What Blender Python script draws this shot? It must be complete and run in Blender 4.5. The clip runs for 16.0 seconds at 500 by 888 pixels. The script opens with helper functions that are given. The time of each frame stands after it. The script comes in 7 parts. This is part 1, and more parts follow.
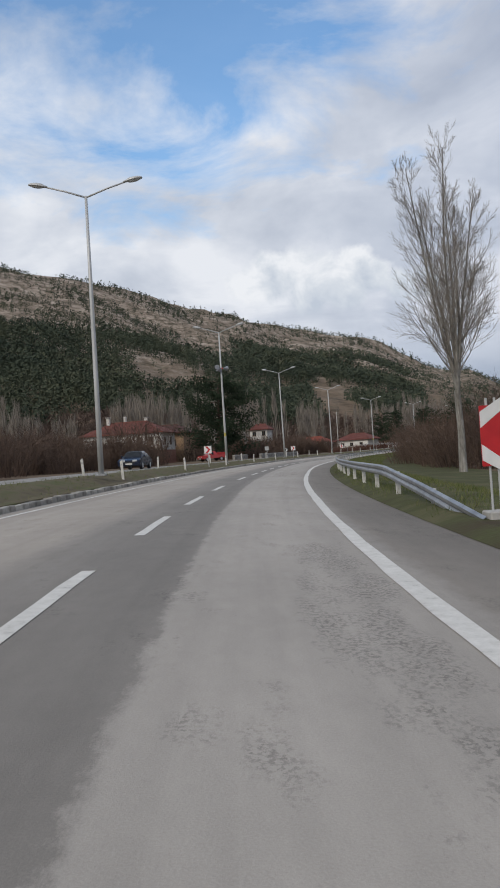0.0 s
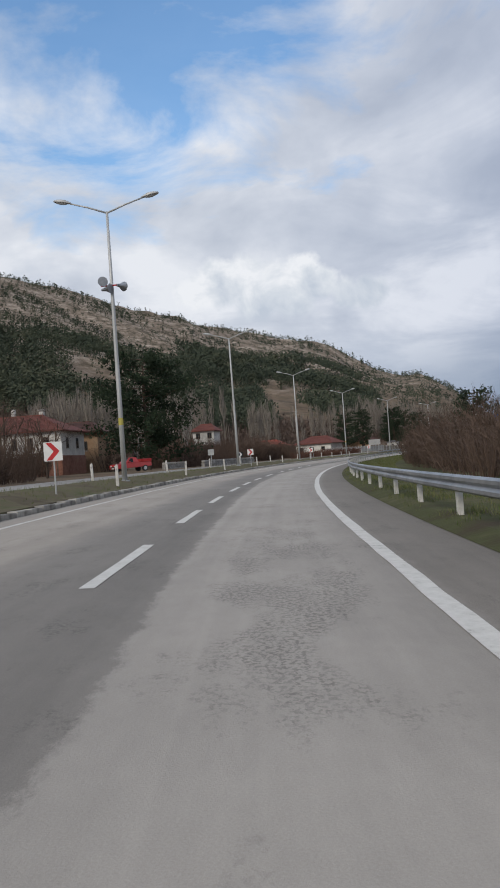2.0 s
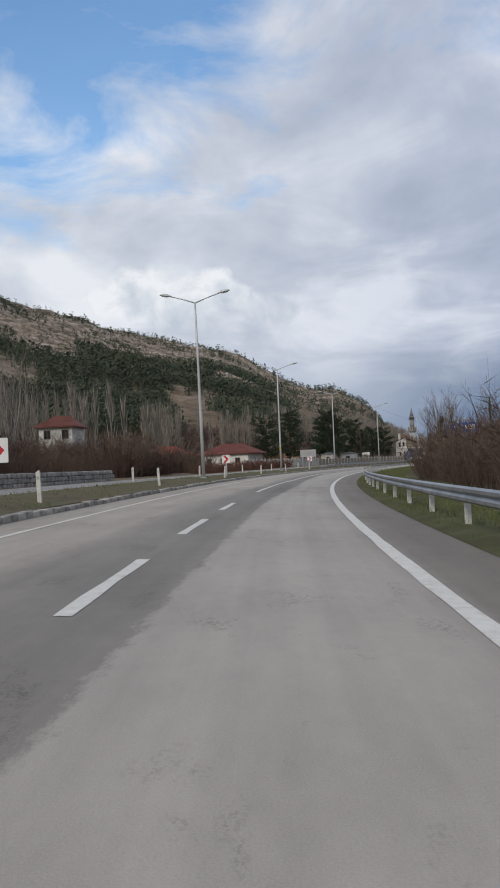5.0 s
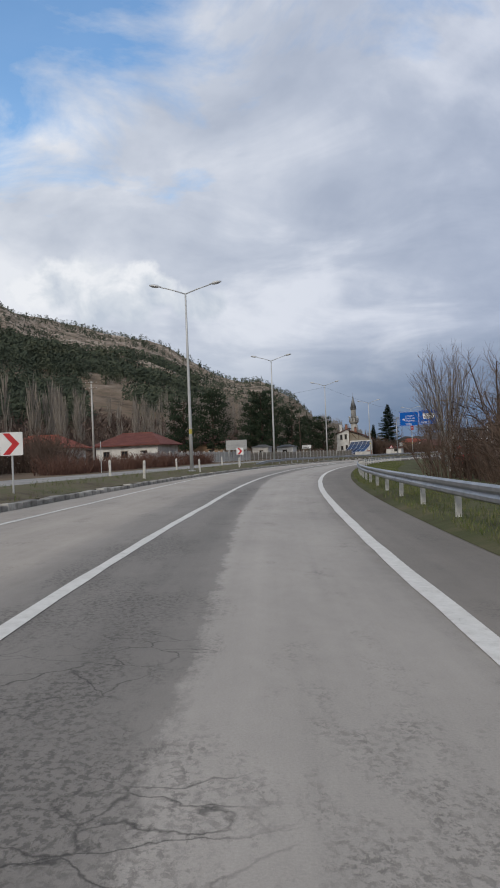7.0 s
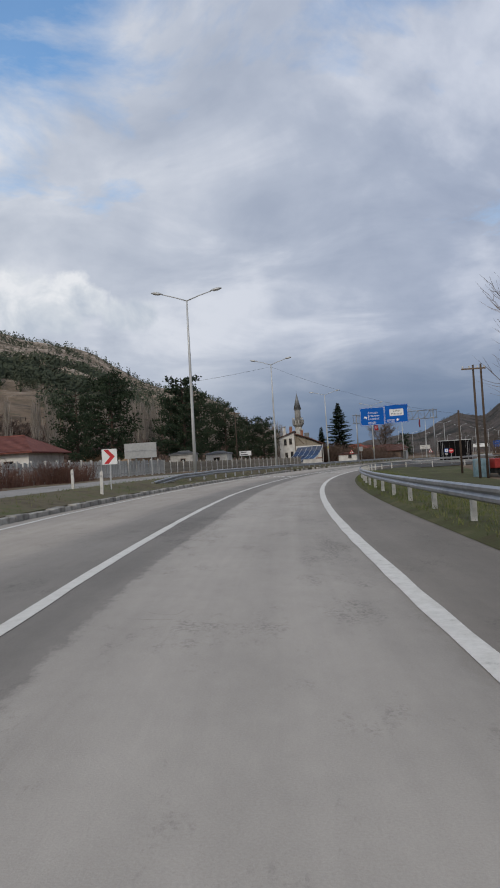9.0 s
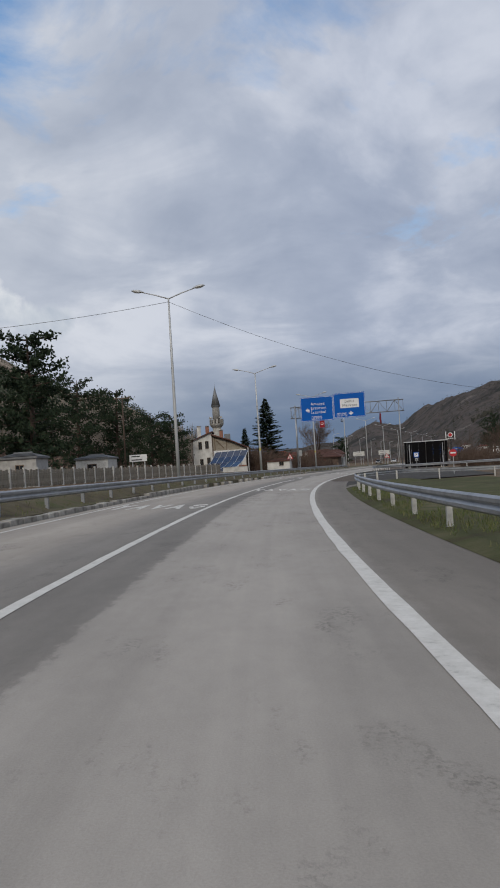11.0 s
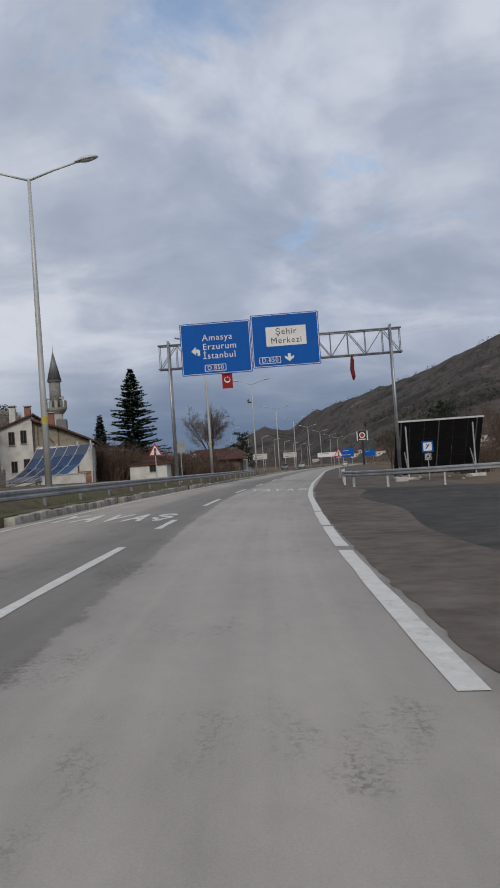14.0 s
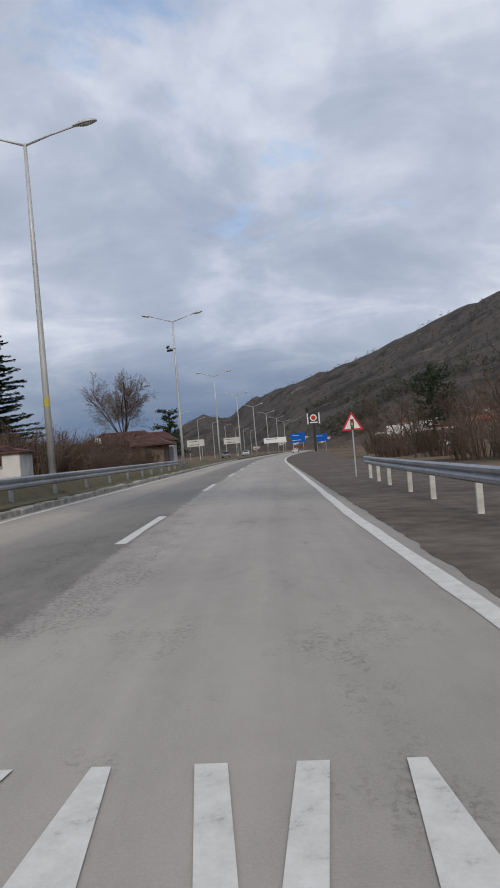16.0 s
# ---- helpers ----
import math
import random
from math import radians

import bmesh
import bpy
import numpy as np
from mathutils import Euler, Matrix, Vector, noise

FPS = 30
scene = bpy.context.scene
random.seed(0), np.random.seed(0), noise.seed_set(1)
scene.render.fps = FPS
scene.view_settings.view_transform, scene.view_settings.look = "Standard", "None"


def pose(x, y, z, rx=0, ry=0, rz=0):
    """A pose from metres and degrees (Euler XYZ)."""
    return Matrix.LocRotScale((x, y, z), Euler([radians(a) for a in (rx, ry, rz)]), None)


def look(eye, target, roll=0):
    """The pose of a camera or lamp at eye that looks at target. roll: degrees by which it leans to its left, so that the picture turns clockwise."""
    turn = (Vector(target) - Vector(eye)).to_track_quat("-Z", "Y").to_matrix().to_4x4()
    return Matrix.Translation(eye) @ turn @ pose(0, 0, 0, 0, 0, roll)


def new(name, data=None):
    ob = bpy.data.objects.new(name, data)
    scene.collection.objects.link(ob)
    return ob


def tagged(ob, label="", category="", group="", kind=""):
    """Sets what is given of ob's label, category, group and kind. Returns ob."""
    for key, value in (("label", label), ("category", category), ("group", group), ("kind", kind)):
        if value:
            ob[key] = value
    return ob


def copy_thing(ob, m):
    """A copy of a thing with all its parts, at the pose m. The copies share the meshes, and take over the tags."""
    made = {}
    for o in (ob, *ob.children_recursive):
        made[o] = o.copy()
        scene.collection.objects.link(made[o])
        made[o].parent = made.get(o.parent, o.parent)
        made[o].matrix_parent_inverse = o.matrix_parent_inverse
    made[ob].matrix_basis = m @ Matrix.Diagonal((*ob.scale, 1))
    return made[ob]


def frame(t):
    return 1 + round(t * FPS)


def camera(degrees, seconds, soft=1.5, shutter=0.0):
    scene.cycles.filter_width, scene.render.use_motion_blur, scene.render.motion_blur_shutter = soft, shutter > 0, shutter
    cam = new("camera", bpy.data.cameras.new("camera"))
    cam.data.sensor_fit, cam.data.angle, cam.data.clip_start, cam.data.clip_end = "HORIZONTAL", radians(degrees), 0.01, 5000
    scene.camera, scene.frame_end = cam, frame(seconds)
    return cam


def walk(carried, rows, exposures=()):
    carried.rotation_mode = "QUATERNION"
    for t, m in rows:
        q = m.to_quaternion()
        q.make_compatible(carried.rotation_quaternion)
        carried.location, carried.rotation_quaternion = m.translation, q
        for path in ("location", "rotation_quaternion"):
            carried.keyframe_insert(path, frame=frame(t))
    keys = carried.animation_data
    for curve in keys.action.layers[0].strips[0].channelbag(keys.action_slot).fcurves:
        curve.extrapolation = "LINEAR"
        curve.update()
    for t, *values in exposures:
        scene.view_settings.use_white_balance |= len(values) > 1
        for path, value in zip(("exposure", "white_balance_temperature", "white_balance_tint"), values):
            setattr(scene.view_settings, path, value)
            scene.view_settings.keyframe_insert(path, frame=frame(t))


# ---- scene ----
# ---- camera: a phone held behind the windscreen of a car at about 70 km/h ----
cam = camera(35.8, 16.0, soft=1.8)
PATH = [
    (0, (4.03, -0.08, 1.25), (4.02, 9.92, 1.40), -3.75),
    (0.5, (4.03, 9.45, 1.26), (4.22, 19.45, 1.43), -4.17),
    (1, (4.22, 19.04, 1.27), (4.55, 29.03, 1.49), -4.20),
    (1.5, (4.60, 28.70, 1.27), (5.18, 38.68, 1.34), -3.92),
    (2, (5.19, 38.45, 1.27), (5.85, 48.43, 1.46), -4.08),
    (2.5, (5.91, 48.27, 1.27), (6.54, 58.25, 1.38), -3.88),
    (3, (6.73, 58.08, 1.27), (7.66, 68.03, 1.41), -3.43),
    (3.5, (7.89, 67.92, 1.26), (9.07, 77.85, 1.44), -3.30),
    (4, (9.38, 77.81, 1.25), (10.78, 87.71, 1.45), -3.19),
    (4.2, (10.03, 81.76, 1.25), (11.53, 91.65, 1.49), -3.32),
    (6.3, (19.26, 122.89, 1.26), (21.71, 132.58, 1.53), -2.81),
    (6.5, (20.30, 126.77, 1.26), (22.83, 136.44, 1.50), -3.49),
    (7, (23.08, 136.46, 1.26), (25.85, 146.07, 1.45), -2.37),
    (7.5, (26.08, 146.13, 1.25), (29.00, 155.69, 1.58), -2.24),
    (8, (29.34, 155.73, 1.26), (32.53, 165.21, 1.51), -3.18),
    (8.5, (32.77, 165.28, 1.26), (36.14, 174.70, 1.52), -2.61),
    (9, (36.40, 174.76, 1.27), (39.98, 184.09, 1.55), -3.47),
    (9.2, (37.93, 178.52, 1.28), (41.63, 187.80, 1.54), -3.50),
    (11.3, (55.89, 216.87, 1.28), (60.57, 225.71, 1.60), -3.58),
    (11.5, (57.76, 220.37, 1.28), (62.53, 229.15, 1.59), -3.58),
    (12, (62.52, 228.95, 1.27), (67.57, 237.57, 1.64), -4.18),
    (12.5, (67.45, 237.34, 1.26), (72.65, 245.87, 1.57), -3.69),
    (13, (72.54, 245.74, 1.26), (77.98, 254.12, 1.63), -4.01),
    (13.5, (78.07, 254.05, 1.26), (83.85, 262.20, 1.69), -4.33),
    (14, (83.82, 262.20, 1.26), (89.60, 270.36, 1.58), -3.98),
    (14.5, (89.66, 270.26, 1.26), (95.60, 278.29, 1.59), -4.23),
    (15, (95.67, 278.24, 1.26), (101.74, 286.19, 1.51), -4.49),
    (15.5, (101.80, 286.15, 1.25), (108.03, 293.96, 1.60), -4.43),
    (16, (108.06, 294.10, 1.26), (114.45, 301.79, 1.37), -4.78),
]
walk(cam, [(t, look(eye, target, roll)) for t, eye, target, roll in PATH],
     exposures=[(0, 0.14), (7, 0.12), (8.5, 0.05), (12, -0.05), (14.5, -0.06), (15.5, 0.08), (16, 0.14)])

# ---- sky, clouds and sun ----
SUN_AZ, SUN_EL = 215.0, 34.0          # degrees clockwise from +y, and above the horizon


def link(tree, a, b):
    tree.links.new(a, b)


# sunlit heaps of cloud: azimuth, elevation, size
HEAPS = ((0.6, 12.2, 0.030), (2.5, 12.8, 0.035), (4.3, 13.2, 0.036), (6.3, 12.8, 0.035), (8.3, 13.1, 0.036), (9.7, 12.3, 0.030), (5.2, 11.6, 0.037), (8.0, 11.6, 0.037), (11.7, 11.4, 0.026), (13.2, 11.5, 0.028))


def make_world():
    w = bpy.data.worlds.new("sky")
    scene.world = w
    w.use_nodes = True
    t = w.node_tree
    t.nodes.clear()
    N = t.nodes.new
    out, bg = N("ShaderNodeOutputWorld"), N("ShaderNodeBackground")
    sky = N("ShaderNodeTexSky")
    sky.sky_type, sky.sun_disc = "NISHITA", False
    sky.sun_elevation, sky.sun_rotation = radians(SUN_EL), radians(SUN_AZ)
    sky.air_density, sky.dust_density, sky.ozone_density = 1.2, 0.6, 2.0
    co, sep = N("ShaderNodeTexCoord"), N("ShaderNodeSeparateXYZ")
    link(t, co.outputs["Generated"], sep.inputs[0])

    def m(op, a, b=None, clamp=False):
        n = N("ShaderNodeMath")
        n.operation, n.use_clamp = op, clamp
        for i, v in enumerate((a, b)):
            if v is None:
                continue
            if isinstance(v, (int, float)):
                n.inputs[i].default_value = v
            else:
                link(t, v, n.inputs[i])
        return n.outputs[0]

    x, y, z = sep.outputs
    zz = m("ADD", m("MAXIMUM", z, 0.0), 0.16)
    px, py = m("DIVIDE", x, zz), m("DIVIDE", y, zz)
    comb = N("ShaderNodeCombineXYZ")
    link(t, px, comb.inputs[0])
    link(t, py, comb.inputs[1])

    def noise_of(scale, detail, rough, offset, distort=0.0, vec=None):
        mp, n = N("ShaderNodeMapping"), N("ShaderNodeTexNoise")
        mp.inputs["Location"].default_value = offset
        link(t, vec or comb.outputs[0], mp.inputs[0])
        n.inputs["Scale"].default_value, n.inputs["Detail"].default_value = scale, detail
        n.inputs["Roughness"].default_value, n.inputs["Distortion"].default_value = rough, distort
        link(t, mp.outputs[0], n.inputs[0])
        return n.outputs["Fac"]

    def ramp(fac, *stops):
        r = N("ShaderNodeValToRGB")
        el = r.color_ramp.elements
        while len(el) < len(stops):
            el.new(0.5)
        for e, (p, c) in zip(el, stops):
            e.position, e.color = p, (*c, 1) if len(c) == 3 else c
        link(t, fac, r.inputs[0])
        return r.outputs[0]

    def mix(fac, a, b):
        n = N("ShaderNodeMix")
        n.data_type = "RGBA"
        for i, v in ((0, fac), (6, a), (7, b)):
            if isinstance(v, (int, float)):
                n.inputs[i].default_value = v
            elif isinstance(v, tuple):
                n.inputs[i].default_value = (*v, 1)
            else:
                link(t, v, n.inputs[i])
        return n.outputs[2]

    # from bright in the north to duller in the east
    side = m("SUBTRACT", m("MULTIPLY", x, 0.906), m("MULTIPLY", y, 0.423))
    east = m("ADD", m("MULTIPLY", side, 1.6), 0.66, True)
    east = m("SUBTRACT", east, m("MULTIPLY", m("MULTIPLY", m("SUBTRACT", side, 0.20, True), 2.2, True), 0.62))
    # cloud cover: thick low down, torn open towards the north high up
    big = noise_of(0.75, 3, 0.5, (2.3, 0.4, 0))
    fine = noise_of(2.4, 9, 0.60, (0.7, 5.1, 0), 0.45)
    dot = N("ShaderNodeVectorMath")
    dot.operation = "DOT_PRODUCT"
    link(t, co.outputs["Generated"], dot.inputs[0])
    gap = Vector((-0.03, 0.80, 0.60)).normalized()
    dot.inputs[1].default_value = gap
    opening = ramp(dot.outputs["Value"], (0.915, (0, 0, 0)), (0.985, (1, 1, 1)))
    cover = m("ADD", m("MULTIPLY", big, 0.45), m("MULTIPLY", fine, 0.80))
    cover = m("SUBTRACT", m("ADD", cover, 0.08), m("MULTIPLY", opening, 0.20))
    low = m("MULTIPLY", m("SUBTRACT", 0.35, z, True), 1.1)
    cover = m("ADD", cover, low)
    alpha = ramp(cover, (0.48, (0.10, 0.10, 0.10)), (0.57, (0.52, 0.52, 0.52)), (0.68, (1, 1, 1)))
    # cloud body: bright tops, grey-blue bellies
    round_ = noise_of(1.9, 7, 0.55, (4.0, 1.3, 2.0), 0.4)
    vec3 = co.outputs["Generated"]
    heap = noise_of(9.0, 5, 0.5, (1.2, 0.3, 0.1), 0.3, vec3)
    shade = m("ADD", m("MULTIPLY", round_, 0.75), m("MULTIPLY", heap, 0.35))
    north = ramp(shade, (0.40, (0.455, 0.50, 0.585)), (0.53, (0.565, 0.605, 0.68)), (0.66, (0.725, 0.75, 0.80)))
    dull = ramp(shade, (0.36, (0.285, 0.34, 0.46)), (0.53, (0.375, 0.43, 0.55)), (0.68, (0.56, 0.605, 0.71)))
    body = mix(east, north, dull)
    haze = ramp(z, (0.055, (1, 1, 1)), (0.10, (0.66, 0.66, 0.66)), (0.155, (0, 0, 0)))
    gloom = m("MULTIPLY", m("ADD", m("MULTIPLY", side, 4.0), 0.9, True), m("SUBTRACT", 1.0, m("MULTIPLY", m("SUBTRACT", side, 0.30, True), 4.0, True), True))
    body = mix(m("MULTIPLY", haze, 0.92), body, mix(gloom, (0.42, 0.48, 0.58), (0.125, 0.185, 0.29)))
    # sunlit heaps low in the north
    lobes = None
    for az, el, r in HEAPS:
        far_ = N("ShaderNodeVectorMath")
        far_.operation = "DISTANCE"
        link(t, vec3, far_.inputs[0])
        far_.inputs[1].default_value = (math.sin(radians(az)) * math.cos(radians(el)), math.cos(radians(az)) * math.cos(radians(el)), math.sin(radians(el)))
        lobe = m("SUBTRACT", 1.0, m("DIVIDE", far_.outputs["Value"], r))
        lobes = lobe if lobes is None else m("MAXIMUM", lobes, lobe)
    billow = noise_of(26, 7, 0.6, (3.1, 0.2, 0.45), 0.3, vec3)
    palpha = ramp(m("ADD", m("MULTIPLY", lobes, 0.75), m("MULTIPLY", m("SUBTRACT", billow, 0.5), 1.1)), (0.04, (0, 0, 0)), (0.32, (1, 1, 1)))
    palpha = m("MULTIPLY", palpha, ramp(z, (0.135, (0, 0, 0)), (0.185, (1, 1, 1))))
    tops = ramp(m("ADD", noise_of(17, 6, 0.55, (0, 0, 0.3), 0.3, vec3), m("MULTIPLY", m("SUBTRACT", z, 0.20), 2.2)), (0.36, (0.48, 0.535, 0.62)), (0.52, (0.63, 0.67, 0.725)), (0.64, (0.77, 0.79, 0.825)))
    body = mix(palpha, body, tops)
    alpha = m("MAXIMUM", alpha, palpha)
    sk = N("ShaderNodeVectorMath")
    sk.operation = "SCALE"
    deep = N("ShaderNodeHueSaturation")
    deep.inputs["Saturation"].default_value = 1.24
    link(t, sky.outputs[0], deep.inputs["Color"])
    link(t, deep.outputs[0], sk.inputs[0])
    sk.inputs["Scale"].default_value = 0.165
    col = mix(alpha, sk.outputs[0], body)
    link(t, col, bg.inputs[0])
    bg.inputs[1].default_value = 1.0
    link(t, bg.outputs[0], out.inputs[0])


make_world()
sun = new("sun", bpy.data.lights.new("sun", "SUN"))
sun.data.energy, sun.data.angle, sun.data.color = 1.5, radians(18), (1.0, 0.91, 0.78)
sd = Vector((math.sin(radians(SUN_AZ)) * math.cos(radians(SUN_EL)), math.cos(radians(SUN_AZ)) * math.cos(radians(SUN_EL)), math.sin(radians(SUN_EL))))
sun.matrix_basis = look(sd * 100, (0, 0, 0))


# ---- materials ----
def material(name, colors, scale=4.0, rough=0.8, metal=0.0, bump=0.2, bump_scale=None, detail=6.0, stretch=(1, 1, 1), spec=0.4, per_object=0.0, streak=None, coat=0.0):
    """colors: two or three tones spread by noise; bump in relation to the noise; stretch scales the noise's axes."""
    mt = bpy.data.materials.new(name)
    mt.use_nodes = True
    t = mt.node_tree
    b = t.nodes["Principled BSDF"]
    N = t.nodes.new
    co, mp, n1, n2 = N("ShaderNodeTexCoord"), N("ShaderNodeMapping"), N("ShaderNodeTexNoise"), N("ShaderNodeTexNoise")
    mp.inputs["Scale"].default_value = stretch
    link(t, co.outputs["Object"], mp.inputs[0])
    for n, s, d in ((n1, scale, detail), (n2, scale * 0.17, 3.0)):
        link(t, mp.outputs[0], n.inputs[0])
        n.inputs["Scale"].default_value, n.inputs["Detail"].default_value = s, d
        n.inputs["Roughness"].default_value = 0.6
    add = N("ShaderNodeMath")
    add.operation = "MULTIPLY_ADD"
    link(t, n1.outputs[0], add.inputs[0])
    add.inputs[1].default_value = 0.55
    half = N("ShaderNodeMath")
    half.operation = "MULTIPLY"
    link(t, n2.outputs[0], half.inputs[0])
    half.inputs[1].default_value = 0.45
    link(t, half.outputs[0], add.inputs[2])
    r = N("ShaderNodeValToRGB")
    el = r.color_ramp.elements
    while len(el) < len(colors):
        el.new(0.5)
    for i, (e, c) in enumerate(zip(el, colors)):
        e.position, e.color = 0.36 + 0.28 * i / max(1, len(colors) - 1), (*c, 1)
    link(t, add.outputs[0], r.inputs[0])
    col = r.outputs[0]
    if per_object:
        oi, hv = N("ShaderNodeObjectInfo"), N("ShaderNodeHueSaturation")
        mr = N("ShaderNodeMapRange")
        mr.inputs["To Min"].default_value, mr.inputs["To Max"].default_value = 1 - per_object, 1 + per_object
        link(t, oi.outputs["Random"], mr.inputs[0])
        link(t, mr.outputs[0], hv.inputs["Value"])
        link(t, col, hv.inputs["Color"])
        col = hv.outputs[0]
    link(t, col, b.inputs["Base Color"])
    b.inputs["Roughness"].default_value, b.inputs["Metallic"].default_value = rough, metal
    b.inputs["Specular IOR Level"].default_value = spec
    b.inputs["Coat Weight"].default_value = coat
    if bump:
        bp = N("ShaderNodeBump")
        bp.inputs["Strength"].default_value, bp.inputs["Distance"].default_value = bump, 0.02
        n3 = N("ShaderNodeTexNoise")
        n3.inputs["Scale"].default_value, n3.inputs["Detail"].default_value = bump_scale or scale * 2, 5
        link(t, mp.outputs[0], n3.inputs[0])
        link(t, n3.outputs[0], bp.inputs["Height"])
        link(t, bp.outputs[0], b.inputs["Normal"])
    return mt


def island_material(name, lo, hi, rough=0.85, spec=0.2, through_light=0.0):
    """Foliage and twigs: a tone of its own for each joined piece."""
    mt = bpy.data.materials.new(name)
    mt.use_nodes = True
    t = mt.node_tree
    b = t.nodes["Principled BSDF"]
    g, r = t.nodes.new("ShaderNodeNewGeometry"), t.nodes.new("ShaderNodeValToRGB")
    r.color_ramp.elements[0].color, r.color_ramp.elements[1].color = (*lo, 1), (*hi, 1)
    link(t, g.outputs["Random Per Island"], r.inputs[0])
    link(t, r.outputs[0], b.inputs["Base Color"])
    b.inputs["Roughness"].default_value, b.inputs["Specular IOR Level"].default_value = rough, spec
    return mt


def asphalt_material():
    """Old asphalt; u runs across the road, v along it, in metres: a pale worn lane, darker seams and shoulder, patches."""
    mt = bpy.data.materials.new("asphalt")
    mt.use_nodes = True
    t = mt.node_tree
    b = t.nodes["Principled BSDF"]
    N = t.nodes.new
    uv, sep = N("ShaderNodeUVMap"), N("ShaderNodeSeparateXYZ")
    uv.uv_map = "UVMap"
    link(t, uv.outputs[0], sep.inputs[0])
    flat_, across = N("ShaderNodeUVMap"), N("ShaderNodeSeparateXYZ")
    flat_.uv_map = "Plain"
    link(t, flat_.outputs[0], across.inputs[0])

    def noise(scale, detail, rough, stretch=(1, 1, 1), dist=0.0):
        mp, n = N("ShaderNodeMapping"), N("ShaderNodeTexNoise")
        mp.inputs["Scale"].default_value = stretch
        link(t, flat_.outputs[0], mp.inputs[0])
        link(t, mp.outputs[0], n.inputs[0])
        n.inputs["Scale"].default_value, n.inputs["Detail"].default_value = scale, detail
        n.inputs["Roughness"].default_value, n.inputs["Distortion"].default_value = rough, dist
        return n.outputs[0]

    def m(op, a, c, clamp=False):
        n = N("ShaderNodeMath")
        n.operation, n.use_clamp = op, clamp
        for i, v in enumerate((a, c)):
            if isinstance(v, (int, float)):
                n.inputs[i].default_value = v
            else:
                link(t, v, n.inputs[i])
        return n.outputs[0]

    wob = m("MULTIPLY", m("SUBTRACT", noise(3.4, 9, 0.8, (1, 0.45, 1)), 0.5), 0.55)
    slow = m("MULTIPLY", m("SUBTRACT", noise(0.05, 2, 0.5), 0.5), 0.4)
    u = m("ADD", m("ADD", sep.outputs[0], wob), slow)
    un = m("DIVIDE", m("ADD", u, 5.0), 12.0)          # -5 m .. 7 m across
    r = N("ShaderNodeValToRGB")
    tone = lambda v, w=0.0: (v * (1.088 + w), v, v * (0.895 - w), 1)      # noqa: E731
    stops = [(-5.0, 0.24), (-3.4, 0.28), (-2.5, 0.30), (-1.5, 0.28), (-0.9, 0.20), (0.6, 0.165), (0.86, 0.19), (0.93, 0.30), (1.9, 0.31), (2.9, 0.295), (3.5, 0.26), (3.8, 0.17), (5.0, 0.145), (6.3, 0.16)]
    el = r.color_ramp.elements
    while len(el) < len(stops):
        el.new(0.5)
    for e, (p, v) in zip(el, stops):
        e.position, e.color = (p + 5) / 12, tone(v * 1.05, 0.025 if p < -1 or p > 3.6 else 0.0)
    link(t, un, r.inputs[0])
    grain, blotch, crack = noise(75, 3, 0.7), noise(0.55, 6, 0.65, (1, 0.4, 1)), noise(26.0, 4, 0.7, (1.0, 0.75, 1), 0.3)
    tracks, dust = noise(1.0, 5, 0.6, (2.2, 0.025, 1)), noise(6.0, 6, 0.7, (1, 0.5, 1))
    val = m("ADD", m("MULTIPLY", grain, 0.42), m("MULTIPLY", blotch, 0.62))
    val = m("ADD", m("ADD", val, m("MULTIPLY", tracks, 0.42)), m("MULTIPLY", dust, 0.22))
    val = m("ADD", val, 0.16)

    def patch(s0, lat0, half, wide):
        """1 inside a worn place along and across the road, falling to 0 at its edge."""
        a = m("ABSOLUTE", m("DIVIDE", m("SUBTRACT", sep.outputs[1], s0), half), 0.0)
        b_ = m("ABSOLUTE", m("DIVIDE", m("SUBTRACT", across.outputs[0], lat0), wide), 0.0)
        return m("MULTIPLY", m("SUBTRACT", 1.5, m("ADD", m("POWER", a, 2.0), m("POWER", b_, 2.0)), True), 0.115)

    worn = patch(48.5, 2.3, 5.5, 0.75)
    for q in ((147.5, 0.5, 6.0, 0.7), (166.0, 0.5, 6.5, 0.7), (258.5, 2.2, 5.0, 0.5), (6.5, 2.7, 4.0, 0.5), (87.0, 2.4, 6.0, 0.5), (138.0, 1.2, 6.5, 2.2), (190.0, 3.0, 4.5, 0.4), (196.0, 0.5, 5.0, 0.7), (252.0, 0.6, 6.0, 0.8), (330.0, -0.3, 7.0, 0.8)):
        worn = m("MAXIMUM", worn, patch(*q))
    pit = N("ShaderNodeValToRGB")                      # broken-up patches with pits
    pit.color_ramp.elements[0].position, pit.color_ramp.elements[0].color = 0.43, (0.60, 0.59, 0.58, 1)
    pit.color_ramp.elements[1].position, pit.color_ramp.elements[1].color = 0.53, (1, 1, 1, 1)
    link(t, crack, pit.inputs[0])
    where = N("ShaderNodeValToRGB")
    where.color_ramp.elements[0].position, where.color_ramp.elements[1].position = 0.55, 0.66
    link(t, m("ADD", noise(0.9, 8, 0.72, (1.3, 0.5, 1)), worn), where.inputs[0])
    mixp = N("ShaderNodeMix")
    mixp.data_type = "FLOAT"
    link(t, where.outputs[0], mixp.inputs[0])
    mixp.inputs[2].default_value = 1.0
    link(t, pit.outputs[0], mixp.inputs[3])
    val = m("MULTIPLY", val, mixp.outputs[0])
    # crazed patches: fine dark crack lines
    vm, vor = N("ShaderNodeMapping"), N("ShaderNodeTexVoronoi")
    vm.inputs["Scale"].default_value = (0.7, 1.1, 1.0)
    vor.feature = "DISTANCE_TO_EDGE"
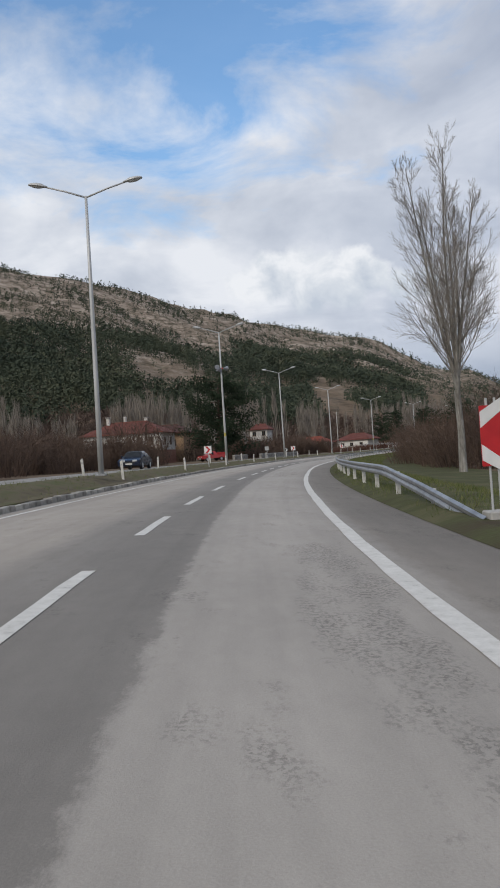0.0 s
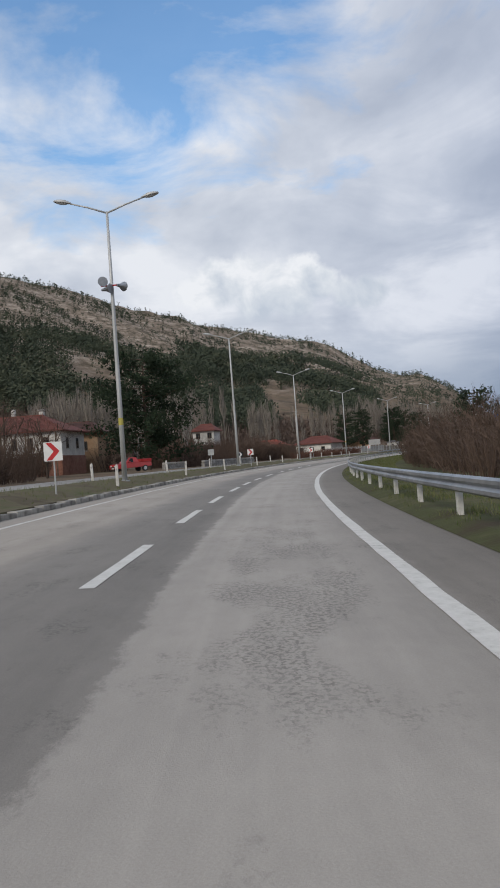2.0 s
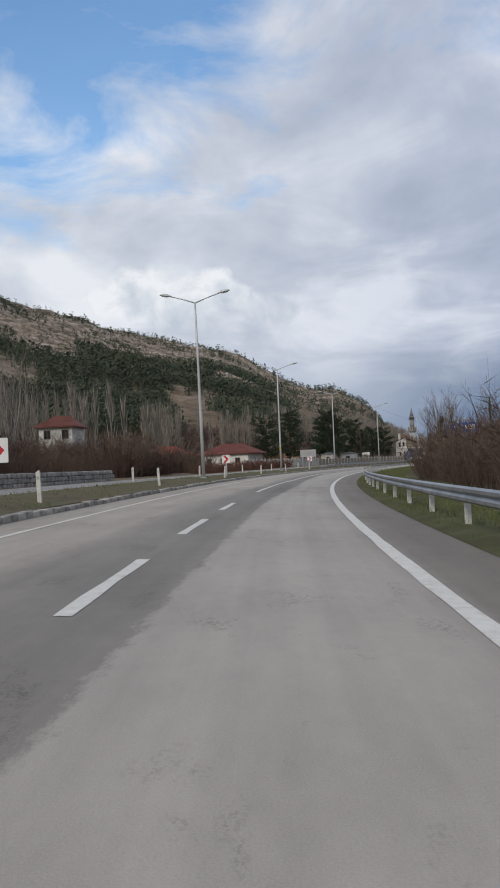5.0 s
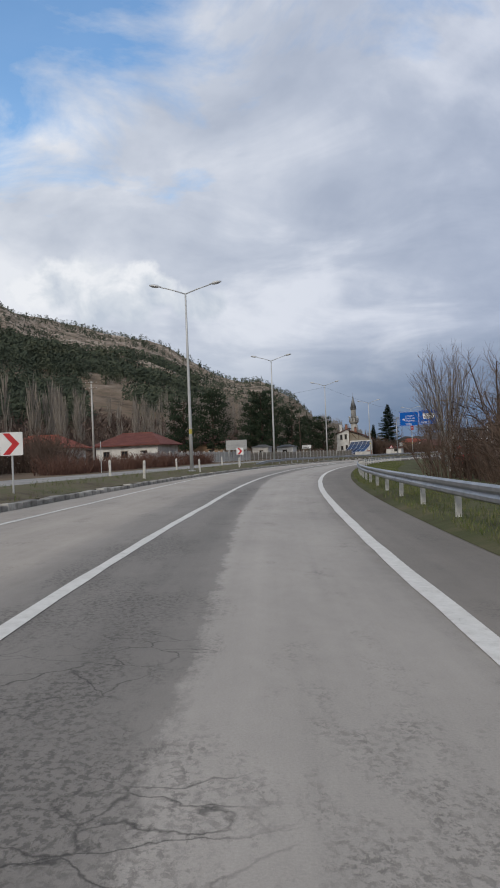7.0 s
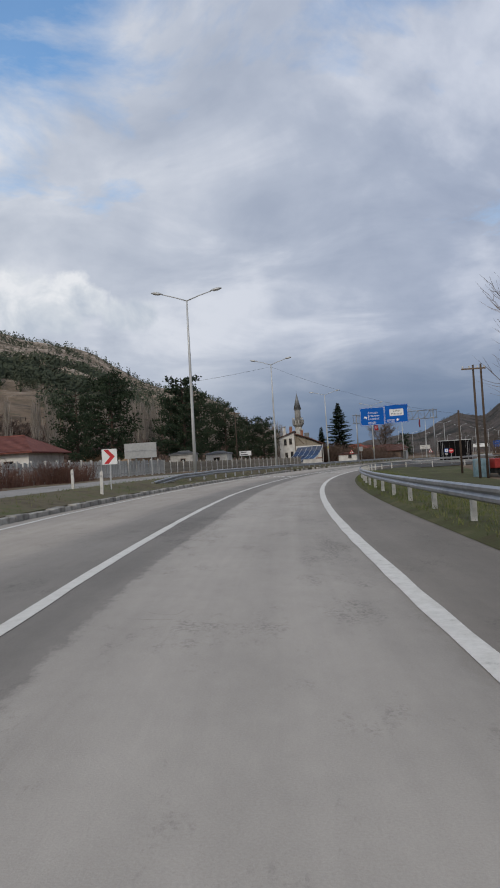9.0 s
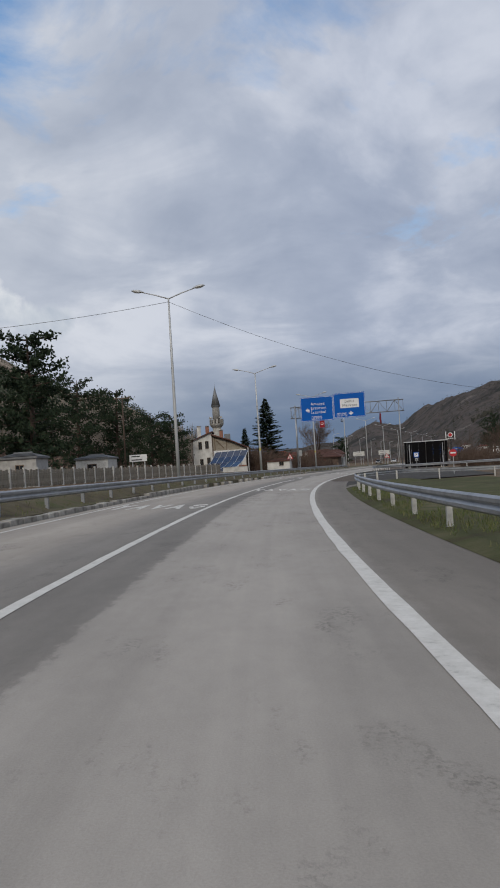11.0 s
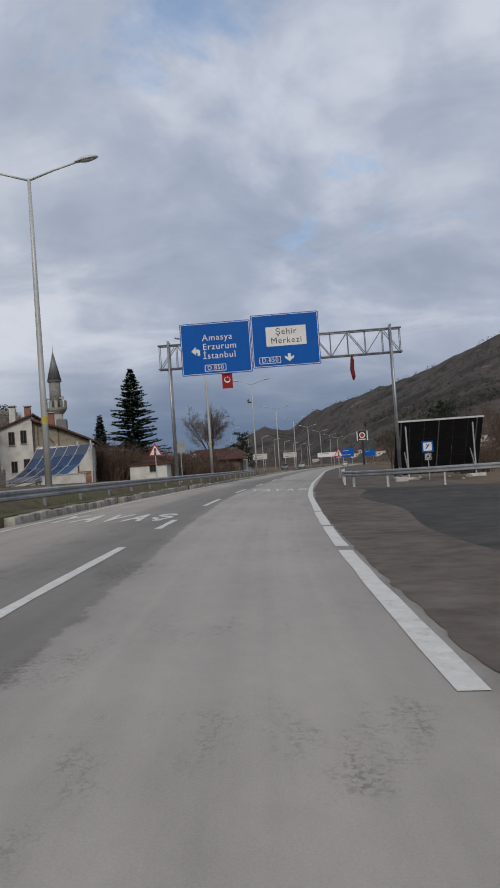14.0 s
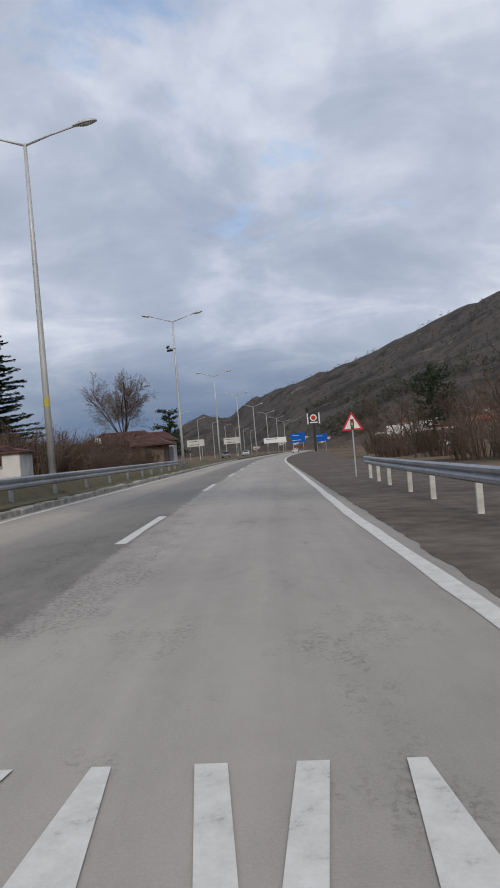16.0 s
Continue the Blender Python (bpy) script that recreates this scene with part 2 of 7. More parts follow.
    vor.inputs["Scale"].default_value = 2.6
    warp = N("ShaderNodeMix")
    warp.data_type, warp.blend_type = "RGBA", "ADD"
    warp.inputs[0].default_value = 0.45
    wn = N("ShaderNodeTexNoise")
    wn.inputs["Scale"].default_value, wn.inputs["Detail"].default_value = 2.2, 5
    link(t, flat_.outputs[0], wn.inputs[0])
    link(t, flat_.outputs[0], warp.inputs[6])
    link(t, wn.outputs["Color"], warp.inputs[7])
    link(t, warp.outputs[2], vm.inputs[0])
    link(t, vm.outputs[0], vor.inputs["Vector"])
    line = N("ShaderNodeMapRange")
    line.inputs["From Min"].default_value, line.inputs["From Max"].default_value = 0.003, 0.026
    line.inputs["To Min"].default_value, line.inputs["To Max"].default_value = 0.42, 1.0
    link(t, vor.outputs["Distance"], line.inputs[0])
    spot = N("ShaderNodeMapRange")
    spot.inputs["From Min"].default_value, spot.inputs["From Max"].default_value = 0.66, 0.74
    link(t, m("ADD", noise(0.3, 4, 0.55, (1.5, 0.8, 1)), m("MULTIPLY", patch(138.0, 1.4, 6.5, 2.6), 1.6)), spot.inputs[0])
    cm = N("ShaderNodeMix")
    cm.data_type = "FLOAT"
    link(t, spot.outputs[0], cm.inputs[0])
    cm.inputs[2].default_value = 1.0
    link(t, line.outputs[0], cm.inputs[3])
    val = m("MULTIPLY", val, cm.outputs[0])
    mul = N("ShaderNodeMix")
    mul.data_type, mul.blend_type = "RGBA", "MULTIPLY"
    mul.inputs[0].default_value = 1.0
    link(t, r.outputs[0], mul.inputs[6])
    link(t, val, mul.inputs[7])
    link(t, mul.outputs[2], b.inputs["Base Color"])
    b.inputs["Roughness"].default_value, b.inputs["Specular IOR Level"].default_value = 0.82, 0.35
    bp = N("ShaderNodeBump")
    bp.inputs["Strength"].default_value, bp.inputs["Distance"].default_value = 0.35, 0.008
    link(t, m("ADD", grain, m("MULTIPLY", mixp.outputs[0], 2.0)), bp.inputs["Height"])
    link(t, bp.outputs[0], b.inputs["Normal"])
    return mt


def paint_material():
    """White road paint, worn through to the asphalt in specks."""
    mt = bpy.data.materials.new("road_paint")
    mt.use_nodes = True
    t = mt.node_tree
    b = t.nodes["Principled BSDF"]
    N = t.nodes.new
    co, n, r = N("ShaderNodeTexCoord"), N("ShaderNodeTexNoise"), N("ShaderNodeValToRGB")
    link(t, co.outputs["Object"], n.inputs[0])
    n.inputs["Scale"].default_value, n.inputs["Detail"].default_value, n.inputs["Roughness"].default_value = 5.5, 9, 0.78
    e = r.color_ramp.elements
    e[0].position, e[0].color = 0.30, (0.26, 0.25, 0.23, 1)
    e[1].position, e[1].color = 0.41, (0.54, 0.525, 0.485, 1)
    e.new(0.64).color = (0.66, 0.645, 0.605, 1)
    link(t, n.outputs[0], r.inputs[0])
    link(t, r.outputs[0], b.inputs["Base Color"])
    b.inputs["Roughness"].default_value = 0.7
    return mt


def hill_material():
    """Ground for valley and slopes: dry grass and brown earth low down, pale rock and scrub high up."""
    mt = bpy.data.materials.new("hill_ground")
    mt.use_nodes = True
    t = mt.node_tree
    b = t.nodes["Principled BSDF"]
    N = t.nodes.new
    co, sep = N("ShaderNodeTexCoord"), N("ShaderNodeSeparateXYZ")
    link(t, co.outputs["Object"], sep.inputs[0])

    def noise(scale, detail=8, rough=0.6):
        n = N("ShaderNodeTexNoise")
        n.inputs["Scale"].default_value, n.inputs["Detail"].default_value, n.inputs["Roughness"].default_value = scale, detail, rough
        link(t, co.outputs["Object"], n.inputs[0])
        return n.outputs[0]

    def ramp(f, *st):
        r = N("ShaderNodeValToRGB")
        el = r.color_ramp.elements
        while len(el) < len(st):
            el.new(0.5)
        for e, (p, c) in zip(el, st):
            e.position, e.color = p, (*c, 1)
        link(t, f, r.inputs[0])
        return r.outputs[0]

    def mix(f, a, c):
        n = N("ShaderNodeMix")
        n.data_type = "RGBA"
        link(t, f, n.inputs[0])
        link(t, a, n.inputs[6])
        link(t, c, n.inputs[7])
        return n.outputs[2]

    low = ramp(noise(0.05, 10, 0.7), (0.36, (0.062, 0.050, 0.034)), (0.46, (0.125, 0.092, 0.064)), (0.54, (0.17, 0.125, 0.088)), (0.63, (0.085, 0.078, 0.046)))
    high = ramp(noise(0.06, 12, 0.78), (0.38, (0.055, 0.055, 0.036)), (0.45, (0.14, 0.113, 0.085)), (0.52, (0.245, 0.197, 0.153)), (0.62, (0.42, 0.36, 0.30)))
    east = ramp(noise(0.011, 13, 0.72), (0.37, (0.028, 0.030, 0.027)), (0.45, (0.054, 0.048, 0.045)), (0.52, (0.100, 0.083, 0.074)), (0.58, (0.046, 0.043, 0.039)), (0.66, (0.165, 0.14, 0.125)))
    mr = N("ShaderNodeMapRange")
    mr.inputs["From Min"].default_value, mr.inputs["From Max"].default_value = 30, 110
    link(t, sep.outputs[2], mr.inputs[0])
    wig = N("ShaderNodeMath")
    wig.operation, wig.use_clamp = "MULTIPLY_ADD", True
    link(t, noise(0.012, 4), wig.inputs[0])
    wig.inputs[1].default_value = 0.8
    sub = N("ShaderNodeMath")
    sub.operation = "SUBTRACT"
    link(t, mr.outputs[0], sub.inputs[0])
    sub.inputs[1].default_value = 0.4
    link(t, sub.outputs[0], wig.inputs[2])
    ex = N("ShaderNodeMapRange")                       # darker woodland and ploughed slopes in the east
    ex.inputs["From Min"].default_value, ex.inputs["From Max"].default_value = 420, 620
    link(t, sep.outputs[0], ex.inputs[0])
    link(t, mix(ex.outputs[0], mix(wig.outputs[0], low, high), east), b.inputs["Base Color"])
    b.inputs["Roughness"].default_value, b.inputs["Specular IOR Level"].default_value = 0.95, 0.1
    bp = N("ShaderNodeBump")
    bp.inputs["Strength"].default_value, bp.inputs["Distance"].default_value = 0.5, 0.8
    link(t, noise(0.12, 9, 0.65), bp.inputs["Height"])
    link(t, bp.outputs[0], b.inputs["Normal"])
    return mt


ASPHALT, PAINT, HILL = asphalt_material(), paint_material(), hill_material()
LANE = material("side_road_asphalt", [(0.17, 0.165, 0.155), (0.25, 0.24, 0.225), (0.30, 0.29, 0.27)], 1.3, 0.9, bump=0.2, bump_scale=40)
SOIL = material("brown_gravel_soil", [(0.08, 0.066, 0.056), (0.125, 0.105, 0.090), (0.17, 0.147, 0.128)], 2.2, 0.95, bump=0.7, bump_scale=14, spec=0.1)
DARK_TAR = material("dark_tar", [(0.045, 0.043, 0.041), (0.066, 0.063, 0.06), (0.095, 0.09, 0.084)], 1.6, 0.95, bump=0.3, bump_scale=50, spec=0.12)
KERB = material("kerb_concrete", [(0.13, 0.12, 0.105), (0.25, 0.235, 0.21), (0.38, 0.365, 0.33)], 5, 0.9, bump=0.4, per_object=0.28)
CONCRETE = material("concrete", [(0.28, 0.275, 0.26), (0.40, 0.39, 0.37), (0.47, 0.46, 0.44)], 2.2, 0.9, bump=0.3)
GRASS_SOIL = material("verge_soil", [(0.085, 0.07, 0.05), (0.125, 0.108, 0.07), (0.09, 0.10, 0.046)], 1.4, 0.95, bump=0.8, bump_scale=9, spec=0.1)
GRASS_GREEN = material("grass_ground", [(0.062, 0.050, 0.033), (0.072, 0.078, 0.036), (0.122, 0.108, 0.064)], 0.9, 0.95, bump=0.8, bump_scale=9, spec=0.1)
GALV = material("galvanised_steel", [(0.24, 0.25, 0.265), (0.34, 0.35, 0.365), (0.42, 0.43, 0.44)], 3, 0.45, metal=0.75, bump=0.08)
POLE = material("painted_steel_pole", [(0.40, 0.41, 0.41), (0.47, 0.48, 0.48), (0.52, 0.53, 0.53)], 1.2, 0.5, metal=0.25, bump=0.05)
POSTWHITE = material("weathered_white_plastic", [(0.38, 0.37, 0.34), (0.52, 0.51, 0.48), (0.62, 0.61, 0.58)], 6, 0.6, bump=0.1)
BLACK = material("black_plastic", [(0.012, 0.012, 0.013), (0.03, 0.03, 0.03)], 5, 0.5, bump=0.05)
LENS = material("lamp_lens", [(0.42, 0.43, 0.43), (0.55, 0.56, 0.56)], 9, 0.25, bump=0.05)
YELLOW = material("yellow_sticker", [(0.40, 0.34, 0.07), (0.48, 0.41, 0.10)], 9, 0.5, bump=0.0)
FLAGRED = material("red_flag_cloth", [(0.22, 0.012, 0.018), (0.30, 0.016, 0.024)], 4, 0.8, bump=0.15)
RED = material("red_sheeting", [(0.40, 0.02, 0.025), (0.52, 0.025, 0.03)], 4, 0.45, bump=0.03)
WHITE = material("white_sheeting", [(0.62, 0.63, 0.63), (0.75, 0.75, 0.74)], 4, 0.45, bump=0.03)
BLUE = material("blue_sheeting", [(0.003, 0.085, 0.37), (0.004, 0.10, 0.42)], 1.5, 0.5, bump=0.02, spec=0.12)
SIGNBACK = material("grey_aluminium", [(0.30, 0.31, 0.31), (0.40, 0.41, 0.41)], 4, 0.5, metal=0.6, bump=0.03)
BARK = material("pale_bark", [(0.10, 0.09, 0.08), (0.22, 0.21, 0.19), (0.36, 0.345, 0.32)], 7, 0.9, bump=0.6, stretch=(1, 1, 0.25))
DARKBARK = material("dark_bark", [(0.045, 0.032, 0.024), (0.09, 0.066, 0.05)], 8, 0.95, bump=0.6, stretch=(1, 1, 0.3))
NEEDLE = island_material("pine_needles", (0.020, 0.035, 0.022), (0.049, 0.071, 0.039))
# greens of the hillside pines and scrub lightened to stand in for distance haze
FARPINE = material("far_pine", [(0.034, 0.045, 0.033), (0.053, 0.065, 0.043), (0.084, 0.090, 0.056)], 0.09, 0.9, bump=0, spec=0.15, detail=4)
TWIG = island_material("bare_twigs", (0.15, 0.135, 0.12), (0.33, 0.305, 0.275))
TWIGBROWN = island_material("brown_bare_twigs", (0.09, 0.065, 0.05), (0.20, 0.155, 0.125))
DARKWOOD = island_material("far_dark_wood", (0.026, 0.029, 0.022), (0.070, 0.062, 0.048))
POPLAR = island_material("bare_poplar", (0.14, 0.123, 0.105), (0.28, 0.25, 0.215))
REDBRUSH = island_material("reddish_brush", (0.085, 0.045, 0.036), (0.17, 0.095, 0.07))
BRUSH = island_material("brown_brush", (0.06, 0.042, 0.034), (0.135, 0.094, 0.072))
BLADE = island_material("grass_blades", (0.065, 0.10, 0.028), (0.17, 0.165, 0.075))


# ---- plan: s runs along the line between the two lanes, lat across it (right positive), in metres ----
HEAD = (1.4131, -15.0362, 3.2546, -1.5217, 0.2161)
S_ALL = np.arange(-80.0, 700.0, 0.5)


def heading_at(s):
    u = np.clip(s, -80, 325) / 100
    h = sum(c * u ** k for k, c in enumerate(HEAD))
    more = np.clip(np.asarray(s) - 395, 0, 160)
    return np.radians(h - 0.045 * more + 0.0001 * more ** 2)


_h = heading_at(S_ALL)
_hm = (_h[1:] + _h[:-1]) / 2
X_ALL = np.r_[0, np.cumsum(-np.sin(_hm) * 0.5)]
Y_ALL = np.r_[0, np.cumsum(np.cos(_hm) * 0.5)]
_i0 = int(80 / 0.5)
X_ALL += 2.1615 - X_ALL[_i0]
Y_ALL += -0.0663 - Y_ALL[_i0]
BANK = math.tan(radians(2.5))


def plan(s, lat):
    """x, y of a place along and across the road."""
    h = np.interp(s, S_ALL, _h)
    return np.interp(s, S_ALL, X_ALL) + lat * np.cos(h), np.interp(s, S_ALL, Y_ALL) + lat * np.sin(h)


def yaw_at(s):
    return math.degrees(float(np.interp(s, S_ALL, _h)))


def where(x, y):
    """s and lat of places in the world."""
    x, y = np.asarray(x, float), np.asarray(y, float)
    best_d, best_k = np.full(x.shape, 1e18), np.zeros(x.shape, int)
    for k in range(0, len(S_ALL), 8):
        d = (x - X_ALL[k]) ** 2 + (y - Y_ALL[k]) ** 2
        best_k = np.where(d < best_d, k, best_k)
        best_d = np.minimum(d, best_d)
    h = _h[best_k]
    along = -(x - X_ALL[best_k]) * np.sin(h) + (y - Y_ALL[best_k]) * np.cos(h)
    return S_ALL[best_k] + along, (x - X_ALL[best_k]) * np.cos(h) + (y - Y_ALL[best_k]) * np.sin(h)


def road_z(s, lat):
    return -(lat - 2.1) * BANK + 0 * s


def lamp_z(s):
    """Height of the verge on the inside where the lamps stand."""
    return np.interp(s, [-80, 0, 74, 194, 234, 270, 347, 388, 450], [0.80, 0.80, 0.72, 0.62, 0.80, 0.95, 1.0, 0.6, 0.5])


# hills: azimuth (clockwise from +y) seen from HUB, height of the skyline in degrees, its distance and the distance of the foot
HUB = (30.0, 120.0)
RIDGE = [(-180, 5, 1500, 400), (-120, 6, 900, 200), (-60, 15, 800, 170), (-30, 16.4, 900, 150), (-20.7, 15.9, 970, 150), (-15.4, 15.0, 1020, 155), (-10.4, 13.6, 1095, 160), (-5.8, 12.5, 1135, 170), (-3.9, 12.0, 1150, 175),
         (-1.5, 11.2, 1175, 182), (0.2, 10.5, 1190, 188), (3.2, 10.1, 1200, 196), (6.7, 9.3, 1225, 205), (8.5, 8.7, 1245, 210), (10, 8.0, 1250, 215), (11.4, 7.1, 1250, 218), (13, 6.4, 1235, 222), (15, 5.5, 1210, 228),
         (16.6, 5.3, 1180, 240), (18.9, 4.1, 1130, 285), (20, 2.9, 1100, 300), (21.2, 1.7, 1100, 340), (23, 0.8, 1200, 420), (26, 0.8, 1600, 700), (29, 1.2, 2400, 1200), (33, 1.6, 2500, 1200), (35.5, 2.9, 2500, 1200), (37.2, 2.4, 2500, 1200),
         (38.9, 3.6, 2420, 1000), (41, 4.2, 2020, 700), (43.6, 5.0, 1820, 520), (45.5, 5.6, 1750, 450), (47.5, 6.4, 1690, 420), (49.8, 7.1, 1620, 390), (51.6, 7.9, 1570, 370), (53.2, 8.5, 1510, 350), (54.3, 8.9, 1490, 340),
         (58.5, 10.8, 1400, 320), (65, 11.5, 1300, 300), (90, 11, 1300, 300), (130, 8, 1400, 350), (180, 5, 1500, 400)]


def hill_z(x, y):
    dx, dy = x - HUB[0], y - HUB[1]
    r = np.hypot(dx, dy)
    az = np.degrees(np.arctan2(dx, dy))
    a = [q[0] for q in RIDGE]
    el, far, foot = (np.interp(az, a, [q[k] for q in RIDGE]) for k in (1, 2, 3))
    top = np.tan(np.radians(el)) * far
    u = np.clip((r - foot) / (far - foot), 0, 1)
    z = top * u ** 1.35 * (1 - 0.0 * u)
    past = np.clip((r - far) / 900, 0, 1)
    return z * (1 - past) + top * 0.3 * past


def rumple(x, y):
    """Small relief that grows with the slope: broad swells, gullies and knolls."""
    swell = np.sin(x * 0.021 + 1.3 * np.sin(y * 0.013)) * np.sin(y * 0.017 + 1.1 * np.sin(x * 0.011)) * 0.6
    gully = 1 - np.abs(np.sin(x * 0.019 - y * 0.008 + 1.9 * np.sin(y * 0.012 + x * 0.004)))
    knoll = np.sin(x * 0.061 + 2.1 * np.sin(y * 0.037)) * np.sin(y * 0.053 + 1.7 * np.sin(x * 0.041))
    return swell + np.sin(x * 0.034 + y * 0.023 + 1.7 * np.sin(y * 0.019)) * 0.3 - 0.7 * gully ** 2 + 0.22 * knoll + 0.25


def ground_z(x, y, under=True):
    s, lat = where(x, y)
    left = lamp_z(s) + np.clip(-lat - 12, 0, 60) * 0.012
    level = np.clip((s - 246) / 12, 0, 1) * np.clip((356 - s) / 12, 0, 1)      # flat ground round the pull-in
    right = road_z(s, 6.2) - 0.12 - np.clip(lat - 7, 0, 10) * 0.06 * (1 - level)
    z = np.where(lat < 1, left, right)
    hz = hill_z(x, y)
    z = z + hz + rumple(x, y) * np.clip(hz / 25, 0, 1) * 7
    if under:                                          # room under the road and its verges
        z = z - 1.5 * np.clip((11.6 + lat) / 1.0, 0, 1) * np.clip((7.0 - lat) / 1.0, 0, 1) * np.clip((690 - s) / 10, 0, 1)
    return z


def gz(s, lat):
    x, y = plan(s, lat)
    return float(ground_z(np.array([x]), np.array([y]), False)[0])


# ---- mesh helpers ----
def mesh_of(name, verts, faces, mats, smooth=False, idx=None):
    me = bpy.data.meshes.new(name)
    me.from_pydata([tuple(map(float, v)) for v in verts], [], [tuple(map(int, f)) for f in faces])
    for m in mats if isinstance(mats, (list, tuple)) else [mats]:
        me.materials.append(m)
    if idx is not None:
        me.polygons.foreach_set("material_index", idx)
    if smooth:
        me.polygons.foreach_set("use_smooth", [True] * len(me.polygons))
    me.update()
    return me


def thing(name, label, category, m=None, group="", kind=""):
    ob = new(name)
    ob.empty_display_size = 0.2
    if m is not None:
        ob.matrix_basis = m
    return tagged(ob, label, category, group, kind)


def part(name, bm, mat, parent, label="", smooth=False):
    """Links a bmesh (or ready mesh data) as one mesh object under a thing or a part."""
    if isinstance(bm, bmesh.types.BMesh):
        me = bpy.data.meshes.new(name)
        bm.normal_update()
        bm.to_mesh(me)
        bm.free()
        me.materials.append(mat)
        if smooth:
            me.polygons.foreach_set("use_smooth", [True] * len(me.polygons))
    else:
        me = bm
    ob = new(name, me)
    ob.parent = parent
    if label:
        ob["label"] = label
    return ob


def box(bm, x0, x1, y0, y1, z0, z1, bevel=0.0, m=None):
    r = bmesh.ops.create_cube(bm, size=1.0)
    v = r["verts"]
    bmesh.ops.scale(bm, vec=(x1 - x0, y1 - y0, z1 - z0), verts=v)
    bmesh.ops.translate(bm, vec=((x0 + x1) / 2, (y0 + y1) / 2, (z0 + z1) / 2), verts=v)
    if m is not None:
        bmesh.ops.transform(bm, matrix=m, verts=v)
    if bevel:
        es = list({e for q in v for e in q.link_edges})
        bmesh.ops.bevel(bm, geom=es, offset=bevel, segments=1, affect="EDGES")
    return bm


def bbox(*a, **k):
    return box(bmesh.new(), *a, **k)


def tube(bm, pts, radii, sides=8, cap=True):
    """A round bar through the points."""
    pts = [Vector(p) for p in pts]
    rings = []
    for i, p in enumerate(pts):
        d = (pts[min(i + 1, len(pts) - 1)] - pts[max(i - 1, 0)]).normalized()
        a = d.orthogonal().normalized() if i == 0 else (rings_a - d * rings_a.dot(d)).normalized()
        rings_a = a
        b = d.cross(a)
        r = radii[i] if isinstance(radii, (list, tuple)) else radii
        rings.append([bm.verts.new(p + (a * math.cos(2 * math.pi * k / sides) + b * math.sin(2 * math.pi * k / sides)) * r) for k in range(sides)])
    for q, w in zip(rings, rings[1:]):
        for k in range(sides):
            bm.faces.new((q[k], q[(k + 1) % sides], w[(k + 1) % sides], w[k]))
    if cap:
        bm.faces.new(rings[0][::-1])
        bm.faces.new(rings[-1])
    return bm


def btube(*a, **k):
    return tube(bmesh.new(), *a, **k)


def prism(outline, y0, y1):
    """An upright outline (x, z) given depth from y0 to y1."""
    bm = bmesh.new()
    a = [bm.verts.new((x, y0, z)) for x, z in outline]
    b = [bm.verts.new((x, y1, z)) for x, z in outline]
    bm.faces.new(a)
    bm.faces.new(b[::-1])
    n = len(a)
    for i in range(n):
        bm.faces.new((a[(i + 1) % n], a[i], b[i], b[(i + 1) % n]))
    bmesh.ops.recalc_face_normals(bm, faces=bm.faces)
    return bm


def seam_shift(s, lat):
    """How far the paver's seam in the middle of the carriageway strays to the right."""
    off = np.interp(s, [-80, 24, 44, 84, 92, 125, 142, 150, 156, 186, 240, 256, 266, 287, 310, 330, 352, 450], [0.2, 0.3, 0.2, -0.2, -0.3, 0.4, 0.85, 0.8, 0.65, -0.1, -0.1, -0.2, 0.1, -0.2, -0.7, -1.2, -1.35, -1.0])
    return float(off * np.interp(lat, [-4, -2, 2, 3.3], [0, 1, 1, 0]))


def strip(name, s0, s1, ds, section, mat, label="", category="", uv=True, smooth=False):
    """A surface swept along the road: section gives (lat, z) pairs for each s."""
    ss = np.arange(s0, s1 + ds * 0.5, ds)
    verts, faces, uvs, true = [], [], [], []
    n = len(section(s0))
    for s in ss:
        for lat, z in section(s):
            x, y = plan(s, lat)
            verts.append((x, y, z))
            uvs.append((lat - seam_shift(s, lat), s))
            true.append((lat, s))
    for i in range(len(ss) - 1):
        for k in range(n - 1):
            a = i * n + k
            faces.append((a, a + 1, a + n + 1, a + n))
    me = mesh_of(name, verts, faces, mat, smooth)
    if uv:
        corner = np.zeros(len(me.loops), int)
        me.loops.foreach_get("vertex_index", corner)
        for name_, co in (("UVMap", uvs), ("Plain", true)):
            me.uv_layers.new(name=name_).data.foreach_set("uv", np.array(co, float)[corner].ravel())
    ob = new(name, me)
    return tagged(ob, label, category, kind="structure")


# ---- ground, road, verges ----
def axis(lo, hi, a, b, fine, most=23.0):
    """Coordinates dense between a and b, wider outside, and wide only behind the ridges."""
    out, head = list(np.arange(a, b, fine)), []
    for row, v, end, way in ((out, b, hi, 1), (head, a, lo, -1)):
        step, start = fine, v
        while (end - v) * way > 0:
            step = step * 1.09 if abs(v - start) > 1500 else min(step * 1.09, most)
            v += step * way
            row.append(min(v, hi) if way > 0 else max(v, lo))
    return np.array(head[::-1] + out)


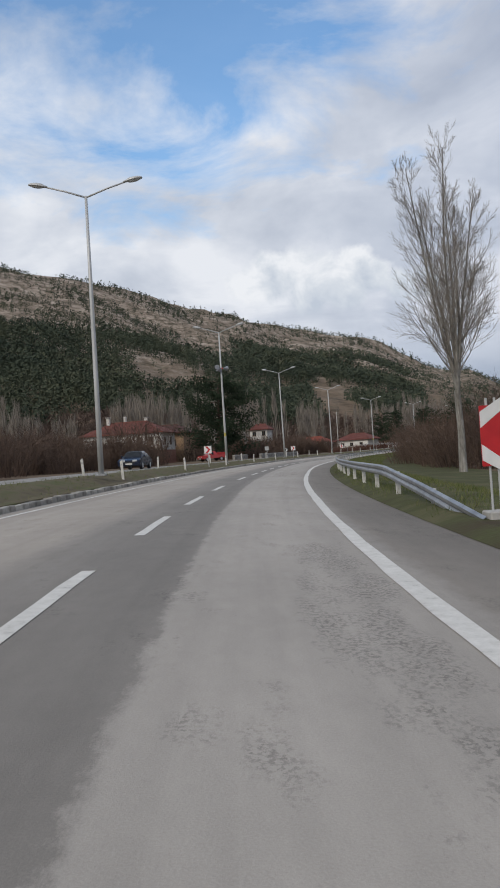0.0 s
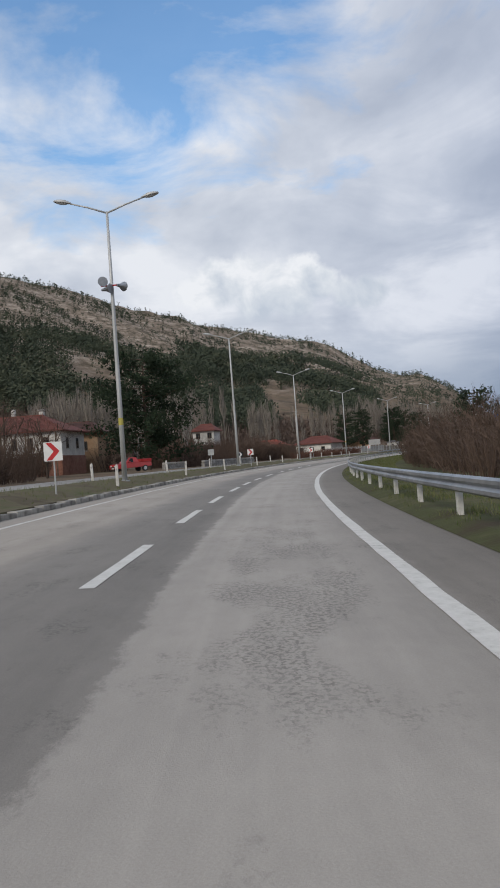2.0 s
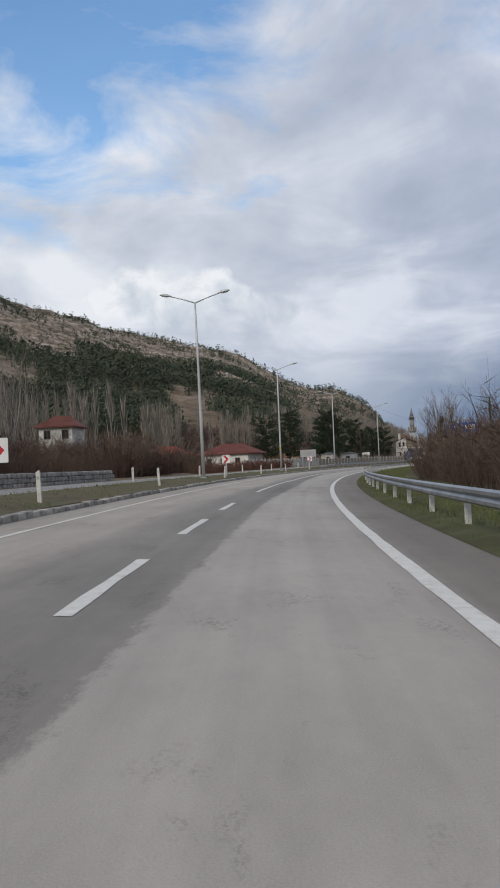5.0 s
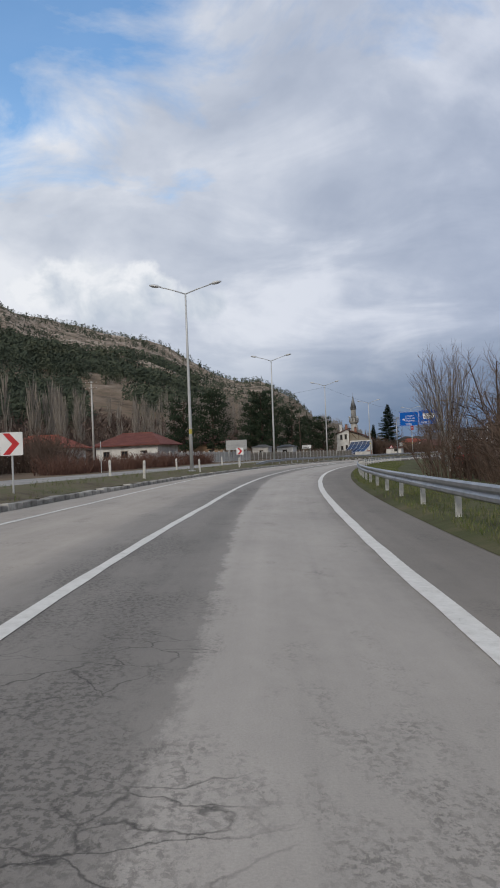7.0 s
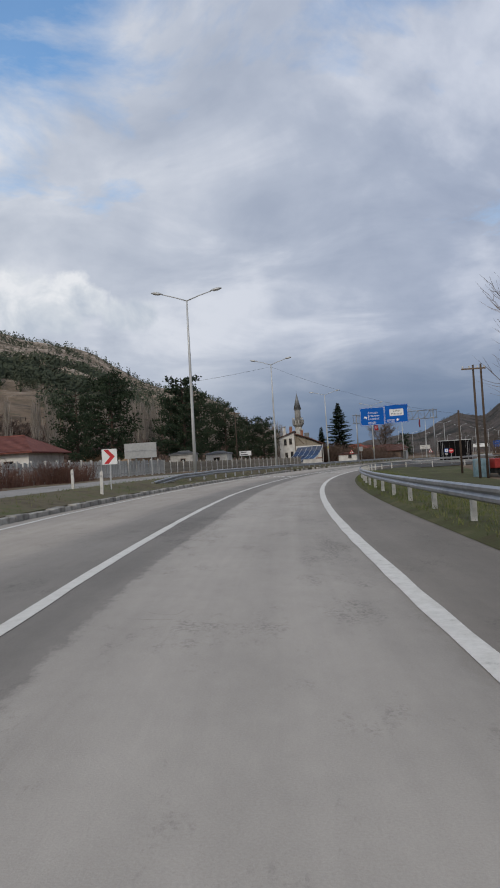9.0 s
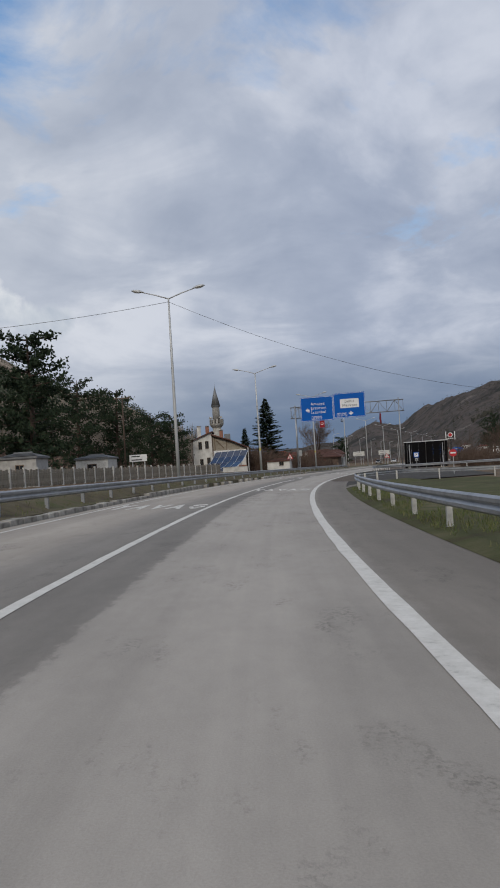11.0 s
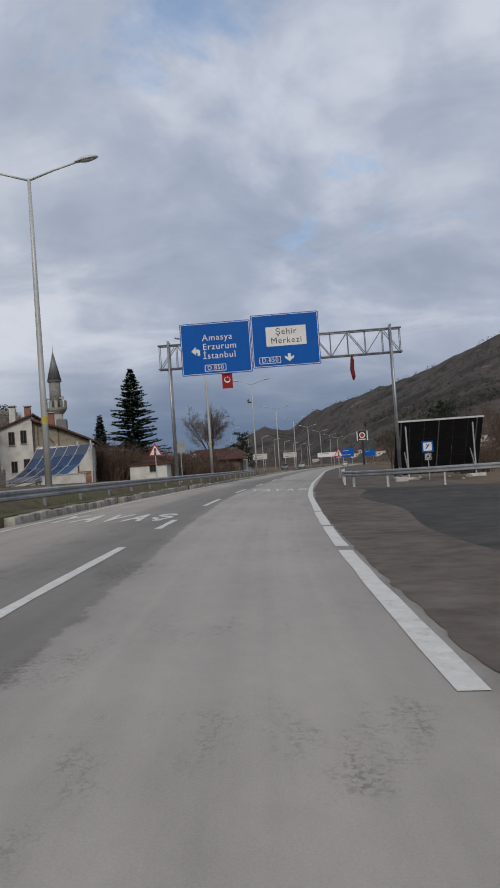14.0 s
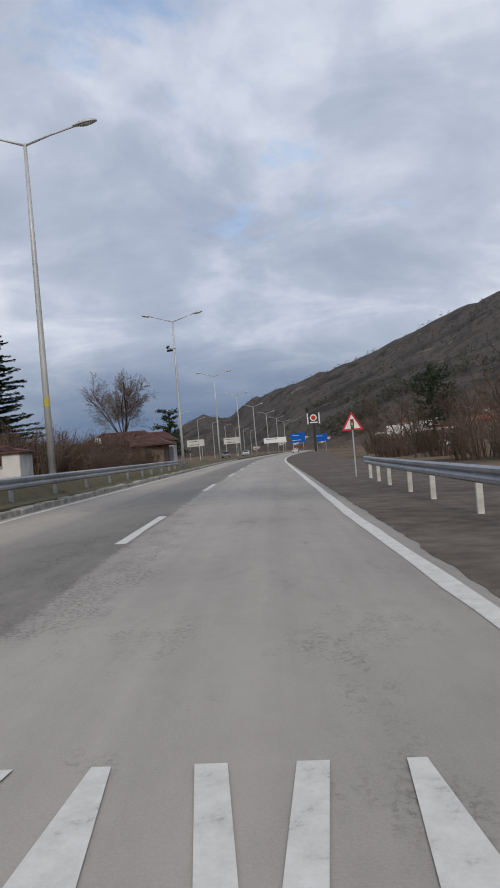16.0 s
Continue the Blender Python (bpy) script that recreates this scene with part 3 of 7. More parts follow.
def make_ground():
    gx, gy = axis(-3600, 3900, -60, 190, 2.5), axis(-3600, 3900, -20, 480, 2.5)
    X, Y = np.meshgrid(gx, gy)
    Z = ground_z(X, Y)
    nx, ny = len(gx), len(gy)
    verts = np.stack([X.ravel(), Y.ravel(), Z.ravel()], 1)
    i = np.arange(nx * ny).reshape(ny, nx)
    faces = np.stack([i[:-1, :-1].ravel(), i[:-1, 1:].ravel(), i[1:, 1:].ravel(), i[1:, :-1].ravel()], 1)
    me = mesh_of("ground", verts, faces, HILL, True)
    tagged(new("ground", me), "valley floor and hillsides of dry grass, earth and rock", "ground", kind="structure")


make_ground()
strip("road", -70, 690, 2.0, lambda s: [(q, float(road_z(s, q))) for q in (-4.0, -2.0, 0.0, 1.0, 2.0, 3.3, 4.0, 6.0)], ASPHALT, "worn grey asphalt carriageway with patches and a dark shoulder", "road")


def rail_lift(s):
    """Rise of the outer verge above the line of the shoulder."""
    return float(np.interp(s, [14, 40, 80, 150, 200, 240], [0.17, 0.17, 0.12, 0.12, 0.10, 0.09]))


def shoulder_end(s):
    """Where the asphalt gives way to grass on the outside of the bend."""
    return float(np.interp(s, [-80, 12, 40, 85, 110, 195, 250, 267], [5.2, 5.1, 5.1, 5.0, 5.05, 5.6, 5.4, 5.35]) + np.interp(s, [266, 272, 276, 280], [0, 0.9, 2.1, 3.9]))


def island(s):
    """Outer edge of the pull-in, round the grass inside the curl of the rail."""
    return float(np.interp(s, [268, 272, 276, 280, 284, 312, 324], [5.5, 6.2, 7.4, 9.2, 17, 17, 6.5]))


def verge_left(s):
    e = float(road_z(s, -4.3)) + 0.15 + 0.08 * min(1.0, max(0.0, (s - 250) / 18)) * min(1.0, max(0.0, (345 - s) / 15))
    top = max(float(lamp_z(s)), e + 0.04)
    return [(-4.26, float(road_z(s, -4.3)) - 0.1), (-4.28, e - 0.01), (-4.7, e + 0.02), (-5.3, (e + top) / 2 + 0.04), (-6.0, top), (-7.2, top + 0.02), (-7.6, top - 0.03)]


strip("verge", -70, 600, 2.0, verge_left, GRASS_SOIL, "strip of thin grass and soil behind the kerb", "grass verge")
strip("side_road", -70, 250, 2.0, lambda s: [(-7.5, float(lamp_z(s)) - 0.02), (-10.0, float(lamp_z(s)) + 0.03), (-12.6, float(lamp_z(s)) + 0.01)], LANE, "pale worn asphalt side road along the houses", "side road")
strip("verge", -70, 280, 2.0, lambda s: [(q, float(road_z(s, 6.0)) + dz + (rail_lift(s) * k)) for q, dz, k in zip((shoulder_end(s) - 0.1, shoulder_end(s) + 0.35, max(7.4, shoulder_end(s) + 0.8)), (0.055 - 0.044 * (shoulder_end(s) - 5.0), 0.06, -0.04), (0, 0.6, 1))] + [(max(9.5, shoulder_end(s) + 1.6), gz(s, 9.5) + 0.03), (15.5, gz(s, 15.5) + 0.03)], GRASS_GREEN, "green and brown grass strip outside the shoulder", "grass verge")
strip("pull_in", 268, 324, 2.0, lambda s: [(5.3, float(road_z(s, 5.3)) + 0.004), (5.4 + 0.3 * (island(s) - 5.4), float(road_z(s, 6.0)) + 0.01), (island(s), float(road_z(s, 6.0)) - 0.06)], DARK_TAR, "dark freshly tarred pull-in beside the shoulder", "pavement")
strip("verge", 283, 320, 0.2, lambda s: [(3.70 + 0.07 * noise.noise(Vector((s * 3.1, 0.4, 0.0))) + 0.45 * max(0.0, (285 - s) / 2), float(road_z(s, 3.7)) + 0.005), (4.2, float(road_z(s, 4.2)) + 0.012), (5.0, float(road_z(s, 5.0)) + 0.010), (5.9 + 0.25 * math.sin(s * 0.4), float(road_z(s, 5.6)) + 0.008)], SOIL, "strip of brown dirt washed over the shoulder", "verge")
strip("verge", 318, 600, 0.25, lambda s: [(3.60 + 0.06 * noise.noise(Vector((s * 2.7, 1.4, 0.0))), float(road_z(s, 3.6)) + 0.005), (4.1, float(road_z(s, 4.1)) + 0.012), (4.6, float(road_z(s, 4.6)) + 0.012), (6.1, float(road_z(s, 6.0)) + 0.012), (8.0, float(road_z(s, 6.0)) - 0.02), (12.0, gz(s, 12) + 0.02)], SOIL, "bare brown soil beside the shoulder", "verge")


# ---- markings ----
def divider(s):
    return float(np.interp(s, [-80, 20, 50, 80, 100, 147, 160, 192, 212, 260, 300, 335, 352, 420], [0.05, 0.1, 0.3, 0.1, 0.15, 0.3, 0.42, 0.05, -0.15, 0, -0.1, -0.42, -0.48, 0]))


def shoulder_line(s):
    return float(np.interp(s, [-80, 8, 22, 48, 66, 92, 147, 160, 200, 260, 286, 305, 320, 335, 420], [3.38, 3.38, 3.52, 3.62, 3.48, 3.52, 3.75, 3.78, 3.6, 3.5, 3.5, 3.6, 3.45, 3.25, 3.4]))


def kerb_line(s):
    return float(np.interp(s, [-80, 17, 38, 82, 105, 160, 200, 270, 340, 420], [-3.5, -3.55, -3.25, -3.2, -2.9, -2.85, -3.6, -3.5, -3.75, -3.6]))


def marking(name, label, lat, width, runs, step=1.0, wob=0.012, mat=None):
    verts, faces = [], []
    rnd = random.Random(len(runs) + int(runs[0][0]))
    for s0, s1 in runs:
        n = max(1, int(round((s1 - s0) / step)))
        b = len(verts)
        for i in range(n + 1):
            s = s0 + (s1 - s0) * i / n
            for side in (-0.5, 0.5):
                q = lat(s) + side * width + rnd.uniform(-wob, wob)
                x, y = plan(s, q)
                verts.append((x, y, float(road_z(s, q)) + 0.006))
        for i in range(n):
            k = b + 2 * i
            faces.append((k, k + 1, k + 3, k + 2))
    return tagged(new(name, mesh_of(name, verts, faces, mat or PAINT)), label, "road marking", kind="structure")


DASHES = [(12.4 + 7.66 * k, 16.25 + 7.66 * k) for k in range(-8, 3)] + [(38.7, 42.7), (46.5, 50.4), (54.2, 58.0), (60.9, 64.5), (68.0, 71.8), (74.3, 78.0), (80.8, 84.5), (88.0, 92.2), (97.3, 101.2)] + [(105 + 7.66 * k, 108.9 + 7.66 * k) for k in range(3)] + [(296.9, 299.7), (306.6, 311.9), (319.2, 324.2), (331.3, 336.0), (346.1, 351.3)] + [(360.5 + 13 * k, 365.8 + 13 * k) for k in range(20)]
for a, b in DASHES:
    marking("lane_dash", "worn white dash between the lanes", divider, 0.16, [(a, b)])
marking("lane_line", "solid worn white line between the lanes", divider, 0.15, [(134.0, 293.0)])
marking("edge_line", "wide worn white line at the shoulder", shoulder_line, 0.21, [(-70, 283.5), (284.4, 291.8), (292.4, 296.5), (296.9, 301.8), (302.1, 600)])
marking("edge_line", "thin white line along the kerb", kerb_line, 0.11, [(-70, 600)])

marking("tar_scar", "short dark scar in the asphalt", lambda q: 0.83 + 0.13 * (q - 255.3), 0.035, [(255.3, 256.9)], 0.1, 0.012, DARK_TAR)

# ---- kerb ----
def make_kerb():
    stone = bbox(-0.14, 0.14, -0.485, 0.485, -0.22, 0.15, 0.02)
    me = bpy.data.meshes.new("kerb_stone")
    stone.to_mesh(me)
    stone.free()
    me.materials.append(KERB)
    kerb = thing("kerb", "row of weathered concrete kerb stones, some chipped and pale", "kerb", kind="structure")
    rnd = random.Random(5)
    verts, faces = [], []
    for i in range(-60, 440):
        s, lat = i + 0.5, -4.13 + rnd.uniform(-0.012, 0.012)
        x, y = plan(s, lat)
        m = pose(x, y, float(road_z(s, -4.0)) + rnd.uniform(-0.03, 0.02), rnd.uniform(-1.5, 1.5), rnd.uniform(-4, 4), yaw_at(s) + rnd.uniform(-1.6, 1.6))
        if 262 < i < 330 and rnd.random() < 0.3:
            continue
        if 255 < i < 332:
            m = Matrix.Translation((0, 0, 0.07)) @ m
        if 15 <= i < 312:
            ob = new("kerb_stone", me)
            ob.parent = kerb
            ob.matrix_basis = m
        else:
            b = len(verts)
            verts += [m @ v.co for v in me.vertices]
            faces += [[b + k for k in p.vertices] for p in me.polygons]
    tagged(part("kerb_run", mesh_of("kerb_run", verts, faces, KERB), KERB, kerb), kind="stuff")


# ---- street lamps ----
def lamp_head(sign):
    bm = bmesh.new()
    r = bmesh.ops.create_uvsphere(bm, u_segments=14, v_segments=8, radius=1.0)
    bmesh.ops.scale(bm, vec=(0.46, 0.17, 0.13), verts=r["verts"])
    for v in bm.verts:
        v.co.z = max(v.co.z, -0.03)
        if v.co.x * sign < -0.15:
            v.co.y *= 0.75
            v.co.z *= 0.7
    return bm


def street_lamp(extra=False):
    lamp = thing("street_lamp", "tall grey steel street lamp with two outstretched heads on the verge", "street lamp", group="lamps along the road")
    H = 12.1
    part("pole", btube([(0, 0, 0), (0, 0, 4), (0, 0, 8), (0, 0, H)], [0.125, 0.105, 0.085, 0.06], 12), POLE, lamp, smooth=True)
    part("base_plate", bbox(-0.22, 0.22, -0.22, 0.22, -0.05, 0.03, 0.01), GALV, lamp)
    if extra:
        part("sticker", btube([(0, 0, 2.5), (0, 0, 2.82)], [0.117, 0.115], 12), YELLOW, lamp, "yellow sticker round the pole")
    for sg in (-1, 1):
        part("arm", btube([(0, 0, H - 0.06), (sg * 0.9, 0, H + 0.26), (sg * 1.75, 0, H + 0.50)], [0.045, 0.04, 0.035], 8), POLE, lamp, smooth=True)
        head = part("head", lamp_head(sg), POLE, lamp, "grey oval lamp head", True)
        head.matrix_basis = pose(sg * 2.1, 0, H + 0.58, 0, -sg * 10, 0)
        bm = bmesh.new()
        r = bmesh.ops.create_uvsphere(bm, u_segments=12, v_segments=6, radius=1.0)
        bmesh.ops.scale(bm, vec=(0.30, 0.13, 0.07), verts=r["verts"])
        lens = part("lens", bm, LENS, head, "pale lens", True)
        lens.matrix_basis = pose(sg * 0.05, 0, -0.03)
    return lamp


# along, across, height of the foot, share of the usual height
LAMPS = [(33.6, -5.35, 0.84, 1.015), (74.9, -5.53, 0.64, 1.06), (113.6, -5.66, 0.69, 1.014), (153.0, -5.5, 0.64, 1.02), (191.8, -5.35, 0.60, 1.015), (233.4, -5.67, 0.92, 1.0), (272.0, -5.85, 1.0, 1.0), (307.0, -5.67, 1.05, 0.918),
         (346.6, -5.63, 1.05, 0.945), (384.2, -5.4, 0.66, 0.975)] + [(428 + 40 * k, -5.65, 0.52, 0.96) for k in range(6)]
LAMP_LAT = -5.65
first = street_lamp()
for i, (s, lat, foot, tall) in enumerate(LAMPS):
    x, y = plan(s, lat)
    m = pose(x, y, foot, 0.4 * math.sin(7 * i), 0.4 * math.cos(5 * i), yaw_at(s) + 2) @ Matrix.Diagonal((1, 1, tall, 1))
    if i == 0:
        first.matrix_basis = m
    elif i in (1, 4, 7, 8):
        street_lamp(True).matrix_basis = m
    else:
        copy_thing(first, m)


# ---- guard rails ----
def rail_profile():
    """Half-width of the W beam by height."""
    return [(0.0, 0.0), (-0.055, 0.04), (-0.055, 0.10), (0.0, 0.155), (-0.055, 0.21), (-0.055, 0.27), (0.0, 0.31)]


def guard_rail(label, route, side, post_step=4.0, post_mat=None, h=0.75):
    """route: (s, lat, z of the ground) along the run; side: +1 when the face looks to smaller lat."""
    rail = thing("guard_rail", label, "guard rail")
    pts = [(plan(s, lat), z) for s, lat, z in route]
    P = np.array([(x, y, z) for (x, y), z in pts], float)
    d = np.r_[0, np.cumsum(np.hypot(*np.diff(P[:, :2], axis=0).T))]
    n = max(2, int(d[-1] / 1.0))
    q = np.linspace(0, d[-1], n + 1)
    R = np.stack([np.interp(q, d, P[:, k]) for k in range(3)], 1)
    T = np.gradient(R[:, :2], axis=0)
    T /= np.hypot(T[:, 0], T[:, 1])[:, None]
    nor = np.stack([T[:, 1], -T[:, 0]], 1) * side       # away from the traffic
    prof = rail_profile()
    k = len(prof)
    per = 4                                             # metres of one beam
    for a in range(0, n, per):
        b = min(a + per, n)
        verts, faces = [], []
        for i in range(a, b + 1):
            for layer in (0, 0.006):
                for off, zz in prof:
                    w = off + layer
                    verts.append((R[i, 0] + nor[i, 0] * w, R[i, 1] + nor[i, 1] * w, R[i, 2] + h - 0.31 + zz))
        for i in range(b - a):
            for j in range(k - 1):
                f = i * 2 * k + j
                faces.append((f, f + 1, f + 1 + 2 * k, f + 2 * k))
                faces.append((f + k, f + k + 2 * k, f + k + 1 + 2 * k, f + k + 1))
        part("beam", mesh_of("beam", verts, faces, GALV), GALV, rail)
    pm = bpy.data.meshes.new("post")
    bm = bbox(-0.06, 0.06, -0.045, 0.045, -0.3, h - 0.06, 0.008)
    bm.to_mesh(pm)
    bm.free()
    pm.materials.append(post_mat or GALV)
    for v in np.arange(0.6, d[-1], post_step):
        i = min(int(v / d[-1] * n), n)
        ob = new("post", pm)
        ob.parent = rail
        ob.matrix_basis = pose(R[i, 0] + nor[i, 0] * 0.10, R[i, 1] + nor[i, 1] * 0.10, R[i, 2], 0, 0, math.degrees(math.atan2(-T[i, 0], T[i, 1])))
    return rail


def rz(s, lat):
    return float(road_z(s, min(lat, 6.0)))


def rail_lat(s):
    return float(np.interp(s, [14, 24, 60, 82, 100, 150, 195, 240, 262], [5.6, 5.5, 5.45, 5.35, 5.4, 5.75, 6.0, 5.7, 5.72]))


RAIL_R = [(12.4, 5.65, -0.72), (17, 5.6, -0.34), (22, 5.5, -0.01), (26, 5.5, 0.0)] + [(s, rail_lat(s), rz(s, 6.0) + rail_lift(s)) for s in range(32, 262, 6)] + [(s, q, rz(270, 6) + dz) for s, q, dz in ((262, 5.75, 0.09), (267, 5.85, 0.09), (271, 6.2, 0.08), (275, 7.0, 0.06), (278.5, 8.1, 0.05), (280.8, 9.4, 0.04), (281.4, 11, 0.0), (280.6, 13.2, -0.06), (279, 20, -0.15))]
guard_rail("galvanised guard rail on pale posts along the shoulder", RAIL_R, 1, 4.0, POSTWHITE)
RAIL_L = [(220.5, -5.35, float(lamp_z(220.5)) - 0.74), (226, -5.0, float(lamp_z(226)) - 0.48), (231, -4.78, float(road_z(231, -4.3)) + 0.02)] + [(s, -4.7, float(road_z(s, -4.3)) + 0.10) for s in range(236, 372, 6)] + [(376, -4.9, float(lamp_z(376)) - 0.35), (384, -5.1, float(lamp_z(384)) - 0.75)]
guard_rail("galvanised guard rail above the kerb", RAIL_L, -1)
RAIL_G = [(s, lat, rz(s, 6) + 0.03) for s, lat in ((317, 24), (319.5, 15), (320.7, 9), (321.8, 6.8), (323.2, 5.8), (326.5, 5.25), (333, 5.3), (340, 5.35), (346, 5.45), (352, 5.65))]
guard_rail("bent guard rail at the end of the pull-in", RAIL_G, 1, 3.4, POSTWHITE, h=0.88)


# ---- plants ----
class Soup:
    """Vertices and faces gathered fast, for twigs, needles and blades."""

    def __init__(self):
        self.v, self.f = [], []

    def tube(self, pts, radii, sides=3):
        base = len(self.v)
        n = len(pts)
        for i, p in enumerate(pts):
            a, b = pts[max(i - 1, 0)], pts[min(i + 1, n - 1)]
            d = (b - a)
            if d.length < 1e-6:
                d = Vector((0, 0, 1))
            d.normalize()
            u = d.orthogonal()
            u.normalize()
            w = d.cross(u)
            for k in range(sides):
                t = 2 * math.pi * k / sides
                self.v.append(p + (u * math.cos(t) + w * math.sin(t)) * radii[i])
        for i in range(n - 1):
            for k in range(sides):
                q = base + i * sides
                self.f.append((q + k, q + (k + 1) % sides, q + sides + (k + 1) % sides, q + sides + k))

    def blade(self, p, d, width, side):
        b = len(self.v)
        self.v += [p - side * width, p + side * width, p + d]
        self.f.append((b, b + 1, b + 2))

    def leaf(self, p, d, side):
        """A narrow four-cornered flake."""
        b = len(self.v)
        self.v += [p, p + d * 0.5 + side, p + d, p + d * 0.5 - side]
        self.f.append((b, b + 1, b + 2, b + 3))

    def mesh(self, name, mat, smooth=False):
        return mesh_of(name, self.v, self.f, mat, smooth)


def rvec(rnd, k=1.0):
    return Vector((rnd.uniform(-k, k), rnd.uniform(-k, k), rnd.uniform(-k, k)))


def grow(rnd, trunk, crown, p, d, length, radius, depth, up, kids, angle, shrink=0.6, bend=0.16, thin=0.5, least=0.007):
    """A limb with side limbs; thick wood goes into trunk, thin wood into crown."""
    segs = 4 if depth > 1 else 3
    pts, dirs = [p.copy()], [d.copy()]
    for i in range(segs):
        d = (d + rvec(rnd, bend) + Vector((0, 0, up))).normalized()
        p = p + d * (length / segs)
        pts.append(p.copy())
        dirs.append(d.copy())
    tip = radius * (0.45 if depth else 0.3)
    (trunk if radius > 0.05 else crown).tube(pts, [radius + (tip - radius) * i / segs for i in range(segs + 1)], 7 if radius > 0.12 else (5 if radius > 0.05 else 3))
    if depth == 0:
        return
    n = kids[depth - 1]
    for k in range(n):
        t = 0.25 + 0.75 * (k + rnd.random()) / n
        i = min(int(t * segs), segs - 1)
        q = pts[i].lerp(pts[i + 1], t * segs - i)
        ax = dirs[i].orthogonal().normalized()
        ax.rotate(Matrix.Rotation(rnd.uniform(0, 2 * math.pi), 3, dirs[i]))
        a = radians(rnd.uniform(*angle))
        nd = (dirs[i] * math.cos(a) + ax * math.sin(a)).normalized()
        grow(rnd, trunk, crown, q, nd, length * shrink * rnd.uniform(0.7, 1.15) * (1.15 - 0.5 * t), max(radius * (1 - 0.5 * t) * thin, least), depth - 1, up, kids, angle, shrink, bend, thin, least)


def bare_tree(label, m, seed, height, limbs, radius, up, kids, angle, bark=None, twig=None, fork=0.2, lean=0.1, shrink=0.55, name="bare_tree", thin=0.5, least=0.009, stout=0.55):
    rnd = random.Random(seed)
    tree = thing(name, label, "tree", m)
    wood, crown = Soup(), Soup()
    split = height * fork
    wood.tube([Vector((0, 0, -0.4)), Vector((0.03, 0, split * 0.4)), Vector((0.0, 0.05, split))], [radius * 1.25, radius, radius * 0.9], 10)
    for k in range(limbs):
        a = 2 * math.pi * (k + rnd.uniform(-0.25, 0.25)) / limbs
        t = lean * (0.25 if k == 0 else 1.0)
        d = Vector((math.cos(a) * t, math.sin(a) * t, 1)).normalized()
        grow(rnd, wood, crown, Vector((0, 0, split * (0.97 - 0.1 * (k % 3)))), d, (height - split) * rnd.uniform(0.78, 1.0), radius * (0.75 if k == 0 else stout), len(kids), up, kids, angle, shrink, 0.16, thin, least)
    part("trunk", wood.mesh("trunk", bark or BARK, True), None, tree)
    part("crown", crown.mesh("crown", twig or TWIG), None, tree, "bare twigs without leaves")
    return tree


def poplar_tree(label, m, seed, height):
    """A pale trunk that splits into steep stems, with upswept side limbs all the way up and a narrow rounded crown."""
    rnd = random.Random(seed)
    tree = thing("poplar_tree", label, "tree", m)
    wood, crown = Soup(), Soup()
    split = height * 0.24
    wood.tube([Vector((0, 0, -0.4)), Vector((0.04, 0.02, split * 0.5)), Vector((-0.05, 0.0, split))], [0.27, 0.215, 0.19], 12)
    stems = []
    for k in range(6):
        a = 2 * math.pi * (k + rnd.uniform(-0.2, 0.2)) / 5
        t = 0.03 if k == 5 else rnd.uniform(0.09, 0.16)
        h = (height - split) * (1.0 if k == 5 else rnd.uniform(0.72, 0.93))
        d, q = Vector((math.cos(a) * t, math.sin(a) * t, 1)).normalized(), Vector((0, 0, split * rnd.uniform(0.84, 1.0)))
        pts = [q.copy()]
        for i in range(8):
            d = (d + Vector((rnd.uniform(-0.05, 0.05), rnd.uniform(-0.05, 0.05), 0.035))).normalized()
            q = q + d * h / 8
            pts.append(q.copy())
        wood.tube(pts, [0.125 * (1 - 0.9 * i / 8) + 0.008 for i in range(9)], 7)
        stems.append((pts, h))
    for pts, h in stems:
        for i in range(30):
            u = 0.04 + 0.95 * (i + rnd.random()) / 30
            k = min(int(u * 8), 7)
            q = pts[k].lerp(pts[k + 1], u * 8 - k)
            a = rnd.uniform(0, 6.283)
            out = Vector((q.x, q.y, 0))
            d = (Vector((math.cos(a), math.sin(a), 0)) + out.normalized() * 0.5 + Vector((0, 0, rnd.uniform(1.0, 2.2)))).normalized()
            grow(rnd, wood, crown, q, d, h * (0.27 * (1 - u) + 0.09) * rnd.uniform(0.7, 1.2), 0.026 * (1 - u) + 0.012, 2, 0.12, (8, 8), (18, 48), 0.5, 0.15, 0.5, 0.0085)
    part("trunk", wood.mesh("trunk", BARK, True), None, tree)
    part("crown", crown.mesh("crown", TWIG), None, tree, "bare twigs without leaves")
    return tree


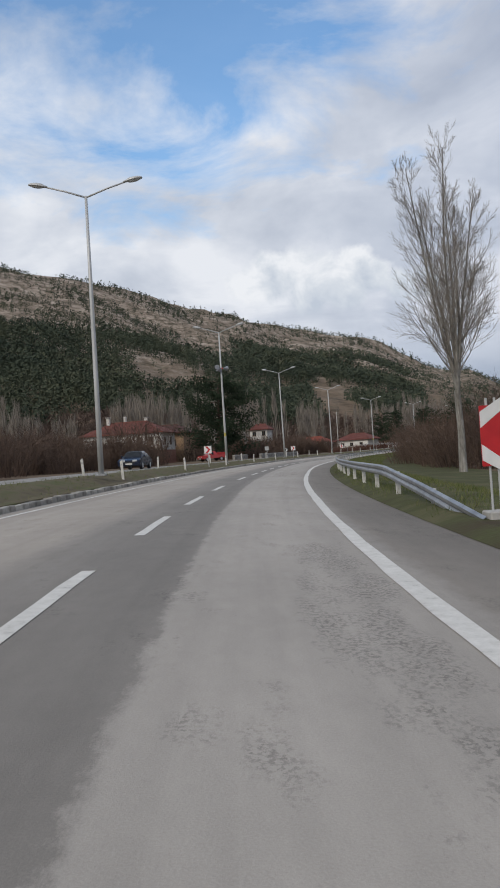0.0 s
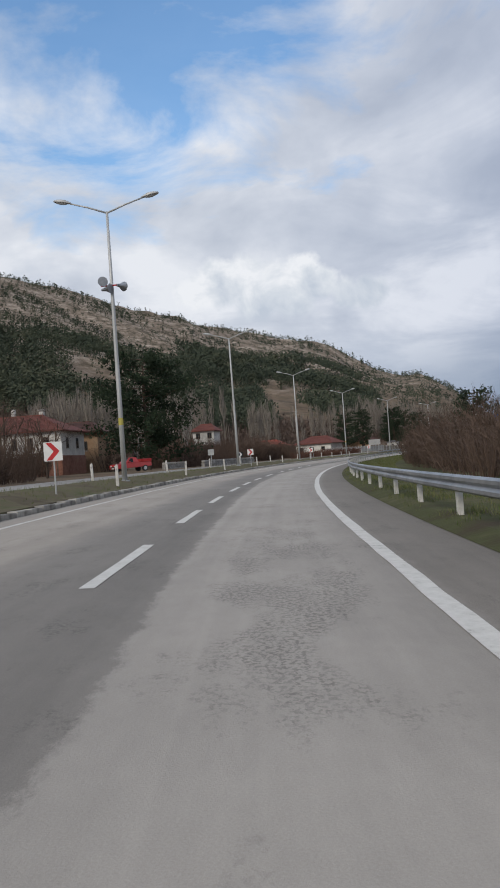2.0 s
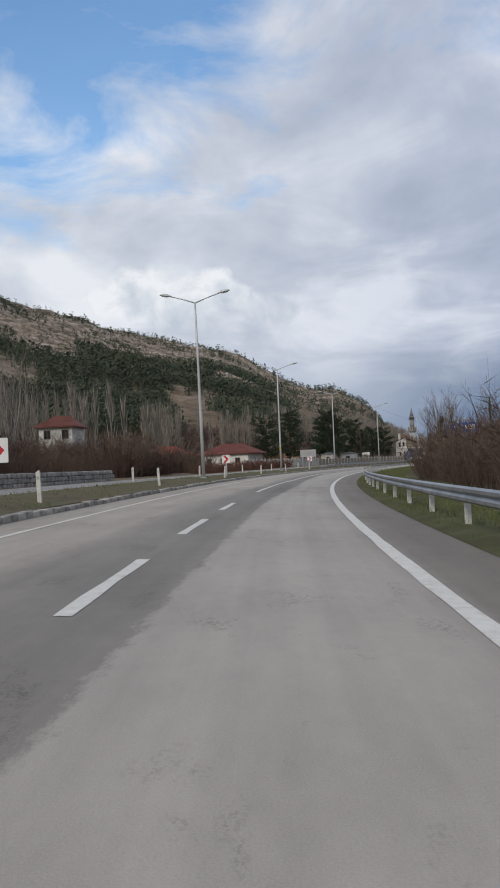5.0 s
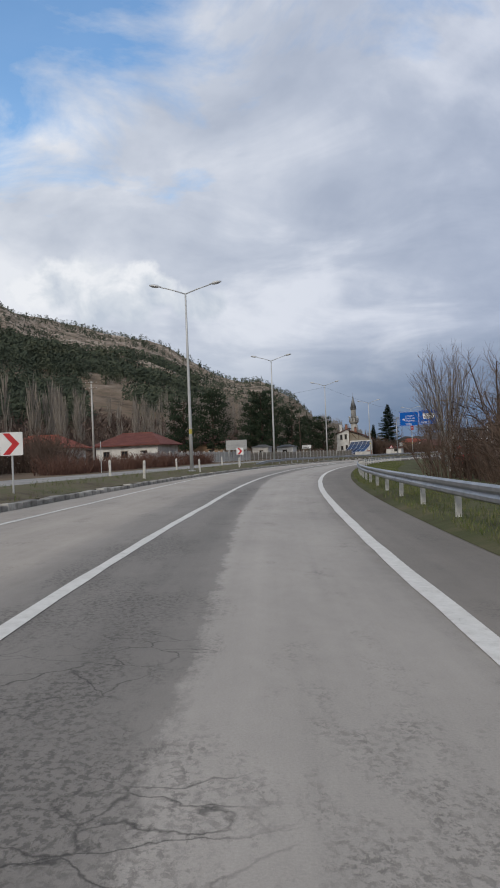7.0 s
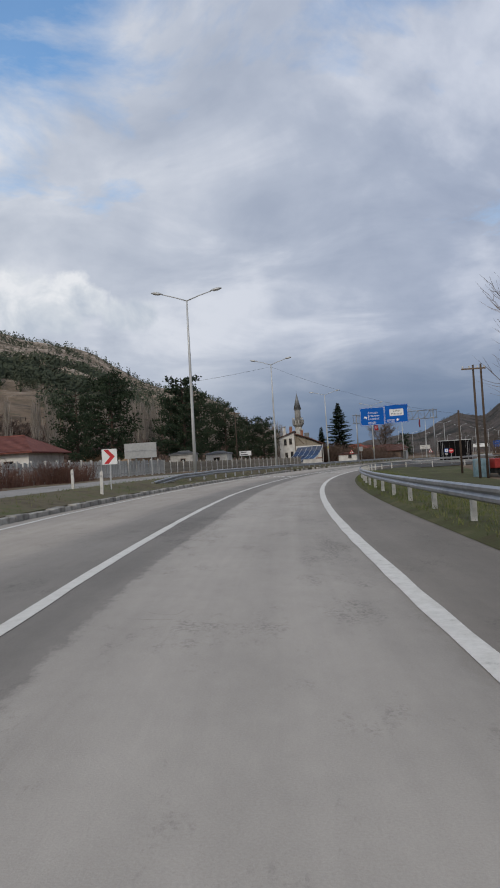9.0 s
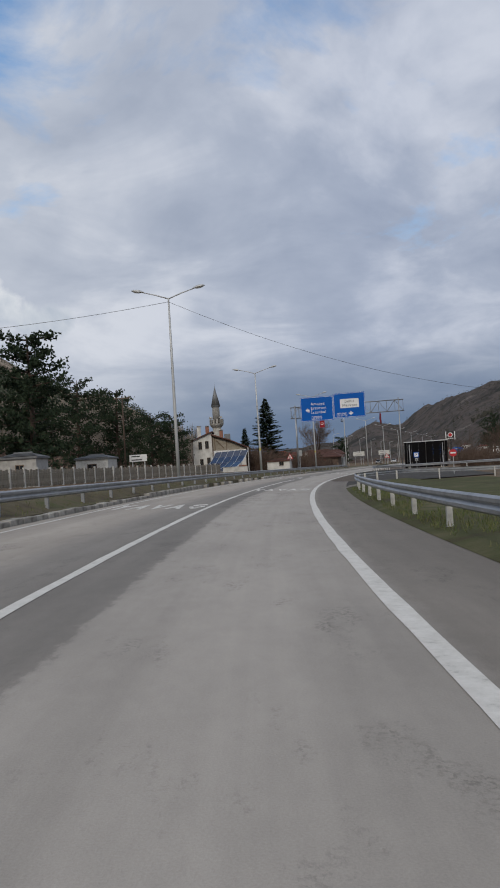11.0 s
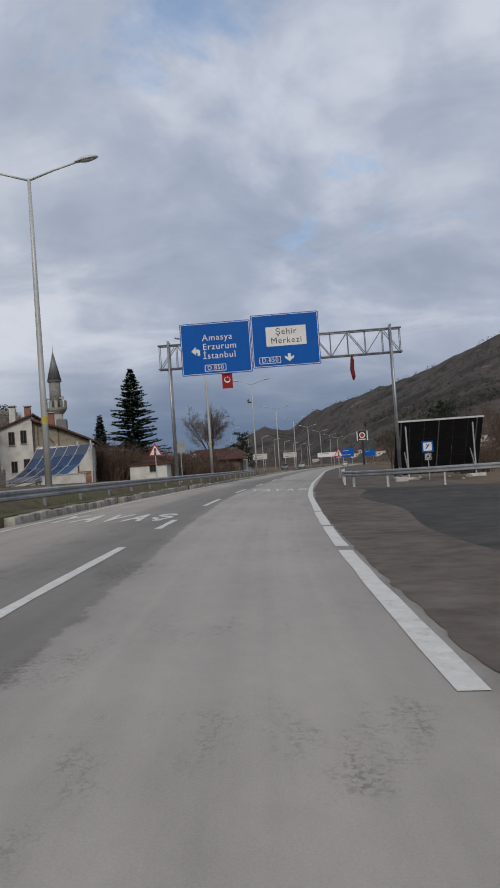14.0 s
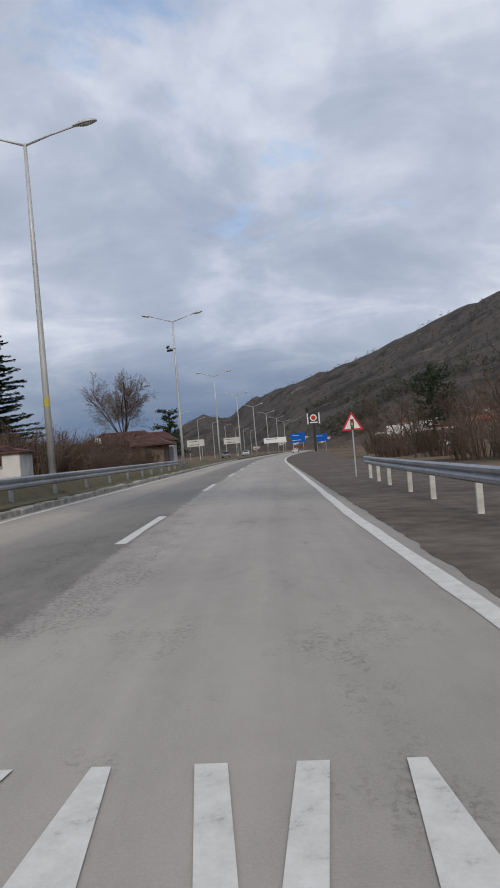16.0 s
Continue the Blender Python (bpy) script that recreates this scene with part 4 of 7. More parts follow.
def pine_parts(seed, height, width, clear=0.18, tufts=1500, top_round=0.6):
    """Trunk mesh and crown mesh of a broad dark pine with uneven tiers of needle tufts."""
    rnd = random.Random(seed)
    wood, crown = Soup(), Soup()
    wood.tube([Vector((0, 0, -0.4)), Vector((rnd.uniform(-.2, .2), rnd.uniform(-.2, .2), height * 0.5)), Vector((rnd.uniform(-.3, .3), rnd.uniform(-.3, .3), height * 0.97))], [height * 0.022, height * 0.015, 0.04], 8)
    n = max(14, int(height * 3.2))
    boughs = []
    for i in range(n):
        t = (i + rnd.random()) / n
        z = height * (clear + (0.97 - clear) * t)
        r = width * 0.5 * (math.sin(math.pi * min(1, (0.18 + 0.82 * (1 - t)) ** top_round * 0.62)) + 0.04) * rnd.uniform(0.6, 1.12)
        a = i * 2.399 + rnd.uniform(-0.4, 0.4)
        tip = Vector((math.cos(a) * r, math.sin(a) * r, z + r * rnd.uniform(0.0, 0.3) - 0.1 * r))
        root = Vector((0, 0, z - r * 0.12))
        wood.tube([root, root.lerp(tip, 0.55) + Vector((0, 0, -0.05 * r)), tip], [0.05 + height * 0.003, 0.05, 0.02], 4)
        boughs.append((root, tip, r))
    total = sum(b[2] for b in boughs)
    for root, tip, r in boughs:
        for _ in range(max(6, int(2.3 * tufts * r / total))):
            u = rnd.uniform(0.3, 1.05)
            c = root.lerp(tip, u) + Vector((rnd.gauss(0, 0.115 * r), rnd.gauss(0, 0.115 * r), rnd.gauss(0.05, 0.07 * r + 0.06)))
            size = rnd.uniform(0.18, 0.33) * (0.75 + 0.02 * height)
            for _ in range(6):
                d = (rvec(rnd) + Vector((0, 0, 0.45)) + (tip - root) * (0.12 / max(r, 0.3))).normalized() * size * rnd.uniform(0.6, 1.1)
                s = d.orthogonal().normalized() * size * 0.27
                s.rotate(Matrix.Rotation(rnd.uniform(0, 3.14), 3, d.normalized()))
                crown.leaf(c - d * 0.2, d, s)
        for _ in range(max(8, int(0.16 * tufts * r / total))):          # thick inner needles
            c = root.lerp(tip, rnd.uniform(0.1, 0.85)) + rvec(rnd, 0.09 * r)
            d = (rvec(rnd) + (tip - root) * (0.6 / max(r, 0.3))).normalized() * rnd.uniform(0.5, 0.95) * (0.35 + 0.09 * r)
            crown.leaf(c - d * 0.5, d, d.cross(rvec(rnd)).normalized() * d.length * 0.38)
    return wood.mesh("trunk", DARKBARK, True), crown.mesh("crown", NEEDLE)


def pine_tree(label, m, seed, height, width, **k):
    tree = thing("pine_tree", label, "tree", m)
    wood, crown = pine_parts(seed, height, width, **k)
    part("trunk", wood, None, tree)
    part("crown", crown, None, tree, "dark green needles")
    return tree


def spruce_tree(label, m, seed, height, width):
    """A pointed conifer with loose horizontal tiers."""
    rnd = random.Random(seed)
    tree = thing("conifer_tree", label, "tree", m)
    wood, crown = Soup(), Soup()
    wood.tube([Vector((0, 0, -0.4)), Vector((0, 0, height * 0.5)), Vector((0.05, 0, height))], [height * 0.017, height * 0.01, 0.02], 8)
    n = int(height * 15)
    for i in range(n):
        t = (i + rnd.random()) / n
        z = height * (0.10 + 0.89 * t)
        r = width * 0.5 * ((1 - t) ** 0.85 + 0.02) * rnd.uniform(0.55, 1.15)
        a = i * 2.399 + rnd.uniform(-0.3, 0.3)
        out = Vector((math.cos(a), math.sin(a), rnd.uniform(-0.12, 0.16)))
        side = Vector((-math.sin(a), math.cos(a), 0))
        root = Vector((0, 0, z))
        tip = root + out * r + Vector((0, 0, 0.10 * r))
        wood.tube([root, tip], [0.04, 0.012], 3)
        for k in range(max(6, int(r * 34))):
            u = rnd.uniform(0.12, 1.0)
            c = root.lerp(tip, u) + Vector((0, 0, rnd.gauss(0, 0.05)))
            size = (0.28 + 0.28 * (1 - u)) * rnd.uniform(0.7, 1.2)
            for sg in (-1, 1):
                d = (out * 0.7 + side * sg * rnd.uniform(0.5, 1.1) + Vector((0, 0, rnd.uniform(-0.35, 0.15)))).normalized() * size
                crown.leaf(c, d, Vector((0, 0, 1)).cross(d).normalized() * size * 0.16 + Vector((0, 0, rnd.uniform(-0.05, 0.05))))
    part("trunk", wood.mesh("trunk", DARKBARK, True), None, tree)
    part("crown", crown.mesh("crown", NEEDLE), None, tree, "dark drooping needle tiers")
    return tree


def bush_mesh(seed, height, width, stems=60, mat=None, fat=1.0):
    rnd = random.Random(seed)
    s = Soup()
    for _ in range(stems):
        a, r = rnd.uniform(0, 2 * math.pi), width * 0.42 * math.sqrt(rnd.random())
        p = Vector((math.cos(a) * r, math.sin(a) * r, -0.1))
        d = Vector((math.cos(a) * rnd.uniform(0, 0.55), math.sin(a) * rnd.uniform(0, 0.55), 1)).normalized()
        h = height * rnd.uniform(0.55, 1.0) * (1 - 0.35 * (r / (width * 0.5)) ** 2)
        pts = [p]
        for i in range(3):
            d = (d + rvec(rnd, 0.16)).normalized()
            p = p + d * h / 3
            pts.append(p)
        s.tube(pts, [0.022 * fat, 0.016 * fat, 0.011 * fat, 0.004 * fat], 3)
        for i in range(13):
            t = rnd.uniform(0.12, 1.0) * 3
            k = min(int(t), 2)
            q = pts[k].lerp(pts[k + 1], t - k)
            e = (d + rvec(rnd, 0.85)).normalized() * h * rnd.uniform(0.14, 0.36)
            s.blade(q, e, 0.011 * fat, e.orthogonal().normalized())
            f = q + e * 0.5
            e2 = (e.normalized() + rvec(rnd, 0.9)).normalized() * h * rnd.uniform(0.08, 0.2)
            s.blade(f, e2, 0.009 * fat, e2.orthogonal().normalized())
    return s.mesh("bush", mat or BRUSH)


def at_plan(s, lat, turn=0.0, dz=0.0, scale=1.0):
    x, y = plan(s, lat)
    return pose(float(x), float(y), gz(s, lat) + dz, 0, 0, yaw_at(s) + turn) @ Matrix.Scale(scale, 4)


def scatter_far(name, label, mat, spots, maker, category):
    s = Soup()
    for p in spots:
        maker(s, *p)
    return tagged(new(name, s.mesh(name, mat)), label, category, kind="stuff")


def far_pine(s, p, h, rnd):
    """A rounded ragged crown of flakes on the hillside, finer where it is nearer."""
    d = math.hypot(p.x - HUB[0], p.y - HUB[1])
    n, long_, wide = (44, 0.115, 0.048) if d < 380 else (26, 0.15, 0.066) if d < 620 else (13, 0.21, 0.105) if d < 820 else (8, 0.28, 0.15)
    w = h * rnd.uniform(0.28, 0.40)
    s.blade(p, Vector((0, 0, h * 0.8)), h * 0.03, Vector((1, 0, 0)))
    for _ in range(n):
        u = rnd.random()
        z = 0.06 + 0.90 * u
        r = w * math.sqrt(max(0.0, 1 - (abs(z - 0.40) / 0.62) ** 1.7)) * math.sqrt(rnd.random())
        a = rnd.uniform(0, 6.283)
        q = p + Vector((math.cos(a) * r, math.sin(a) * r, h * z))
        e = (Vector((math.cos(a), math.sin(a), 0.5)) + rvec(rnd, 0.9)).normalized() * h * long_ * rnd.uniform(0.7, 1.2)
        s.leaf(q - e * 0.4, e, e.orthogonal().normalized() * h * wide)


def far_poplar(s, p, h, rnd):
    """A slim bare crown of many upright twigs."""
    w = h * rnd.uniform(0.05, 0.085)
    for _ in range(95):
        a = rnd.uniform(0, 6.283)
        z = rnd.random() ** 0.8
        q = p + Vector((math.cos(a), math.sin(a), 0)) * rnd.uniform(0, w) * (1.1 - 0.7 * z) + Vector((0, 0, h * 0.75 * z))
        d = Vector((math.cos(a) * 0.16, math.sin(a) * 0.16, 1)) * h * rnd.uniform(0.14, 0.27)
        side = Vector((rnd.uniform(-1, 1), rnd.uniform(-1, 1), 0)).normalized()
        s.leaf(q, d, side * h * 0.0042)
    s.blade(p, Vector((0, 0, h)), h * 0.009, Vector((1, 0, 0)))


def far_brush(s, p, h, rnd):
    """A low tangle of leafless twigs."""
    for _ in range(11):
        q = p + Vector((rnd.gauss(0, 0.45), rnd.gauss(0, 0.45), 0)) * h + Vector((0, 0, h * rnd.uniform(0, 0.55)))
        e = (rvec(rnd, 0.8) + Vector((0, 0, 0.55))).normalized() * h * rnd.uniform(0.25, 0.55)
        s.leaf(q, e, e.orthogonal().normalized() * h * rnd.uniform(0.015, 0.06))


def hill_spots(n, az, frac, size, seed, clump=None, keep=0.0):
    """Places on the slopes: azimuth range, share of the way up to the skyline, height of the plants."""
    rnd = random.Random(seed)
    a = [q[0] for q in RIDGE]
    rows = []
    tries = 0
    while len(rows) < n and tries < n * 12:
        tries += 1
        t = rnd.uniform(*az)
        far, foot = np.interp(t, a, [q[2] for q in RIDGE]), np.interp(t, a, [q[3] for q in RIDGE])
        u = rnd.uniform(*frac)
        r = foot + (far - foot) * u
        x, y = HUB[0] + r * math.sin(radians(t)), HUB[1] + r * math.cos(radians(t))
        if clump:
            c = noise.noise(Vector((x / clump, y / clump, seed)))
            if c < keep + rnd.uniform(-0.12, 0.12):
                continue
        rows.append((x, y, rnd.uniform(*size)))
    P = np.array(rows)
    S, L = where(P[:, 0], P[:, 1])
    free = ~((L > -62) & (L < 48) & (S < 740) & (S > -120))      # clear of the road and the houses
    rows = [q for q, ok in zip(rows, free) if ok]
    P = P[free]
    Z = ground_z(P[:, 0], P[:, 1], False)
    return [(Vector((x, y, z - 0.3)), h, rnd) for (x, y, h), z in zip(rows, Z)]


def grove(rows, seed):
    """Close-set groups: azimuths and distance from the start of the walk, number, height."""
    rnd = random.Random(seed)
    out = []
    for a0, a1, dist, n, h0, h1 in rows:
        for _ in range(n):
            a, d = radians(rnd.uniform(a0, a1)), dist + rnd.uniform(-14, 14)
            x, y = d * math.sin(a), d * math.cos(a)
            out.append((Vector((x, y, float(ground_z(np.array([x]), np.array([y]), False)[0]) - 0.3)), rnd.uniform(h0, h1), rnd))
    return out


# woods on the slopes
GROVES = grove([(-24, -15.5, 245, 46, 15, 20), (-15.2, -11.5, 262, 16, 14, 19), (-9.2, -3.6, 284, 60, 17, 24), (0.6, 2.9, 335, 7, 20, 26), (3.2, 6.2, 330, 9, 16, 22), (8.3, 12.2, 395, 22, 13, 19), (11.6, 16, 440, 34, 13, 20), (15, 19, 470, 40, 12, 18)], 17)
scatter_far("pine_wood", "dark green pine wood on the hillside", FARPINE, hill_spots(5600, (-45, 3), (0.12, 0.56), (7, 13), 3, 100, -0.16) + hill_spots(2700, (-3, 13), (0.18, 0.72), (6, 12), 4, 90, -0.04)
            + hill_spots(420, (10, 25), (0.4, 1.0), (6, 10), 8, 90, -0.2), far_pine, "woods")
scatter_far("scrub", "dark scrub scattered over the rocky upper slope", FARPINE, hill_spots(6000, (-45, 22), (0.45, 1.0), (2, 5), 5, 50, -0.2) + hill_spots(600, (-30, 20), (0.94, 1.0), (4, 8), 56, 40, -0.1) + hill_spots(3000, (-45, 10), (0.4, 0.93), (4, 8.5), 55, 70, 0.02), far_pine, "scrub")
scatter_far("pine_wood", "dark wood on the far mountainside", DARKWOOD, hill_spots(2600, (41, 85), (0.12, 0.5), (8, 12), 6, 140, -0.05) + hill_spots(4200, (30, 80), (0.1, 1.0), (3, 8), 7, 90, -0.12) + hill_spots(2600, (38, 80), (0.25, 1.0), (1.5, 4), 71, 60, -0.2), far_pine, "woods")
scatter_far("poplar_grove", "pale bare poplars at the foot of the hill", POPLAR, GROVES + hill_spots(60, (-34, -3), (0.02, 0.12), (14, 20), 11, 55, 0.14) + hill_spots(34, (0, 12), (0.03, 0.12), (13, 20), 12, 40, 0.08)
            + hill_spots(380, (11, 25), (0.07, 0.26), (11, 18), 13, 45, -0.1), far_poplar, "woods")
scatter_far("brush_wood", "brown leafless brush at the foot of the hills", BRUSH, hill_spots(6000, (-40, 27), (0.0, 0.15), (3, 7), 14, 40, -0.35) + hill_spots(1200, (27, 44), (-0.35, 0.16), (3, 7), 15, 60, -0.2) + hill_spots(3000, (42, 80), (-0.3, 0.2), (6, 12), 16, 60, -0.25), far_brush, "woods")

# big trees beside the road
pine_tree("broad dark green pine standing behind the side road", at_plan(131, -20.6), 21, 14.8, 12.2, clear=0.13, tufts=3600)
pine_tree("dark green pine beyond the fence", at_plan(270, -26), 23, 12.6, 7.0, tufts=1600)
pine_tree("dark green pine with a flat top beyond the fence", at_plan(284, -21.5), 24, 13.6, 6.8, tufts=1600)
pine_tree("dark round pine behind the red roofs", at_plan(284, -38), 25, 12.6, 8.0, tufts=1400)
pine_tree("dark green pine near the fence", at_plan(300, -30), 26, 12.5, 7.0, tufts=1300)
pine_tree("dark green pine in the row before the mosque", at_plan(318, -33), 27, 14.0, 8.5, tufts=1500)
pine_tree("tall dark pine in the row before the mosque", at_plan(327, -31.2), 28, 13.2, 7.8, tufts=1400)
pine_tree("dark green pine beside the mosque", at_plan(352, -36), 29, 11.6, 8.0, tufts=1400)
pine_tree("dark green pine at the end of the row", at_plan(356, -33.5), 30, 11.4, 8.0, tufts=1200)
spruce_tree("tall pointed dark conifer behind the street lamp", at_plan(389, -23.2), 31, 16.2, 11.0)
spruce_tree("small dark conifer beside the tall one", at_plan(392, -29), 32, 10.0, 5.0)
pine_tree("small dark pine beyond the low houses", at_plan(437, -13.8), 33, 8.2, 4.6, tufts=700)
pine_tree("dark pine in front of the mountainside", at_plan(444, 27), 34, 13.5, 7.5, clear=0.3, tufts=1000)
pine_tree("dark pine rising from the brush", at_plan(150, 19.5), 36, 9.6, 7.0, clear=0.3, tufts=900)

poplar_tree("tall bare poplar with pale bark rising from the grass", at_plan(50, 13.3), 41, 21.6)
bare_tree("bare multi-stemmed tree behind the guard rail", at_plan(212, 14.0), 42, 9.6, 13, 0.13, 0.12, (10, 10), (14, 38), fork=0.04, lean=0.36, shrink=0.46, twig=TWIGBROWN, least=0.012, thin=0.4)
ac = bare_tree("bare spreading tree with dark seed clusters behind the rail", at_plan(230, 20.3), 43, 12.6, 6, 0.2, 0.03, (9, 9), (24, 58), fork=0.25, lean=0.5, shrink=0.52, twig=TWIGBROWN, bark=DARKBARK, least=0.014)
seeds, rnd_ = Soup(), random.Random(8)
for v in list(ac.children[1].data.vertices)[::23]:
    for _ in range(3):
        d_ = (rvec(rnd_) + Vector((0, 0, -0.3))).normalized() * 0.16
        seeds.leaf(v.co + rvec(rnd_, 0.08), d_, d_.orthogonal().normalized() * 0.04)
part("seed_pods", seeds.mesh("seed_pods", BRUSH), None, ac, "clusters of dry brown pods")
bare_tree("bare round-crowned tree behind the low houses", at_plan(424, -18), 44, 12.6, 8, 0.24, 0.05, (9, 12, 14), (22, 60), fork=0.32, lean=0.55, shrink=0.45, twig=TWIGBROWN, bark=DARKBARK, thin=0.4, least=0.011, stout=0.36)
for i, (s, lat, h) in enumerate(((163, -34, 15), (171, -38, 17), (178, -33, 14), (187, -40, 16), (150, -30, 13), (200, -44, 15))):
    bare_tree("bare grey poplar among the brush", at_plan(s, lat, i * 50), 50 + i, h, 6, 0.15, 0.13, (9, 8), (14, 36), fork=0.12, lean=0.18, shrink=0.42, twig=POPLAR)
for i, (s, lat, h) in enumerate(((92, -19, 6), (97, -24, 7), (104, -21, 6), (112, -26, 6.5), (118, -33, 7), (420, 15, 8), (432, 20, 9), (408, 18, 7))):
    bare_tree("small dark bare fruit tree", at_plan(s, lat, i * 70), 70 + i, h, 5, 0.12, 0.02, (8, 7), (25, 65), bark=DARKBARK, twig=BRUSH, fork=0.2, lean=0.6, shrink=0.55)

for i, (s, lat, h) in enumerate(((402, 27, 9), (412, 33, 10), (418, 26, 8.5), (427, 36, 11), (436, 31, 9.5), (447, 39, 11), (455, 30, 10), (462, 42, 11), (396, 36, 9), (474, 36, 10))):
    bare_tree("dark leafless tree at the edge of the field", at_plan(s, lat, i * 61), 130 + i, h, 6, 0.13, 0.05, (9, 9), (20, 55), bark=DARKBARK, twig=BRUSH, fork=0.2, lean=0.45, shrink=0.5, least=0.016)

BUSHES = [bush_mesh(80 + i, 4.2, 4.6, 80, None, 1.25) for i in range(4)]


def bushes(label, rows, group):
    for i, (s, lat, k) in enumerate(rows):
        ob = new("bush", BUSHES[i % 4])
        ob.matrix_basis = at_plan(s, lat, i * 77, -0.1, k)
        tagged(ob, label, "bush", group)


rb = random.Random(9)
bushes("leafless brown brush behind the guard rail", [(58 + 4.2 * i, 13.0 + rb.uniform(-1, 3.5) + (2.5 if i < 3 else 0), rb.uniform(0.75, 1.45)) for i in range(34)], "brush along the rail")
bushes("leafless brown brush behind the guard rail", [(60 + 8 * i, 20 + rb.uniform(-2, 5), rb.uniform(1.1, 1.9)) for i in range(17)], "brush along the rail")
bushes("leafless dark brush beside the side road", [(60 + 4.0 * i, -17.5 + rb.uniform(-4, 2), rb.uniform(0.45, 0.95)) for i in range(10)] + [(-2 + 6 * i, -19 + rb.uniform(-4, 3), rb.uniform(0.8, 1.3)) for i in range(10)]
       + [(138 + 4.5 * i, -18.0 + rb.uniform(-6, 2), rb.uniform(0.6, 1.1)) for i in range(14)] + [(140 + 8 * i, -30 + rb.uniform(-6, 6), rb.uniform(1.0, 1.6)) for i in range(10)], "brush by the side road")
BUSHES = [bush_mesh(95 + i, 1.9, 3.4, 85, REDBRUSH, 1.3) for i in range(4)]
bushes("low reddish-brown hedge beside the side road", [(192 + 2.3 * i, -15.8 + rb.uniform(-0.8, 0.8), rb.uniform(0.75, 1.05)) for i in range(21)], "hedge")
BUSHES = [bush_mesh(90 + i, 4.0, 4.8, 95, None, 1.9) for i in range(4)]
bushes("leafless brown thicket below the houses", [(148 + 3.2 * i, -23 + rb.uniform(-5, 3), rb.uniform(0.8, 1.35)) for i in range(22)] + [(100 + 3.4 * i, -31 + rb.uniform(-3, 3), rb.uniform(0.8, 1.1)) for i in range(7)] + [(184, -33, 1.4), (189, -34.5, 1.5), (193, -32, 1.3)], "thicket")
bushes("leafless red-brown thicket below the houses", [(56 + 2.6 * i, -19.5 + rb.uniform(-3.5, 2.5), rb.uniform(0.8, 1.15)) for i in range(14)] + [(52 + 4 * i, -26 + rb.uniform(-3, 3), rb.uniform(1.0, 1.4)) for i in range(10)], "thicket")
bushes("leafless dark brush by the guard rail", [(384 + 3.6 * i, -12.2 + rb.uniform(-1.5, 0.8), rb.uniform(0.5, 0.8)) for i in range(8)], "brush by the rail")
bushes("leafless brush in front of the low houses", [(376 + 5 * i, -19 + rb.uniform(-3, 2), rb.uniform(0.8, 1.3)) for i in range(13)] + [(374 + 1.6 * i, -25 + rb.uniform(-2.5, 2.5), rb.uniform(1.2, 1.7)) for i in range(11)], "brush before the houses")
bushes("leafless dark brush at the edge of the field", [(352 + 7 * i, 22 + rb.uniform(-4, 9), rb.uniform(0.7, 1.5)) for i in range(20)], "brush by the field")


def grass(name, label, mat, seed, count, s_range, lat_range, zfun, size):
    rnd = random.Random(seed)
    soup = Soup()
    for _ in range(count):
        s, lat = rnd.uniform(*s_range), rnd.uniform(*lat_range)
        if noise.noise(Vector((s * 0.35, lat * 0.8, seed))) < rnd.uniform(-0.5, 0.25):
            continue
        x, y = plan(s, lat)
        p = Vector((float(x), float(y), zfun(s, lat) - 0.02))
        for _ in range(3):
            d = Vector((rnd.uniform(-0.6, 0.6), rnd.uniform(-0.6, 0.6), 1)) * rnd.uniform(*size)
            soup.blade(p + rvec(rnd, 0.06), d, 0.009, Vector((rnd.uniform(-1, 1), rnd.uniform(-1, 1), 0)).normalized())
    tagged(new(name, soup.mesh(name, mat)), label, "grass", kind="stuff")


def section_z(fun):
    def z(s, lat):
        rows = sorted(fun(s))
        return float(np.interp(lat, [r[0] for r in rows], [r[1] for r in rows]))
    return z


grass("grass", "thin tufts of grass on the verge", BLADE, 1, 9000, (8, 372), (-7.3, -4.35), section_z(verge_left), (0.05, 0.16))
grass("grass", "rough grass under the guard rail", BLADE, 2, 52000, (14, 262), (5.1, 9.4), lambda s, q: float(np.interp(q, (5.2, 5.6, 7.4, 9.5), (rz(s, 6) + 0.05, rz(s, 6) + 0.06 + 0.6 * rail_lift(s), rz(s, 6) - 0.04 + rail_lift(s), rz(s, 6) - 0.25))) if q > shoulder_end(s) + 0.1 else -3.0, (0.06, 0.17))


# ---- buildings ----
PLASTER = material("white_plaster", [(0.36, 0.35, 0.33), (0.55, 0.54, 0.51), (0.66, 0.65, 0.62)], 0.9, 0.9, bump=0.15)
TANWALL = material("tan_plaster", [(0.19, 0.12, 0.075), (0.28, 0.185, 0.115), (0.33, 0.235, 0.155)], 1.1, 0.9, bump=0.25)
BRICKRED = material("bare_red_brick", [(0.17, 0.075, 0.05), (0.25, 0.115, 0.08), (0.30, 0.16, 0.115)], 3, 0.9, bump=0.4)
TILE = material("red_roof_tile", [(0.11, 0.036, 0.028), (0.165, 0.055, 0.042), (0.22, 0.08, 0.06)], 2.5, 0.85, bump=0.5, stretch=(1, 3, 1))
TILEBRIGHT = material("orange_red_roof_tile", [(0.19, 0.048, 0.032), (0.27, 0.07, 0.045), (0.33, 0.105, 0.065)], 2.0, 0.85, bump=0.5, stretch=(1, 3, 1))
TILEDARK = material("old_brown_roof_tile", [(0.06, 0.032, 0.027), (0.105, 0.05, 0.04), (0.15, 0.075, 0.058)], 2.5, 0.9, bump=0.5, stretch=(1, 3, 1))
